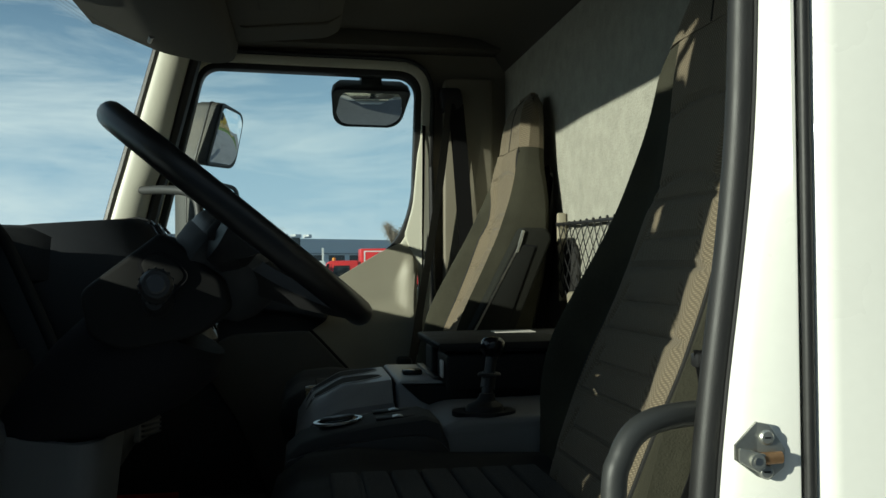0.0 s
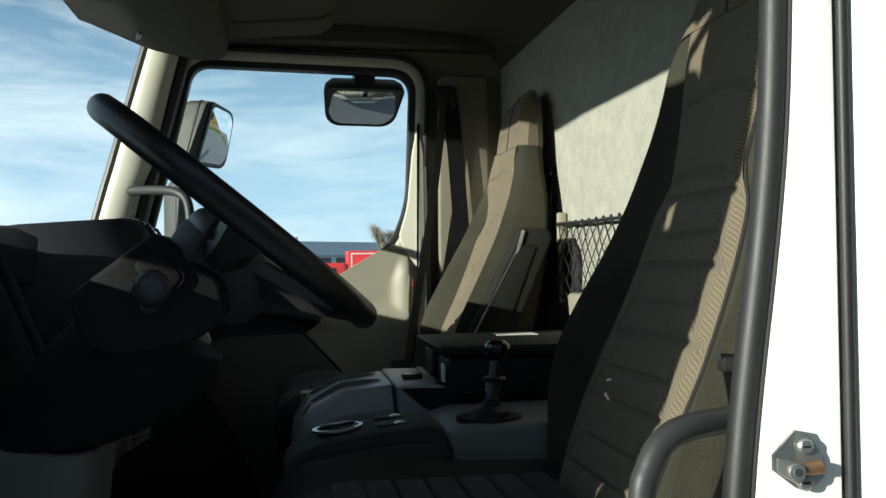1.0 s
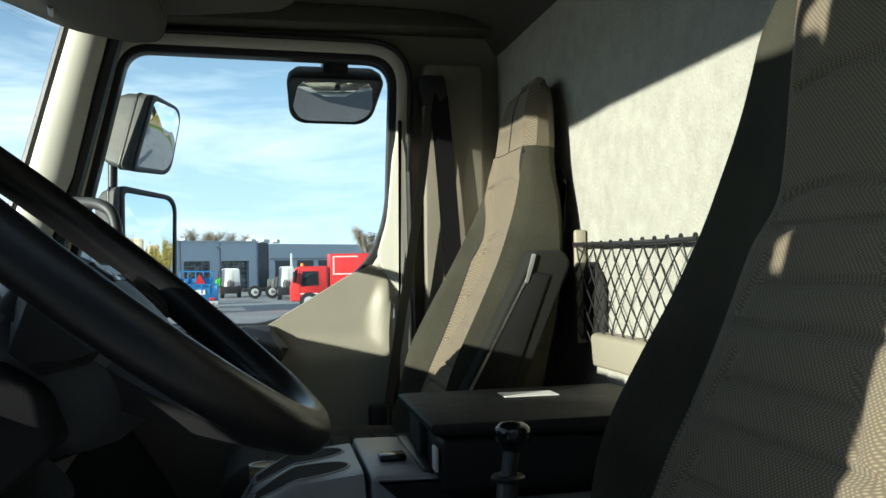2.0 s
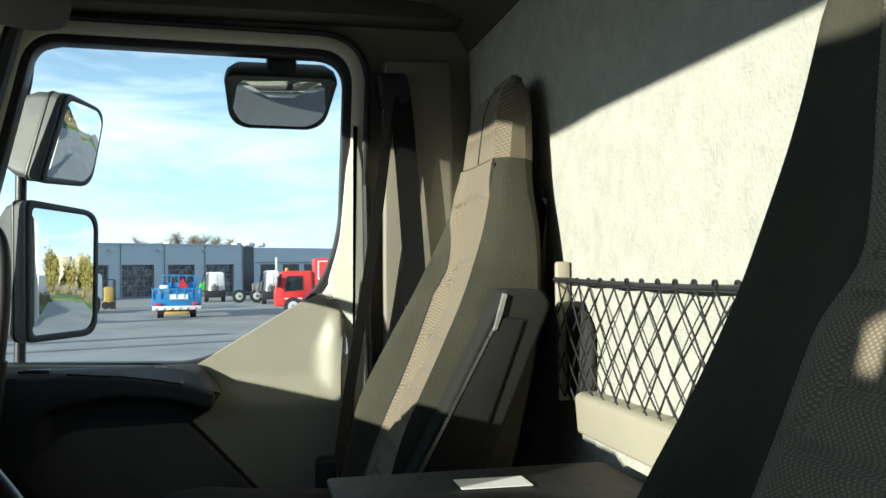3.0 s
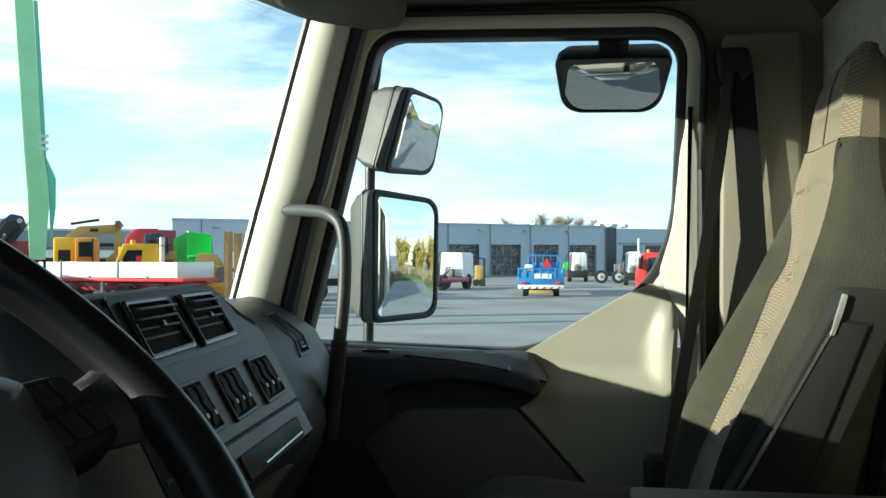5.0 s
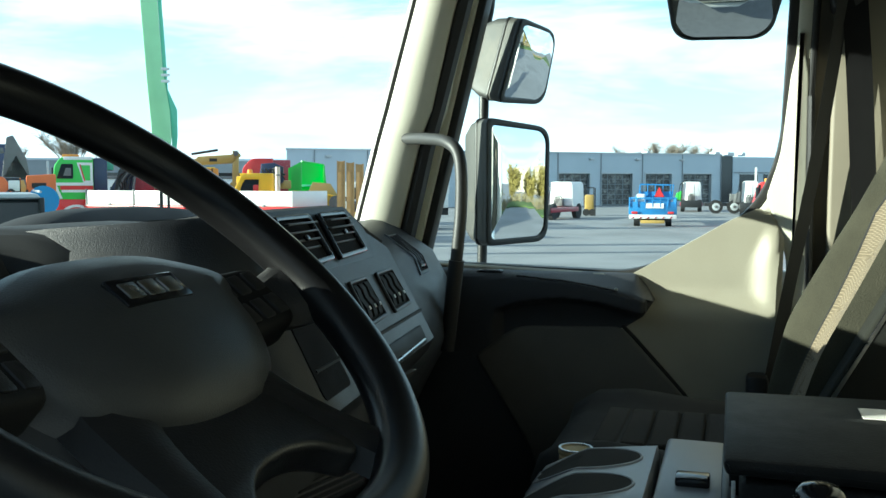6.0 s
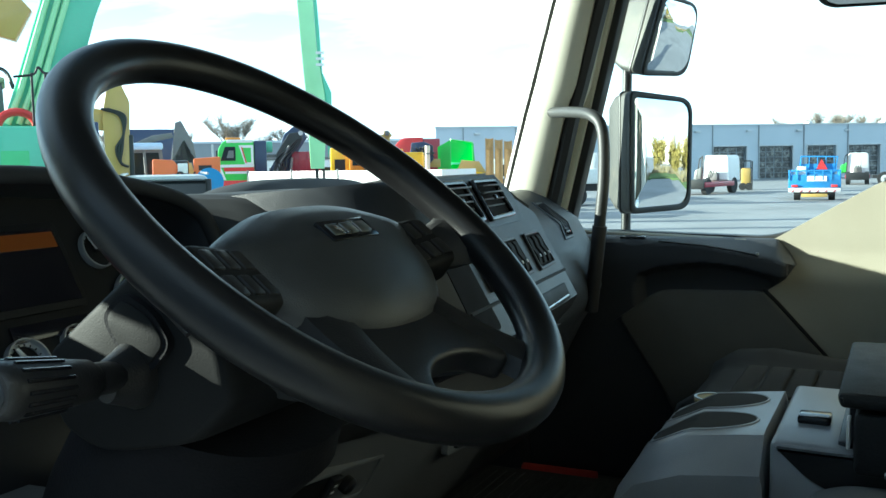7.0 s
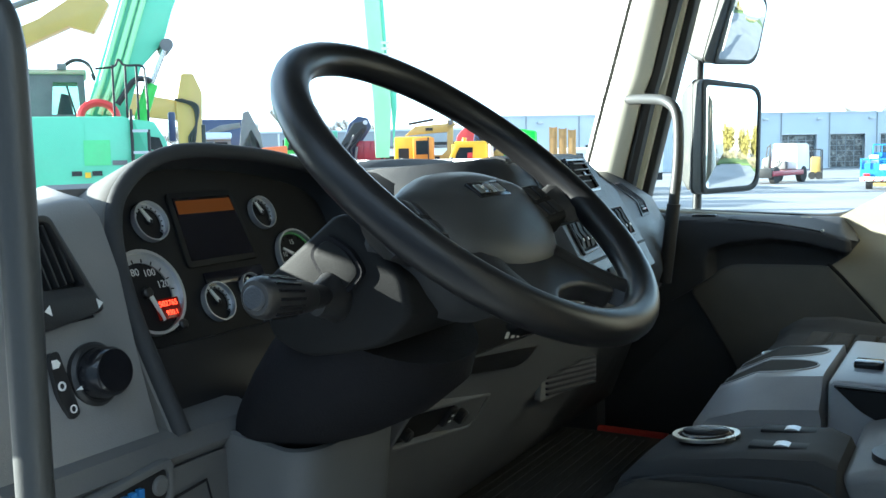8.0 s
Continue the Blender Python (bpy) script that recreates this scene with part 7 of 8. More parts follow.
part("boom", prism([(-0.22, 2.75), (-0.04, 3.25), (0.35, 4.45), (1.15, 6.9), (2.15, 6.9), (1.18, 4.45), (1.04, 3.98), (0.68, 3.58), (0.42, 2.75)], 'y', 0.7, 1.25, 0.03, m=GM), MINT, ex, "mint green box boom")
for dx in (0.05, 0.20, 0.32):
    part("boom_pipe", tube([(-0.16 + dx, 0.66, 2.85), (0.02 + dx, 0.66, 3.28), (0.40 + dx, 0.66, 4.48), (1.2 + dx, 0.66, 6.9)], 0.045, 8, m=GM), MINTPALE, ex)
part("boom_pin", tube([(1.07, 0.55, 3.92), (1.07, 1.4, 3.92)], 0.10, 16, m=GM), STEEL, ex)
cyl = part("lift_ram", tube([(0.62, 0.6, 2.75), (0.82, 0.6, 3.32)], 0.10, 14, m=GM), GREENP, ex, "bright green hydraulic ram")
part("ram_rod", tube([(0.82, 0.6, 3.32), (1.06, 0.6, 3.90)], 0.04, 12, m=GM), CHROME, cyl)
part("hose", tube(smooth_path([(0.30, 0.5, 3.0), (0.55, 0.5, 3.35), (0.75, 0.5, 3.38), (0.8, 0.5, 3.33)]), 0.045, 8, m=GM), BLACK, ex)
arc = part("slew_guard", tube([(0.02 + 0.26 * math.cos(a), 0.4, 2.80 + 0.22 * math.sin(a)) for a in [math.pi * k / 10 for k in range(11)]], 0.06, 8, m=GM), RED, ex, "red curved guard")
for x in (0.24, 0.42, 0.58, 0.72):
    part("rail_post", tube([(x, 0.15, 2.72), (x, 0.15, 3.56 if x < 0.7 else 3.10)], 0.018, 6, m=GM), BLACK, ex)
part("rail", tube(smooth_path([(0.0, 0.15, 3.50), (0.26, 0.15, 3.54), (0.33, 0.15, 3.64), (0.42, 0.15, 3.56), (0.66, 0.15, 3.55), (0.70, 0.15, 3.40), (0.72, 0.15, 2.9)]), 0.018, 6, m=GM), BLACK, ex, "black hand rail")
lad = part("ladder", tube([(0.46, -0.06, 1.7), (0.46, -0.06, 2.9)], 0.025, 6, m=GM), BLACK, ex, "black boarding ladder")
part("ladder_rail", tube([(0.70, -0.06, 1.7), (0.70, -0.06, 2.6)], 0.025, 6, m=GM), BLACK, lad)
for k in range(3):
    part("rung", box(0.46, 0.70, -0.08, 0.0, 1.92 + 0.32 * k, 1.96 + 0.32 * k, m=GM), SILVERP, lad)
part("mirror_box", box(1.00, 1.10, 0.0, 0.12, 2.42, 2.86, 0.02, m=GM), NAVY, ex)

# ochre excavator behind
OM = site(-15.15, 16.25)
oc = far_thing("ochre_excavator", OM, "ochre yellow excavator with folded arm and hoses", "excavator")
part("stick", prism(rounded([(-0.10, 4.02), (0.16, 4.02), (0.34, 3.60), (0.28, 2.2), (0.26, 1.2), (-0.25, 1.2), (-0.20, 2.3), (-0.24, 3.30)], 0.06), 'y', 0.0, 0.5, 0.03, m=OM), OCHRE, oc, "ochre dipper stick")
part("boom", prism([(-2.6, 3.0), (-1.2, 3.62), (-0.1, 3.42), (-0.1, 2.98), (-1.2, 3.12), (-2.6, 2.4)], 'y', 0.1, 0.6, 0.03, m=OM), OCHRE, oc)
for k in range(3):
    part("hose", tube(smooth_path([(-0.25 + 0.06 * k, -0.06, 3.45), (0.12 + 0.05 * k, -0.08, 3.3), (0.18, -0.08, 2.9), (0.02 + 0.06 * k, -0.08, 2.6), (0.10, -0.06, 2.3), (0.26, -0.05, 2.2)]), 0.03, 6, m=OM), BLACK, oc)
part("edge_bar", box(0.28, 0.38, 0.0, 0.4, 1.2, 2.9, 0.02, m=OM), BLACK, oc)
part("upper_boom", prism([(-5.2, 4.2), (-3.0, 5.2), (-1.9, 5.95), (-1.55, 5.55), (-1.9, 4.9), (-2.4, 5.05), (-5.2, 3.7)], 'y', 0.3, 0.8, 0.03, m=OM), OCHRE, oc)
part("boom_sign", box(-3.9, -3.5, 0.27, 0.31, 4.48, 4.78, m=OM @ pose(0, 0, 0)), DRUMBLUE, oc, "plain blue sticker")
part("boom_ram", tube([(-5.2, 0.2, 4.75), (-2.9, 0.2, 5.65)], 0.07, 10, m=OM), STEEL, oc)
part("house", box(-4.6, -1.6, 0.3, 2.6, 1.2, 2.9, 0.1, m=OM), OCHRE, oc)
part("track", box(-4.8, -0.6, 0.2, 0.8, 0, 0.9, 0.25, 4, m=OM), TYRE, oc, "black crawler track")
part("track", box(-4.8, -0.6, 2.0, 2.6, 0, 0.9, 0.25, 4, m=OM), TYRE, oc, "black crawler track")

# silver-roofed four-wheel drive
VMX = site(-11.85, 14.1)
car = far_thing("off_road_car", VMX, "dark off-road car with a silver roof and roof bars", "car")
part("body", box(-0.92, 0.92, 0, 4.4, 0.45, 1.35, 0.12, 3, m=VMX), BLACK, car)
part("cabin", loft([[(-0.88, 0.5, 1.33), (0.88, 0.5, 1.33), (0.88, 4.2, 1.33), (-0.88, 4.2, 1.33)], [(-0.76, 0.75, 1.93), (0.76, 0.75, 1.93), (0.76, 4.0, 1.93), (-0.76, 4.0, 1.93)]], m=VMX), CARGLASS, car, "dark tinted cabin glass")
part("roof", prism(rounded([(-0.80, 1.92), (0.80, 1.92), (0.72, 2.02), (-0.72, 2.02)], 0.04), 'y', 0.65, 4.1, 0.03, m=VMX), SILVERP, car, "silver roof")
for s in (-0.78, 0.78):
    part("roof_bar", tube([(s, 0.7, 2.05), (s, 4.0, 2.05)], 0.025, 8, m=VMX), SILVERP, car)
for s in (-0.86, 0.74):
    part("pillar", box(s, s + 0.10, 0.55, 0.68, 1.33, 1.95, 0.02, m=VMX), BLACK, car)
for s in (-0.75, 0.75):
    for yy in (0.7, 3.6):
        part("wheel", tube([(s - 0.12, yy, 0.38), (s + 0.12, yy, 0.38)], 0.38, 20, m=VMX), TYRE, car, "black tyre")
part("light_box", box(-0.25, 0.05, 0.45, 0.55, 1.42, 1.78, 0.03, m=VMX), TAN, car)

# blue drum on a trestle
DM = site(-18.7, 23.6)
dr = far_thing("blue_drum", DM, "round blue plastic drum on a steel stand", "drum")
part("drum_body", tube([(0.0, -0.25, 1.72), (0.0, 0.75, 1.72)], 0.42, 24, m=DM), DRUMBLUE, dr)
part("stand", box(-0.35, 0.35, 0.0, 0.6, 0, 1.34, 0.02, m=DM), STEEL, dr)

# lorry with a green, white and red cab and a black folding crane
LMX = site(-25.4, 34.0)
lo = far_thing("crane_lorry", LMX, "lorry with a green, white and red cab and black folded crane", "lorry")
cabm = part("cab", prism(rounded([(-1.13, 1.05), (0.43, 1.05), (0.43, 3.30), (-0.80, 3.30), (-1.05, 2.95), (-1.13, 2.2)], [0.05, 0.05, 0.08, 0.2, 0.1, 0.05], 4), 'y', 0.0, 2.4, 0.05, m=LMX), GREENP, lo, "green cab")
part("roof_lamps", box(-0.75, -0.1, 0.2, 2.2, 3.30, 3.40, 0.03, m=LMX), ORANGE, cabm)
part("roof_cap", box(-0.72, 0.40, -0.015, 2.3, 3.16, 3.30, 0.03, m=LMX), WHITEPANEL, cabm)
part("side_window", prism(rounded([(-0.98, 2.40), (-0.34, 2.40), (-0.34, 3.00), (-0.78, 3.00)], 0.05), 'y', -0.03, 0.02, m=LMX), CARGLASS, cabm)
# grey patch laid on the glass to draw a reflection
part("painted_sheen", prism([(-0.72, 2.52), (-0.42, 2.52), (-0.42, 2.84), (-0.62, 2.84)], 'y', -0.036, -0.02, m=LMX), STEEL, cabm)
part("white_panel", frame_prism([(-0.20, 3.06), (0.41, 3.06), (0.41, 2.20), (0.06, 2.20)], [(-0.06, 2.95), (0.31, 2.95), (0.31, 2.32), (0.12, 2.32)], 'y', -0.02, 0.02, m=LMX), WHITEPANEL, cabm, "white painted chevron")
part("red_line", prism([(-0.10, 2.98), (-0.05, 2.98), (0.12, 2.30), (0.07, 2.30)], 'y', -0.03, 0.0, m=LMX), RED, cabm)
part("stripe", box(-1.10, 0.42, -0.02, 0.02, 2.12, 2.24, m=LMX), WHITEPANEL, cabm)
part("stripe", box(-0.85, 0.42, -0.02, 0.02, 1.95, 2.11, m=LMX), RED, cabm)
part("stripe", box(-0.80, 0.42, -0.02, 0.02, 1.84, 1.94, m=LMX), WHITEPANEL, cabm)
part("stripe", prism([(-1.12, 2.2), (-1.0, 2.2), (-0.76, 1.58), (-0.86, 1.58)], 'y', -0.025, 0.02, m=LMX), WHITEPANEL, cabm)
part("mirror", box(-1.16, -1.08, -0.25, -0.12, 2.35, 2.85, 0.02, m=LMX), BLACK, cabm)
part("bumper", prism(rounded([(-1.2, 0.45), (0.45, 0.45), (0.45, 1.56), (-1.12, 1.56)], 0.06), 'y', -0.04, 2.4, 0.05, m=LMX), RED, lo, "red lower cab and wheel arch")
part("arch_trim", ring(0.72, 0.62, 0.03, 28, m=LMX @ pose(-0.25, -0.05, 0.62, 90, 0, 0)), WHITEPANEL, lo)
road_wheel(lo, LMX, -0.25, -0.12, 0.52)
part("rear_wall", box(0.45, 0.98, 0.1, 2.3, 1.0, 3.25, 0.04, m=LMX), NAVY, lo, "dark rear cab wall and stack")
part("teal_locker", box(0.7, 1.25, 0.5, 2.2, 2.75, 3.22, 0.05, m=LMX), MINT, lo)
crane = part("crane", prism(rounded([(1.0, 0.9), (2.0, 0.9), (2.1, 1.9), (2.3, 2.7), (2.75, 3.35), (2.6, 3.75), (2.15, 3.85), (1.75, 3.5), (1.45, 2.6), (1.0, 1.8)], 0.08, 3), 'y', 0.3, 0.9, 0.04, m=LMX), NAVY, lo, "black folding crane")
part("crane_arm", prism(rounded([(1.1, 1.2), (1.45, 1.2), (1.75, 2.5), (2.55, 3.3), (2.4, 3.6), (1.95, 3.55), (1.4, 2.7)], 0.06, 3), 'y', -0.1, 0.28, 0.03, m=LMX), BLACK, crane)
part("crane_ram", tube([(1.15, -0.15, 1.1), (1.55, -0.15, 2.3), (1.95, -0.15, 3.0)], 0.07, 10, m=LMX), STEEL, crane)
part("crane_ram", tube([(1.85, -0.15, 1.0), (2.05, -0.15, 2.5)], 0.06, 10, m=LMX), STEEL, crane)
for k in range(4):
    part("cable_bundle", tube(smooth_path([(1.2 + 0.12 * k, -0.18, 1.2), (1.5 + 0.1 * k, -0.22, 1.9 + 0.1 * k), (1.35 + 0.15 * k, -0.2, 2.4), (1.9 + 0.12 * k, -0.18, 2.9), (2.3 + 0.06 * k, -0.18, 3.3)]), 0.035, 6, m=LMX), BLACK, crane)
part("hook_block", box(1.55, 1.75, -0.25, -0.1, 1.2, 1.55, 0.03, m=LMX), SILVERP, crane)
part("arm_sheave", tube([(2.45, -0.15, 3.55), (2.45, 0.0, 3.55)], 0.10, 14, m=LMX), SILVERP, crane)
part("chassis", box(0.4, 9.5, 0.3, 2.1, 0.75, 1.05, 0.02, m=LMX), MAROON, lo)
crate = part("red_crate", box(2.05, 3.3, 0.1, 1.6, 1.85, 2.75, 0.04, m=LMX), MAROON, lo, "dark red load box")
for k in range(3):
    part("crate_rib", box(2.35 + 0.32 * k, 2.40 + 0.32 * k, 0.06, 0.1, 1.88, 2.72, m=LMX), MAROON, crate)
for x in (5.5, 6.8):
    road_wheel(lo, LMX, x, -0.05, 0.5)

# light green jib of a tower machine
JM = site(-16.2, 25.7)
jib = far_thing("green_jib", JM, "pale green crane jib hanging upright", "crane")
part("jib_beam", prism([(-0.62, 9.5), (-0.12, 9.5), (0.10, 5.6), (0.28, 4.4), (0.32, 3.6), (0.22, 2.05), (-0.20, 2.05), (-0.26, 3.9), (-0.36, 5.2)], 'y', 0, 0.5, 0.02, m=JM), MINTPALE, jib, "pale green tapered beam")
part("jib_web", prism([(-0.11, 9.5), (0.0, 9.5), (0.20, 6.0), (0.24, 5.0), (0.50, 4.4), (0.50, 3.6), (0.36, 2.3), (0.325, 3.6), (0.285, 4.4), (0.105, 5.6)], 'y', 0.05, 0.45, 0.02, m=JM), MINT, jib, "darker green edge plate")
for k in range(3):
    part("warning_stripe", box(0.05, 0.30, -0.01, 0.01, 5.2 + 0.18 * k, 5.28 + 0.18 * k, m=JM @ pose(0, 0, 0)), WHITEPANEL, jib)
part("jib_tail", box(-0.06, 0.04, 0.2, 0.3, 0.0, 2.1, m=JM), BLACK, jib, "dark support stay")
part("jib_foot", box(0.16, 0.24, 0.2, 0.3, 0.0, 2.1, m=JM), BLACK, jib)

# farm and loading machines left of the lorry
m = site(-22.0, 26.6)
t = far_thing("telehandler", m, "orange telehandlers parked nose to tail", "telehandler", "parked machines")
part("body", prism(rounded([(-1.25, 0.8), (-0.2, 0.8), (-0.2, 1.9), (-0.55, 2.42), (-1.25, 2.46)], 0.08), 'y', 0, 1.8, 0.04, m=m), ORANGERED, t)
part("cab", box(-0.75, -0.05, 0.2, 1.4, 1.7, 2.40, 0.06, m=m), CARGLASS, t)
hood = part("hood", prism(rounded([(0.1, 0.8), (1.02, 0.8), (1.02, 2.52), (0.12, 2.46)], 0.06), 'y', 0, 1.8, 0.04, m=m), ORANGERED, t)
part("grille", box(0.28, 0.72, -0.03, 0.01, 2.05, 2.22, m=m), BLACK, hood)
part("hood_line", box(0.12, 1.0, -0.02, 0.01, 1.86, 1.89, m=m), STEEL, hood)
part("pale_panel", box(-0.42, -0.08, -0.12, -0.04, 1.95, 2.30, 0.03, m=m), WHITEPANEL, t)
part("link_arm", tube([(-0.3, -0.1, 1.3), (0.05, -0.12, 1.85), (0.3, -0.1, 1.4)], 0.07, 8, m=m), ORANGERED, t)
part("hose", tube(smooth_path([(-0.7, -0.12, 1.5), (-0.35, -0.16, 2.0), (0.0, -0.14, 1.6), (0.15, -0.12, 2.0)]), 0.04, 6, m=m), BLACK, t)
for sx in (-0.9, 0.7):
    road_wheel(t, m, sx, -0.15, 0.6)
m = site(-26.0, 28.6)
t = far_thing("farm_tractor", m, "dark green tractor with a pale blue cab roof", "tractor", "parked machines")
cb = part("cab", frame_prism([(-0.75, 1.55), (0.85, 1.55), (0.70, 2.85), (-0.65, 2.85)], [(-0.62, 1.66), (0.70, 1.66), (0.58, 2.75), (-0.54, 2.75)], 'y', 0.2, 0.35, m=m), STEEL, t)
part("cab_glass", prism([(-0.64, 1.66), (0.72, 1.66), (0.60, 2.75), (-0.56, 2.75)], 'y', 0.8, 0.84, m=m), CARGLASS, cb)
part("cab_roof", box(-1.1, 0.75, 0.0, 1.7, 2.85, 3.12, 0.08, m=m), paint("pale blue roof paint", (0.45, 0.62, 0.82)), cb, "pale blue roof")
part("door_bar", tube([(0.1, 0.18, 1.6), (0.05, 0.18, 2.8)], 0.05, 8, m=m), STEEL, cb)
part("bonnet", box(0.8, 2.3, 0.2, 1.3, 1.0, 2.0, 0.1, m=m), NAVY, t)
part("spout", prism([(0.35, 1.3), (1.0, 2.32), (1.75, 2.32), (2.05, 1.3)], 'y', -0.6, -0.2, 0.03, m=m), OCHRE, t, "ochre sloping bucket")
part("slat_deck", box(1.4, 2.4, -0.1, 0.1, 1.9, 2.35, 0.02, m=m), STEEL, t)
for sx in (-0.4, 1.8):
    road_wheel(t, m, sx, -0.12, 0.75 if sx < 0 else 0.55)
m = site(-33.0, 38.0)
t = far_thing("timber_loader", m, "grey log loader with a raised grapple arm", "loader", "parked machines")
part("loader_arm", prism([(-2.6, 3.0), (-0.9, 3.75), (0.1, 3.9), (0.15, 3.65), (-0.8, 3.45), (-2.5, 2.7)], 'y', 0, 0.3, 0.03, m=m), STEEL, t)
part("grapple", prism(rounded([(0.0, 2.4), (0.25, 4.4), (0.55, 4.5), (1.1, 3.4), (1.25, 2.4), (0.9, 2.6), (0.65, 3.5), (0.4, 2.6)], 0.06, 3), 'y', 0, 0.4, 0.03, m=m), STEEL, t, "grey steel grapple")
part("loader_body", box(-2.8, 2.6, 0.2, 2.0, 0.9, 2.5, 0.1, m=m), NAVY, t)
part("stake", box(2.0, 2.1, 0.1, 0.2, 2.4, 3.3, m=m), SILVERP, t)
part("stake", box(3.6, 3.7, 0.1, 0.2, 1.0, 3.4, m=m), SILVERP, t)
for sx in (-1.8, 1.6):
    road_wheel(t, m, sx, -0.1, 0.55)
m = site(-51.0, 55.0)
t = far_thing("shipping_container", m, "dark blue shipping container stacked beyond the machines", "container", "stacked containers")
part("container_box", box(-1.6, 2.8, 0, 2.4, 2.6, 5.0, 0.05, m=m), NAVY, t)
part("container_base", box(-1.6, 4.4, 0, 2.4, 0, 2.58, 0.05, m=m), STEEL, t)
m = site(-38.0, 49.0)
t = far_thing("site_cabin", m, "low pale site cabins with a flat roof", "cabin", "site cabins")
part("cabin_box", box(-2.0, 12.0, 0, 2.4, 0, 2.5, 0.05, m=m), WHITEPANEL, t)
part("cabin_roof", box(-2.1, 12.1, -0.1, 2.5, 2.5, 2.66, 0.03, m=m), STEEL, t)
for k in range(4):
    part("cabin_window", box(-0.8 + 3.2 * k, 0.6 + 3.2 * k, -0.03, 0.02, 1.1, 2.0, m=m), CARGLASS, t)

# white drop-side trailer with red frame
TM = site(-15.23, 32.47, -8)
tr = far_thing("drop_side_trailer", TM, "white drop-side trailer with a red frame", "trailer")
for k in range(4):
    part("side_board", box(-2.50 * k - 2.46, -2.50 * k, 0, 0.06, 1.36, 1.92, 0.01, m=TM), WHITEPANEL, tr, "white side board")
    part("stake", box(-2.50 * k - 2.50, -2.50 * k - 2.45, -0.03, 0.08, 1.28, 1.98, m=TM), STEEL, tr)
    part("board_hinge", box(-2.50 * k - 1.30, -2.50 * k - 1.16, -0.03, 0.0, 1.32, 1.42, 0.01, m=TM), STEEL, tr)
part("floor_frame", box(-10.1, 0.3, -0.02, 2.4, 1.22, 1.34, 0.01, m=TM), RED, tr, "red floor frame")
part("under_frame", box(-9.6, 0.0, 0.5, 2.0, 0.86, 1.20, 0.02, m=TM), MAROON, tr)
part("end_board", box(-0.02, 0.04, 0, 2.4, 1.34, 1.92, 0.01, m=TM), WHITEPANEL, tr)
for x in (-0.9, -2.2, -4.9, -8.6):
    road_wheel(tr, TM, x, 0.05, 0.52)
    part("mudguard", tube([(x + 0.62 * math.cos(a), 0.2, 0.52 + 0.62 * math.sin(a)) for a in (0.2, 0.7, 1.2, 1.57, 1.94, 2.44, 2.94)], 0.03, 6, m=TM), BLACK, tr)
part("under_rail", box(-8.0, -5.6, 0.05, 0.10, 0.55, 0.72, 0.01, m=TM), SILVERP, tr)
part("stay", box(-3.3, -3.2, 0.1, 0.2, 0.5, 1.2, m=TM), SILVERP, tr)

# yellow recovery lorry
YM = site(-16.1, 34.9)
yl = far_thing("recovery_lorry", YM, "yellow recovery lorry with a low tail deck", "lorry")
yc = part("cab", frame_prism(rounded([(-2.62, 0.9), (-0.98, 0.9), (-0.98, 2.58), (-2.20, 2.58), (-2.52, 1.85)], [0.05, 0.05, 0.06, 0.10, 0.05], 3), rounded([(-2.28, 1.80), (-1.55, 1.80), (-1.52, 2.36), (-2.06, 2.36), (-2.2, 2.1)], [0.03, 0.03, 0.03, 0.04, 0.02], 3), 'y', 0, 0.25, 0.02, m=YM), YELLOW, yl, "yellow cab with an open side window")
part("far_side", box(-2.5, -0.98, 1.9, 2.2, 0.9, 2.5, 0.04, m=YM), YELLOW, yc)
part("roof", box(-2.25, -0.98, 0.0, 2.2, 2.50, 2.60, 0.03, m=YM), YELLOW, yc)
part("side_window", box(-2.3, -1.5, 0.10, 0.13, 1.78, 2.4, m=YM), CARGLASS, yc)
part("cab_seat", box(-1.75, -1.52, 0.02, 0.09, 1.82, 2.15, 0.03, m=YM), RED, yc)
part("roof_beacon", disc(0.10, 0.16, 12, 0.03, m=YM @ pose(-1.9, 0.8, 2.6)), ORANGE, yc)
part("exhaust_stack", tube([(-0.80, -0.05, 1.2), (-0.80, -0.05, 2.85)], 0.10, 12, m=YM), paint("cream stack paint", (0.62, 0.55, 0.42)), yl, "pale vertical exhaust stack")
part("stack_band", tube([(-0.80, -0.05, 2.5), (-0.80, -0.05, 2.56)], 0.115, 12, m=YM), STEEL, yl)
part("rear_body", prism(rounded([(-0.6, 1.1), (1.7, 1.1), (1.85, 1.35), (1.75, 1.62), (0.9, 1.78), (-0.2, 1.86), (-0.6, 1.74)], 0.06), 'y', 0, 2.2, 0.04, m=YM), paint("dirty yellow paint", (0.62, 0.42, 0.04), 0.6), yl)
part("body_rim", tube([(-0.55, -0.02, 1.80), (-0.2, -0.02, 1.88), (0.9, -0.02, 1.80), (1.72, -0.02, 1.64)], 0.04, 8, m=YM), YELLOW, yl)
part("lifting_plate", prism([(0.35, 1.8), (0.55, 2.25), (1.25, 2.2), (1.55, 1.72)], 'y', 0.2, 0.6, 0.02, m=YM), OCHRE, yl)
for k in range(5):
    part("body_rib", box(-0.3 + 0.42 * k, -0.24 + 0.42 * k, -0.03, 0.01, 1.42, 1.72, 0.01, m=YM), OCHRE, yl)
for k in range(3):
    part("hose", tube(smooth_path([(1.5 + 0.1 * k, -0.1, 1.2), (1.75, -0.2, 1.55 + 0.06 * k), (2.1 + 0.12 * k, -0.1, 1.35), (2.4, -0.1, 1.0 + 0.1 * k)]), 0.025, 6, m=YM), BLACK, yl)
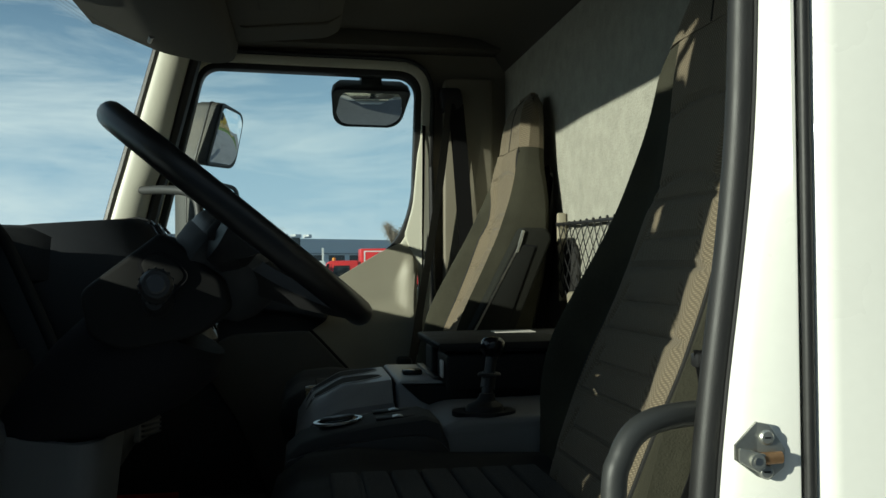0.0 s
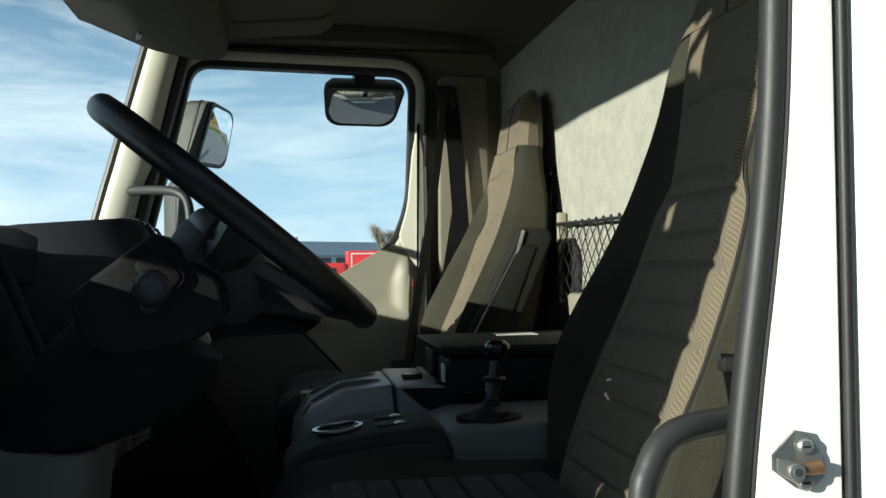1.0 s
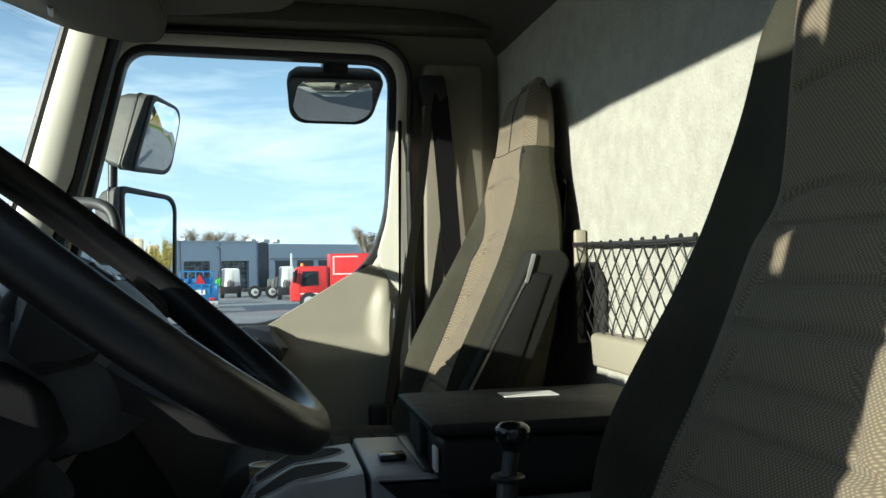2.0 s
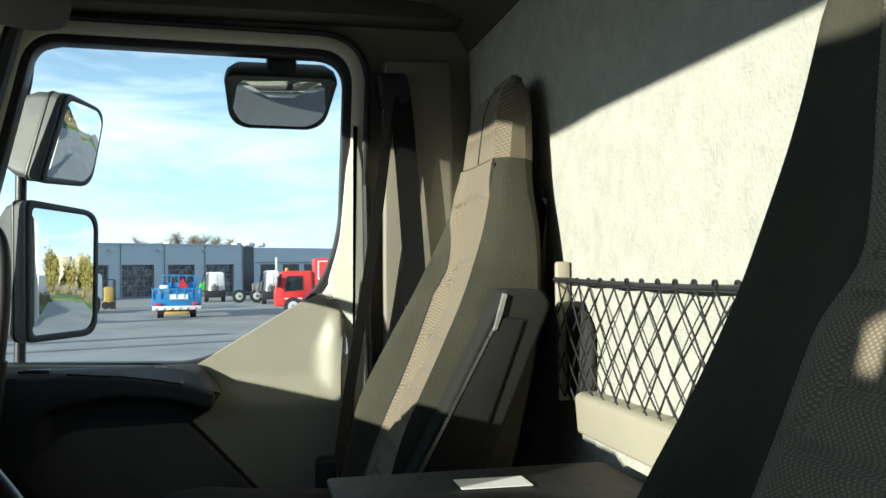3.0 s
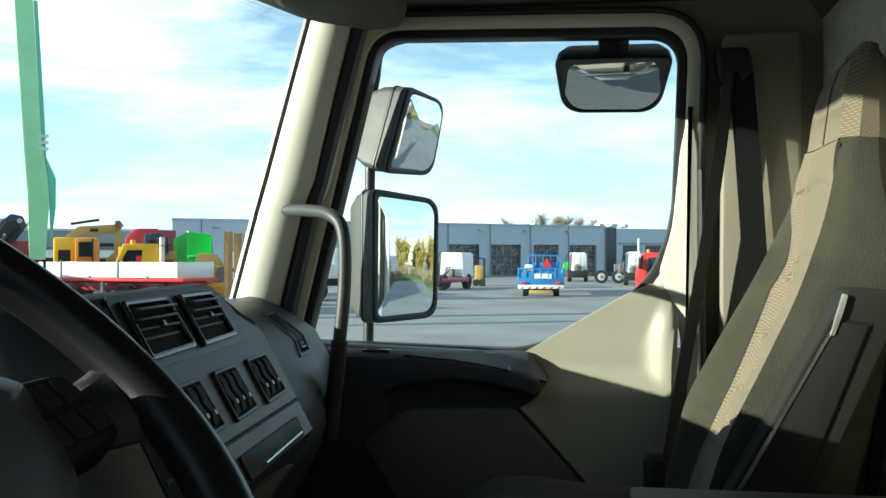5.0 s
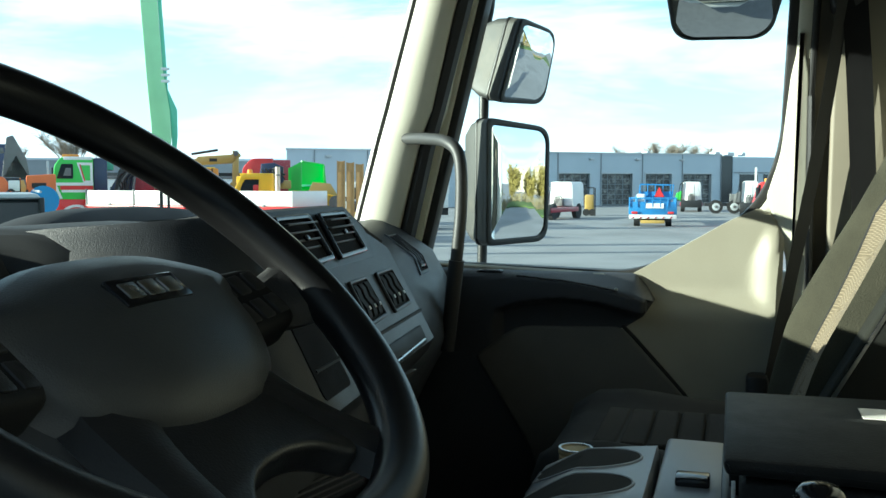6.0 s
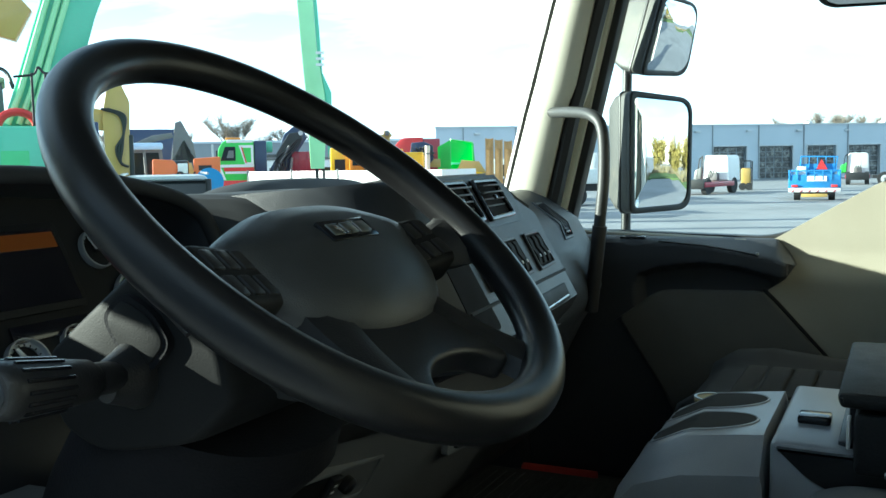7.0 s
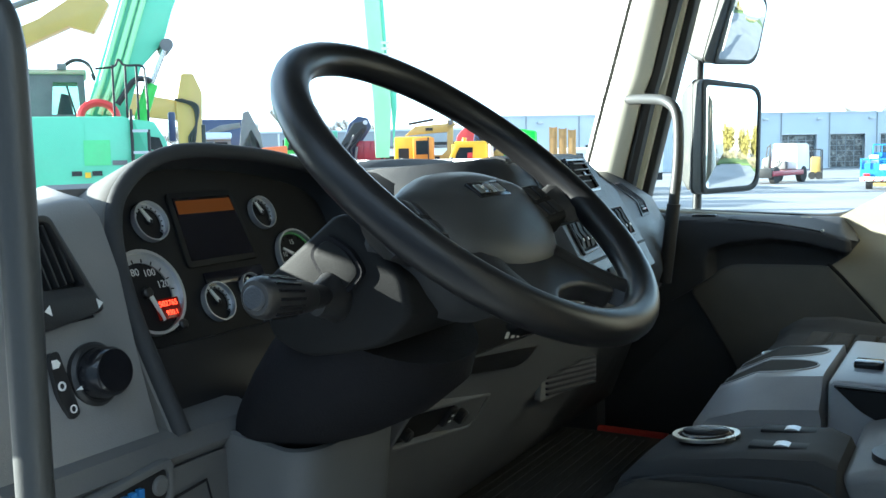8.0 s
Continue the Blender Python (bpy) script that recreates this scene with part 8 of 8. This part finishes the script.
for k in range(6):
    part("hazard_stripe", prism([(-0.4 + 0.32 * k, 1.20), (-0.26 + 0.32 * k, 1.20), (-0.18 + 0.32 * k, 1.36), (-0.32 + 0.32 * k, 1.36)], 'y', -0.02, 0.02, m=YM), NAVY, yl)
part("winch", tube([(1.45, -0.2, 1.45), (1.45, 0.6, 1.45)], 0.28, 16, m=YM), STEEL, yl)
part("tow_gear", prism([(1.7, 1.0), (2.5, 1.1), (2.6, 1.45), (2.35, 1.62), (2.2, 1.3), (1.9, 1.25)], 'y', 0.1, 0.5, 0.03, m=YM), NAVY, yl)
part("tail_deck", box(-0.2, 2.3, -0.9, -0.4, 0.72, 1.10, 0.04, m=YM), ORANGE, yl, "amber low tail deck")
part("tail_bar", box(-0.2, 2.3, -0.96, -0.9, 0.98, 1.06, m=YM), YELLOW, yl)
for x in (-1.9, 0.3, 1.5):
    road_wheel(yl, YM, x, -0.08, 0.48)

# yellow digger and a yellow cabin behind the trailer
CMX = site(-22.1, 40.15)
dg = far_thing("yellow_digger", CMX, "yellow tracked digger with a bent arm", "digger")
part("house", box(-2.4, -0.6, 0, 2.2, 1.1, 2.95, 0.08, m=CMX), YELLOW, dg)
part("cab", box(-1.5, -0.5, -0.3, 0.9, 1.5, 2.9, 0.06, m=CMX), ORANGE, dg)
part("cab_window", box(-1.35, -0.75, -0.34, -0.28, 2.1, 2.75, m=CMX), CARGLASS, dg)
part("boom", prism([(-1.9, 3.0), (-1.4, 3.45), (0.1, 3.55), (0.35, 3.75), (0.55, 3.5), (0.2, 3.15), (-1.3, 3.05)], 'y', 0.3, 0.7, 0.03, m=CMX), OCHRE, dg)
part("stick", prism([(0.15, 3.75), (0.45, 3.65), (0.40, 2.0), (-0.2, 1.75), (-0.25, 1.95), (0.12, 2.3)], 'y', 0.3, 0.7, 0.03, m=CMX), OCHRE, dg)
part("boom_ram", tube([(-1.7, 0.25, 3.55), (-0.5, 0.25, 3.75)], 0.06, 8, m=CMX), BLACK, dg)
part("track", box(-2.6, -0.3, 0.0, 0.5, 0, 0.9, 0.25, 4, m=CMX), TYRE, dg)
part("rail", box(-0.6, 0.5, 0.0, 0.05, 2.0, 2.06, m=CMX), OCHRE, dg)
part("arm_pin", tube([(0.30, 0.25, 3.60), (0.30, 0.75, 3.60)], 0.12, 12, m=CMX), STEEL, dg)
part("decal", box(-0.9, -0.55, 0.285, 0.30, 3.22, 3.36, m=CMX), BLACK, dg, "plain dark decal on the boom")
part("cab_post", box(-0.80, -0.74, -0.35, -0.30, 1.5, 2.9, m=CMX), BLACK, dg)
part("grille", box(-2.2, -1.7, -0.02, 0.01, 1.6, 2.4, m=CMX), BLACK, dg)
for k in range(4):
    part("hand_rail_post", tube([(-0.5 + 0.3 * k, -0.05, 1.3), (-0.5 + 0.3 * k, -0.05, 2.0)], 0.02, 6, m=CMX), OCHRE, dg)

# red body, navy crane, green skip and crates
RM = site(-21.8, 45.9)
rb = far_thing("red_tank_body", RM, "rounded red lorry body with a dark red end", "lorry body")
part("red_front", prism(rounded([(-2.5, 1.2), (-0.9, 1.2), (-0.9, 3.5), (-2.0, 3.5), (-2.45, 3.0)], [0.1, 0, 0, 0.25, 0.2], 5), 'y', 0, 2.2, 0.05, m=RM), RED, rb)
part("red_rear", box(-0.88, 0.0, 0.05, 2.2, 1.2, 3.42, 0.05, m=RM), MAROON, rb)
part("leg", box(-2.2, -1.9, 0.2, 2.0, 0, 1.2, m=RM), STEEL, rb)
part("leg", box(-0.5, -0.2, 0.2, 2.0, 0, 1.2, m=RM), STEEL, rb)
NM = site(-21.2, 42.2)
nv = far_thing("navy_crane", NM, "folded navy blue loader crane on a stand", "crane")
part("column", box(-0.2, 0.25, 0, 0.5, 0.0, 2.6, 0.04, m=NM), NAVY, nv)
part("arm", prism([(-0.45, 2.2), (-0.3, 3.15), (0.3, 3.2), (0.75, 3.0), (0.75, 2.3), (0.4, 2.0), (-0.1, 1.9)], 'y', -0.2, 0.3, 0.05, m=NM), NAVY, nv)
part("ram", tube([(-0.35, -0.25, 2.0), (0.5, -0.25, 3.0)], 0.08, 8, m=NM), BLACK, nv)
part("block", box(0.4, 1.1, 0, 0.5, 1.95, 2.35, 0.04, m=NM), OCHRE, nv)
rng = random.Random(5)
for k in range(7):
    x, z = rng.uniform(-0.4, 0.6), rng.uniform(2.0, 2.9)
    part("link", box(x, x + rng.uniform(0.12, 0.3), -0.42, -0.22, z, z + rng.uniform(0.08, 0.3), 0.03, m=NM), BLACK if k % 3 else STEEL, nv)
for k in range(5):
    x = -0.4 + 0.2 * k
    part("hose", tube(smooth_path([(x, -0.4, 1.9), (x + 0.3, -0.5, 2.5 + 0.1 * k), (x + 0.1, -0.45, 2.9), (x + 0.4, -0.4, 2.4)]), 0.03, 6, m=NM), BLACK, nv)
part("white_box", box(-0.45, -0.2, -0.5, -0.3, 1.75, 1.95, 0.02, m=NM), WHITEPANEL, nv)
KMX = site(-20.2, 44.3)
sk = far_thing("green_skip", KMX, "bright green open steel skip", "skip")
part("side_plate", prism([(-0.85, 1.6), (-0.2, 1.5), (-0.2, 3.3), (-0.85, 2.95)], 'y', 0, 0.06, m=KMX), GREENP, sk)
part("end_plate", prism([(-0.2, 1.5), (1.0, 1.9), (1.0, 2.2), (0.9, 3.15), (-0.2, 3.3)], 'y', 0.9, 0.96, m=KMX), GREENP, sk)
part("rim", tube([(-0.2, 0.0, 3.3), (0.9, 0.9, 3.15), (1.0, 0.9, 2.2)], 0.05, 8, m=KMX), GREENP, sk)
part("floor_plate", prism([(-0.85, 1.6), (1.0, 1.9), (1.0, 1.8), (-0.85, 1.5)], 'y', 0, 0.95, m=KMX), GREENP, sk)
part("far_plate", prism([(0.92, 1.9), (1.0, 1.9), (0.96, 3.1), (0.88, 3.1)], 'y', 0.0, 0.95, 0.01, m=KMX), GREENP, sk)
part("inner_shelf", box(-0.18, 0.92, 0.3, 0.9, 2.05, 2.15, 0.02, m=KMX), MINT, sk)
part("dark_bin", box(0.05, 0.95, -0.1, 0.3, 1.62, 1.86, 0.03, m=KMX), BLACK, sk)
for k in range(3):
    part("rib", box(-0.75 + 0.2 * k, -0.70 + 0.2 * k, -0.04, 0.0, 1.6, 2.95 + 0.1 * k, m=KMX), GREENP, sk)
part("stand", box(-0.7, 0.9, 0.1, 0.9, 0, 1.5, m=KMX), STEEL, sk)
WMY = site(-12.4, 31.24)
cr = far_thing("timber_crate", WMY, "tall upright timber crates standing on the paving", "crate")
for k in range(3):
    x = -0.46 + 0.32 * k
    side = part("crate_board", box(x, x + 0.28, 0.0, 0.8, 0.0, 2.96 - 0.05 * k, 0.01, m=WMY), WOOD, cr, "raw timber boards")
    for s in (0, 0.23):
        part("batten", box(x + s, x + s + 0.05, -0.04, 0.0, 0.0, 2.98 - 0.05 * k, m=WMY), WOOD, side)
    for z in (0.5, 1.5, 2.6):
        part("cross_batten", box(x, x + 0.28, -0.03, 0.0, z, z + 0.08, m=WMY), WOOD, side)
VM2 = site(-18.4, 47.0)
wv = far_thing("white_van", VM2, "white van parked behind the skip", "van")
part("body", box(-0.9, 0.9, 0, 4.5, 0.4, 2.3, 0.15, 3, m=VM2), WHITEPANEL, wv)
part("rear_window", box(-0.6, 0.6, -0.03, 0.02, 1.4, 2.0, 0.02, m=VM2), CARGLASS, wv)
part("blue_stripe", box(-0.4, 0.9, -0.02, 0.02, 1.0, 1.3, m=VM2), DRUMBLUE, wv)
for s in (-0.7, 0.7):
    part("wheel", tube([(s - 0.1, 0.9, 0.35), (s + 0.1, 0.9, 0.35)], 0.35, 18, m=VM2), TYRE, wv, "black tyre")

# white lorry with blue crane near the hall
BM = site(-13.6, 43.9)
bl = far_thing("white_lorry", BM, "white flatbed lorry with blue crane parts", "lorry")
part("bed", box(-2.6, 0.9, 0, 2.3, 1.05, 1.75, 0.05, m=BM), WHITEPANEL, bl)
part("crane", prism([(-1.0, 1.75), (-0.7, 2.9), (0.1, 2.9), (0.5, 2.6), (0.5, 1.75)], 'y', 0.4, 1.0, 0.05, m=BM), BLUE, bl, "blue loader crane")
part("crane_post", box(-1.5, -1.3, 0.4, 0.8, 1.7, 3.0, 0.02, m=BM), BLUE, bl)
part("white_cabinet", box(0.45, 0.95, 0.2, 1.6, 1.7, 2.5, 0.05, m=BM), WHITEPANEL, bl)
part("chassis", box(-2.6, 0.9, 0.3, 2.0, 0.7, 1.05, m=BM), BLACK, bl)
for x in (-0.1, -1.3):
    road_wheel(bl, BM, x, -0.05, 0.5)


def tractor_unit(x, y, label, colour, chassis, w=2.0, h=2.35, accent=None, turn=None):
    m = site(x, y, turn)
    t = far_thing("tractor_unit", m, label, "lorry", "parked lorries")
    c = part("cab", prism(rounded([(-w / 2, 0.75), (w / 2, 0.75), (w / 2 - 0.06, h), (-w / 2 + 0.10, h)], [0.05, 0.05, 0.25, 0.25], 5), 'y', 0.6, 2.4, 0.08, m=m), colour, t)
    part("side_deflector", frame_prism([(-w / 2 - 0.32, 0.8), (-w / 2 + 0.02, 0.8), (-w / 2 + 0.12, h), (-w / 2 - 0.12, h - 0.2)], [(-w / 2 - 0.24, 0.88), (-w / 2 - 0.04, 0.88), (-w / 2 + 0.04, h - 0.14), (-w / 2 - 0.08, h - 0.26)], 'y', 0.5, 0.56, m=m), BLACK, c)
    part("cab_seam", box(w * 0.12, w * 0.13, 0.585, 0.605, 0.85, h - 0.2, m=m), STEEL, c)
    part("coupling_rack", box(-0.3, 0.3, 0.2, 0.55, 0.78, 1.25, 0.03, m=m), STEEL, t)
    for k in range(3):
        part("air_line", tube(smooth_path([(-0.2 + 0.2 * k, 0.5, 1.2), (-0.1 + 0.15 * k, 0.1, 1.4), (0.1 * k, -0.4, 1.0), (0.05 * k, -0.9, 0.9)]), 0.03, 6, m=m), BLACK, t)
    if accent:
        part("side_wing", prism([(-w / 2 - 0.5, 0.8), (-w / 2, 0.8), (-w / 2 + 0.05, h * 0.7), (-w / 2 - 0.4, h * 0.6)], 'y', 0.5, 1.2, 0.04, m=m), accent, t)
    part("chassis", box(-w / 2 - 0.05, w / 2 + 0.05, -2.8, 1.4, 0.45, 0.75, 0.04, m=m), chassis, t)
    part("fifth_wheel", disc(0.5, 0.1, 20, 0.02, m=m @ pose(0, -1.6, 0.78)), BLACK, t)
    for sx in (-w / 2, w / 2 - 0.3):
        for yy in (-2.2, 1.5):
            part("wheel", tube([(sx, yy, 0.48), (sx + 0.3, yy, 0.48)], 0.48, 18, m=m), TYRE, t, "black tyre")
    part("mudguard", box(-w / 2, w / 2, -2.9, -2.75, 0.35, 0.9, 0.02, m=m), BLACK, t)
    return t


tractor_unit(-10.4, 60.1, "white tractor unit with a dark red chassis", WHITEPANEL, MAROON, 1.75, 2.32, STEEL, -14)
tractor_unit(-3.0, 80.0, "white tractor unit with a green wing and red chassis", WHITEPANEL, MAROON, 1.6, 2.35, GREENP)
tractor_unit(1.35, 72.0, "white tractor unit beside the bare chassis", WHITEPANEL, STEEL, 1.3, 2.4, STEEL)
# red lorry standing side-on
RL = pose(2.1, 50.0, 0.0)
rl = far_thing("red_lorry", RL, "red box lorry with an orange roof beacon parked side-on", "lorry", "parked lorries")
rc = part("cab", prism(rounded([(-0.97, 0.50), (-0.99, 1.15), (-0.90, 1.50), (-0.70, 2.20), (-0.50, 2.30), (0.90, 2.30), (0.95, 0.50)], [0.06, 0.08, 0.1, 0.12, 0.1, 0.08, 0.05], 4), 'y', 0.0, 2.3, 0.06, m=RL), RED, rl, "red lorry cab")
part("side_window", prism(rounded([(-0.42, 1.30), (-0.34, 1.98), (0.38, 1.98), (0.40, 1.36)], 0.05), 'y', -0.012, 0.02, 0.005, m=RL), CARGLASS, rc)
part("window_frame", frame_prism([(-0.47, 1.25), (-0.37, 2.04), (0.44, 2.04), (0.46, 1.31)], [(-0.42, 1.30), (-0.34, 1.98), (0.38, 1.98), (0.40, 1.36)], 'y', -0.016, 0.01, m=RL), BLACK, rc)
part("windscreen_edge", prism([(-0.90, 1.50), (-0.73, 2.14), (-0.62, 2.14), (-0.72, 1.50)], 'y', -0.014, 0.01, m=RL), CARGLASS, rc)
part("door_line", box(-0.52, -0.50, -0.008, 0.01, 0.62, 2.10, m=RL), BLACK, rc)
part("stripe", box(-0.50, 0.40, -0.012, 0.01, 0.86, 0.92, m=RL), WHITEPANEL, rc, "white side stripe")
part("mirror", box(-0.86, -0.72, -0.26, -0.06, 1.45, 2.02, 0.03, m=RL), BLACK, rl)
part("beacon", disc(0.09, 0.16, 14, 0.03, m=RL @ pose(-0.35, 0.5, 2.30)), ORANGE, rl, "orange roof beacon")
rb_ = part("box_body", box(1.05, 6.6, 0.0, 2.4, 1.0, 2.92, 0.03, m=RL), RED, rl, "red box body")
for x0, x1, z0, z1 in ((1.20, 2.5, 2.74, 2.80), (1.20, 1.27, 1.9, 2.74), (1.20, 2.5, 1.84, 1.90)):
    part("white_line", box(x0, x1, -0.01, 0.01, z0, z1, m=RL), WHITEPANEL, rb_)
part("chassis", box(-0.9, 6.5, 0.3, 2.0, 0.55, 1.0, 0.02, m=RL), BLACK, rl)
for x in (-0.05, 4.2, 5.3):
    road_wheel(rl, RL, x, -0.02, 0.48)
SM2 = site(0.2, 74.0, 8)
ch = far_thing("bare_chassis", SM2, "bare black lorry chassis with double axles", "chassis")
part("frame_rail", box(-2.0, 2.4, 0, 0.9, 0.55, 0.8, 0.02, m=SM2), BLACK, ch)
for x in (-1.2, 0.1):
    road_wheel(ch, SM2, x, -0.1, 0.5)
part("headboard", frame_prism([(0.9, 0.8), (2.3, 0.8), (2.3, 2.0), (0.9, 2.0)], [(1.0, 0.9), (2.2, 0.9), (2.2, 1.9), (1.0, 1.9)], 'y', 0.2, 0.3, m=SM2), STEEL, ch)
part("post", box(1.55, 1.68, 0.1, 0.2, 0.8, 3.4, m=SM2), WHITEPANEL, ch)
part("box_unit", box(-0.2, 0.35, 0.0, 0.4, 0.85, 1.45, 0.02, m=SM2), STEEL, ch)

# blue recovery flatbed seen from behind
FM = site(-3.72, 50.4)
fb = far_thing("blue_flatbed", FM, "blue recovery flatbed with a striped bumper", "lorry")
part("bed", box(-1.2, 1.2, 0, 6.0, 0.95, 1.12, 0.02, m=FM), BLUE, fb, "blue loading bed")
part("tail", prism([(-1.2, 0.62), (1.2, 0.62), (1.2, 1.0), (1.05, 1.28), (-1.05, 1.28), (-1.2, 1.0)], 'y', -0.1, 0.1, 0.03, m=FM), BLUE, fb)
part("side_rail", box(-1.2, -1.12, 0, 6.0, 1.12, 1.45, 0.01, m=FM), BLUE, fb)
part("side_rail", box(1.12, 1.2, 0, 6.0, 1.12, 1.45, 0.01, m=FM), BLUE, fb)
hb = part("headboard", frame_prism([(-0.85, 1.3), (1.05, 1.3), (1.15, 2.15), (-0.75, 2.2)], [(-0.78, 1.37), (0.98, 1.37), (1.07, 2.08), (-0.68, 2.12)], 'y', 5.5, 5.6, m=FM), BLUE, fb)
part("mesh", box(-0.8, 1.05, 5.55, 5.58, 1.32, 1.75, m=FM), BLUE, hb)
bar = part("bumper", box(-1.18, 1.18, -0.16, -0.08, 0.42, 0.62, 0.01, m=FM), WHITEPANEL, fb, "red and white striped bumper")
for k in range(6):
    part("stripe", prism([(-1.05 + 0.38 * k, 0.43), (-0.97 + 0.38 * k, 0.43), (-0.89 + 0.38 * k, 0.52), (-0.97 + 0.38 * k, 0.52)], 'y', -0.175, -0.155, m=FM), MAROON, bar)
for s in (-1.05, 0.75):
    part("tail_lamp", box(s, s + 0.30, -0.19, -0.12, 0.66, 0.78, 0.02, m=FM), RED, fb, "red tail lamp")
for k in range(7):
    part("board_post", box(-1.16 + 0.38 * k, -1.11 + 0.38 * k, -0.14, -0.09, 1.0, 1.50, 0.01, m=FM), BLUE, fb)
part("top_rail", box(-1.2, 1.2, -0.13, -0.08, 1.42, 1.50, 0.01, m=FM), BLUE, fb)
for k in range(5):
    part("board_bar", box(-0.75 + 0.42 * k, -0.70 + 0.42 * k, 5.48, 5.54, 1.3, 2.12, 0.01, m=FM), BLUE, hb)
part("winch_box", box(-0.9, -0.45, 4.9, 5.4, 1.12, 1.62, 0.04, m=FM), WHITEPANEL, fb)
part("under_guard", box(-0.6, 0.6, -0.12, -0.08, 0.18, 0.34, 0.01, m=FM), OCHRE, fb)
part("number_plate", box(-0.35, 0.55, -0.13, -0.09, 0.95, 1.2, m=FM), WHITEPANEL, fb, "plain white plate")
part("warning_triangle", prism([(0.05, 1.45), (0.62, 1.45), (0.32, 2.0)], 'y', 5.40, 5.48, m=FM), RED, fb, "red triangle")
part("cab", box(-1.0, 1.0, 6.2, 8.0, 0.6, 1.55, 0.1, m=FM), BLUE, fb)
part("axle", box(-0.9, 0.9, 0.2, 0.6, 0.25, 0.55, m=FM), BLACK, fb)
for s in (-0.95, 0.65):
    for yy in (0.9, 6.6):
        part("wheel", tube([(s, yy, 0.42), (s + 0.3, yy, 0.42)], 0.42, 18, m=FM), TYRE, fb, "black tyre")
ORM = site(-9.2, 66.0)
fl = far_thing("forklift", ORM, "small orange forklift by the workshop door", "forklift")
part("body", box(-0.30, 0.34, 0, 1.6, 0.3, 1.45, 0.1, m=ORM), OCHRE, fl)
part("mast", box(0.36, 0.44, 0, 0.8, 0.0, 1.9, m=ORM), BLACK, fl)
for sx in (-0.2, 0.2):
    road_wheel(fl, ORM, sx, -0.05, 0.24, 0.2, False)
part("guard", frame_prism([(-0.3, 1.4), (0.34, 1.4), (0.34, 1.95), (-0.3, 1.95)], [(-0.24, 1.4), (0.28, 1.4), (0.28, 1.88), (-0.24, 1.88)], 'y', 0.1, 1.2, m=ORM), BLACK, fl)
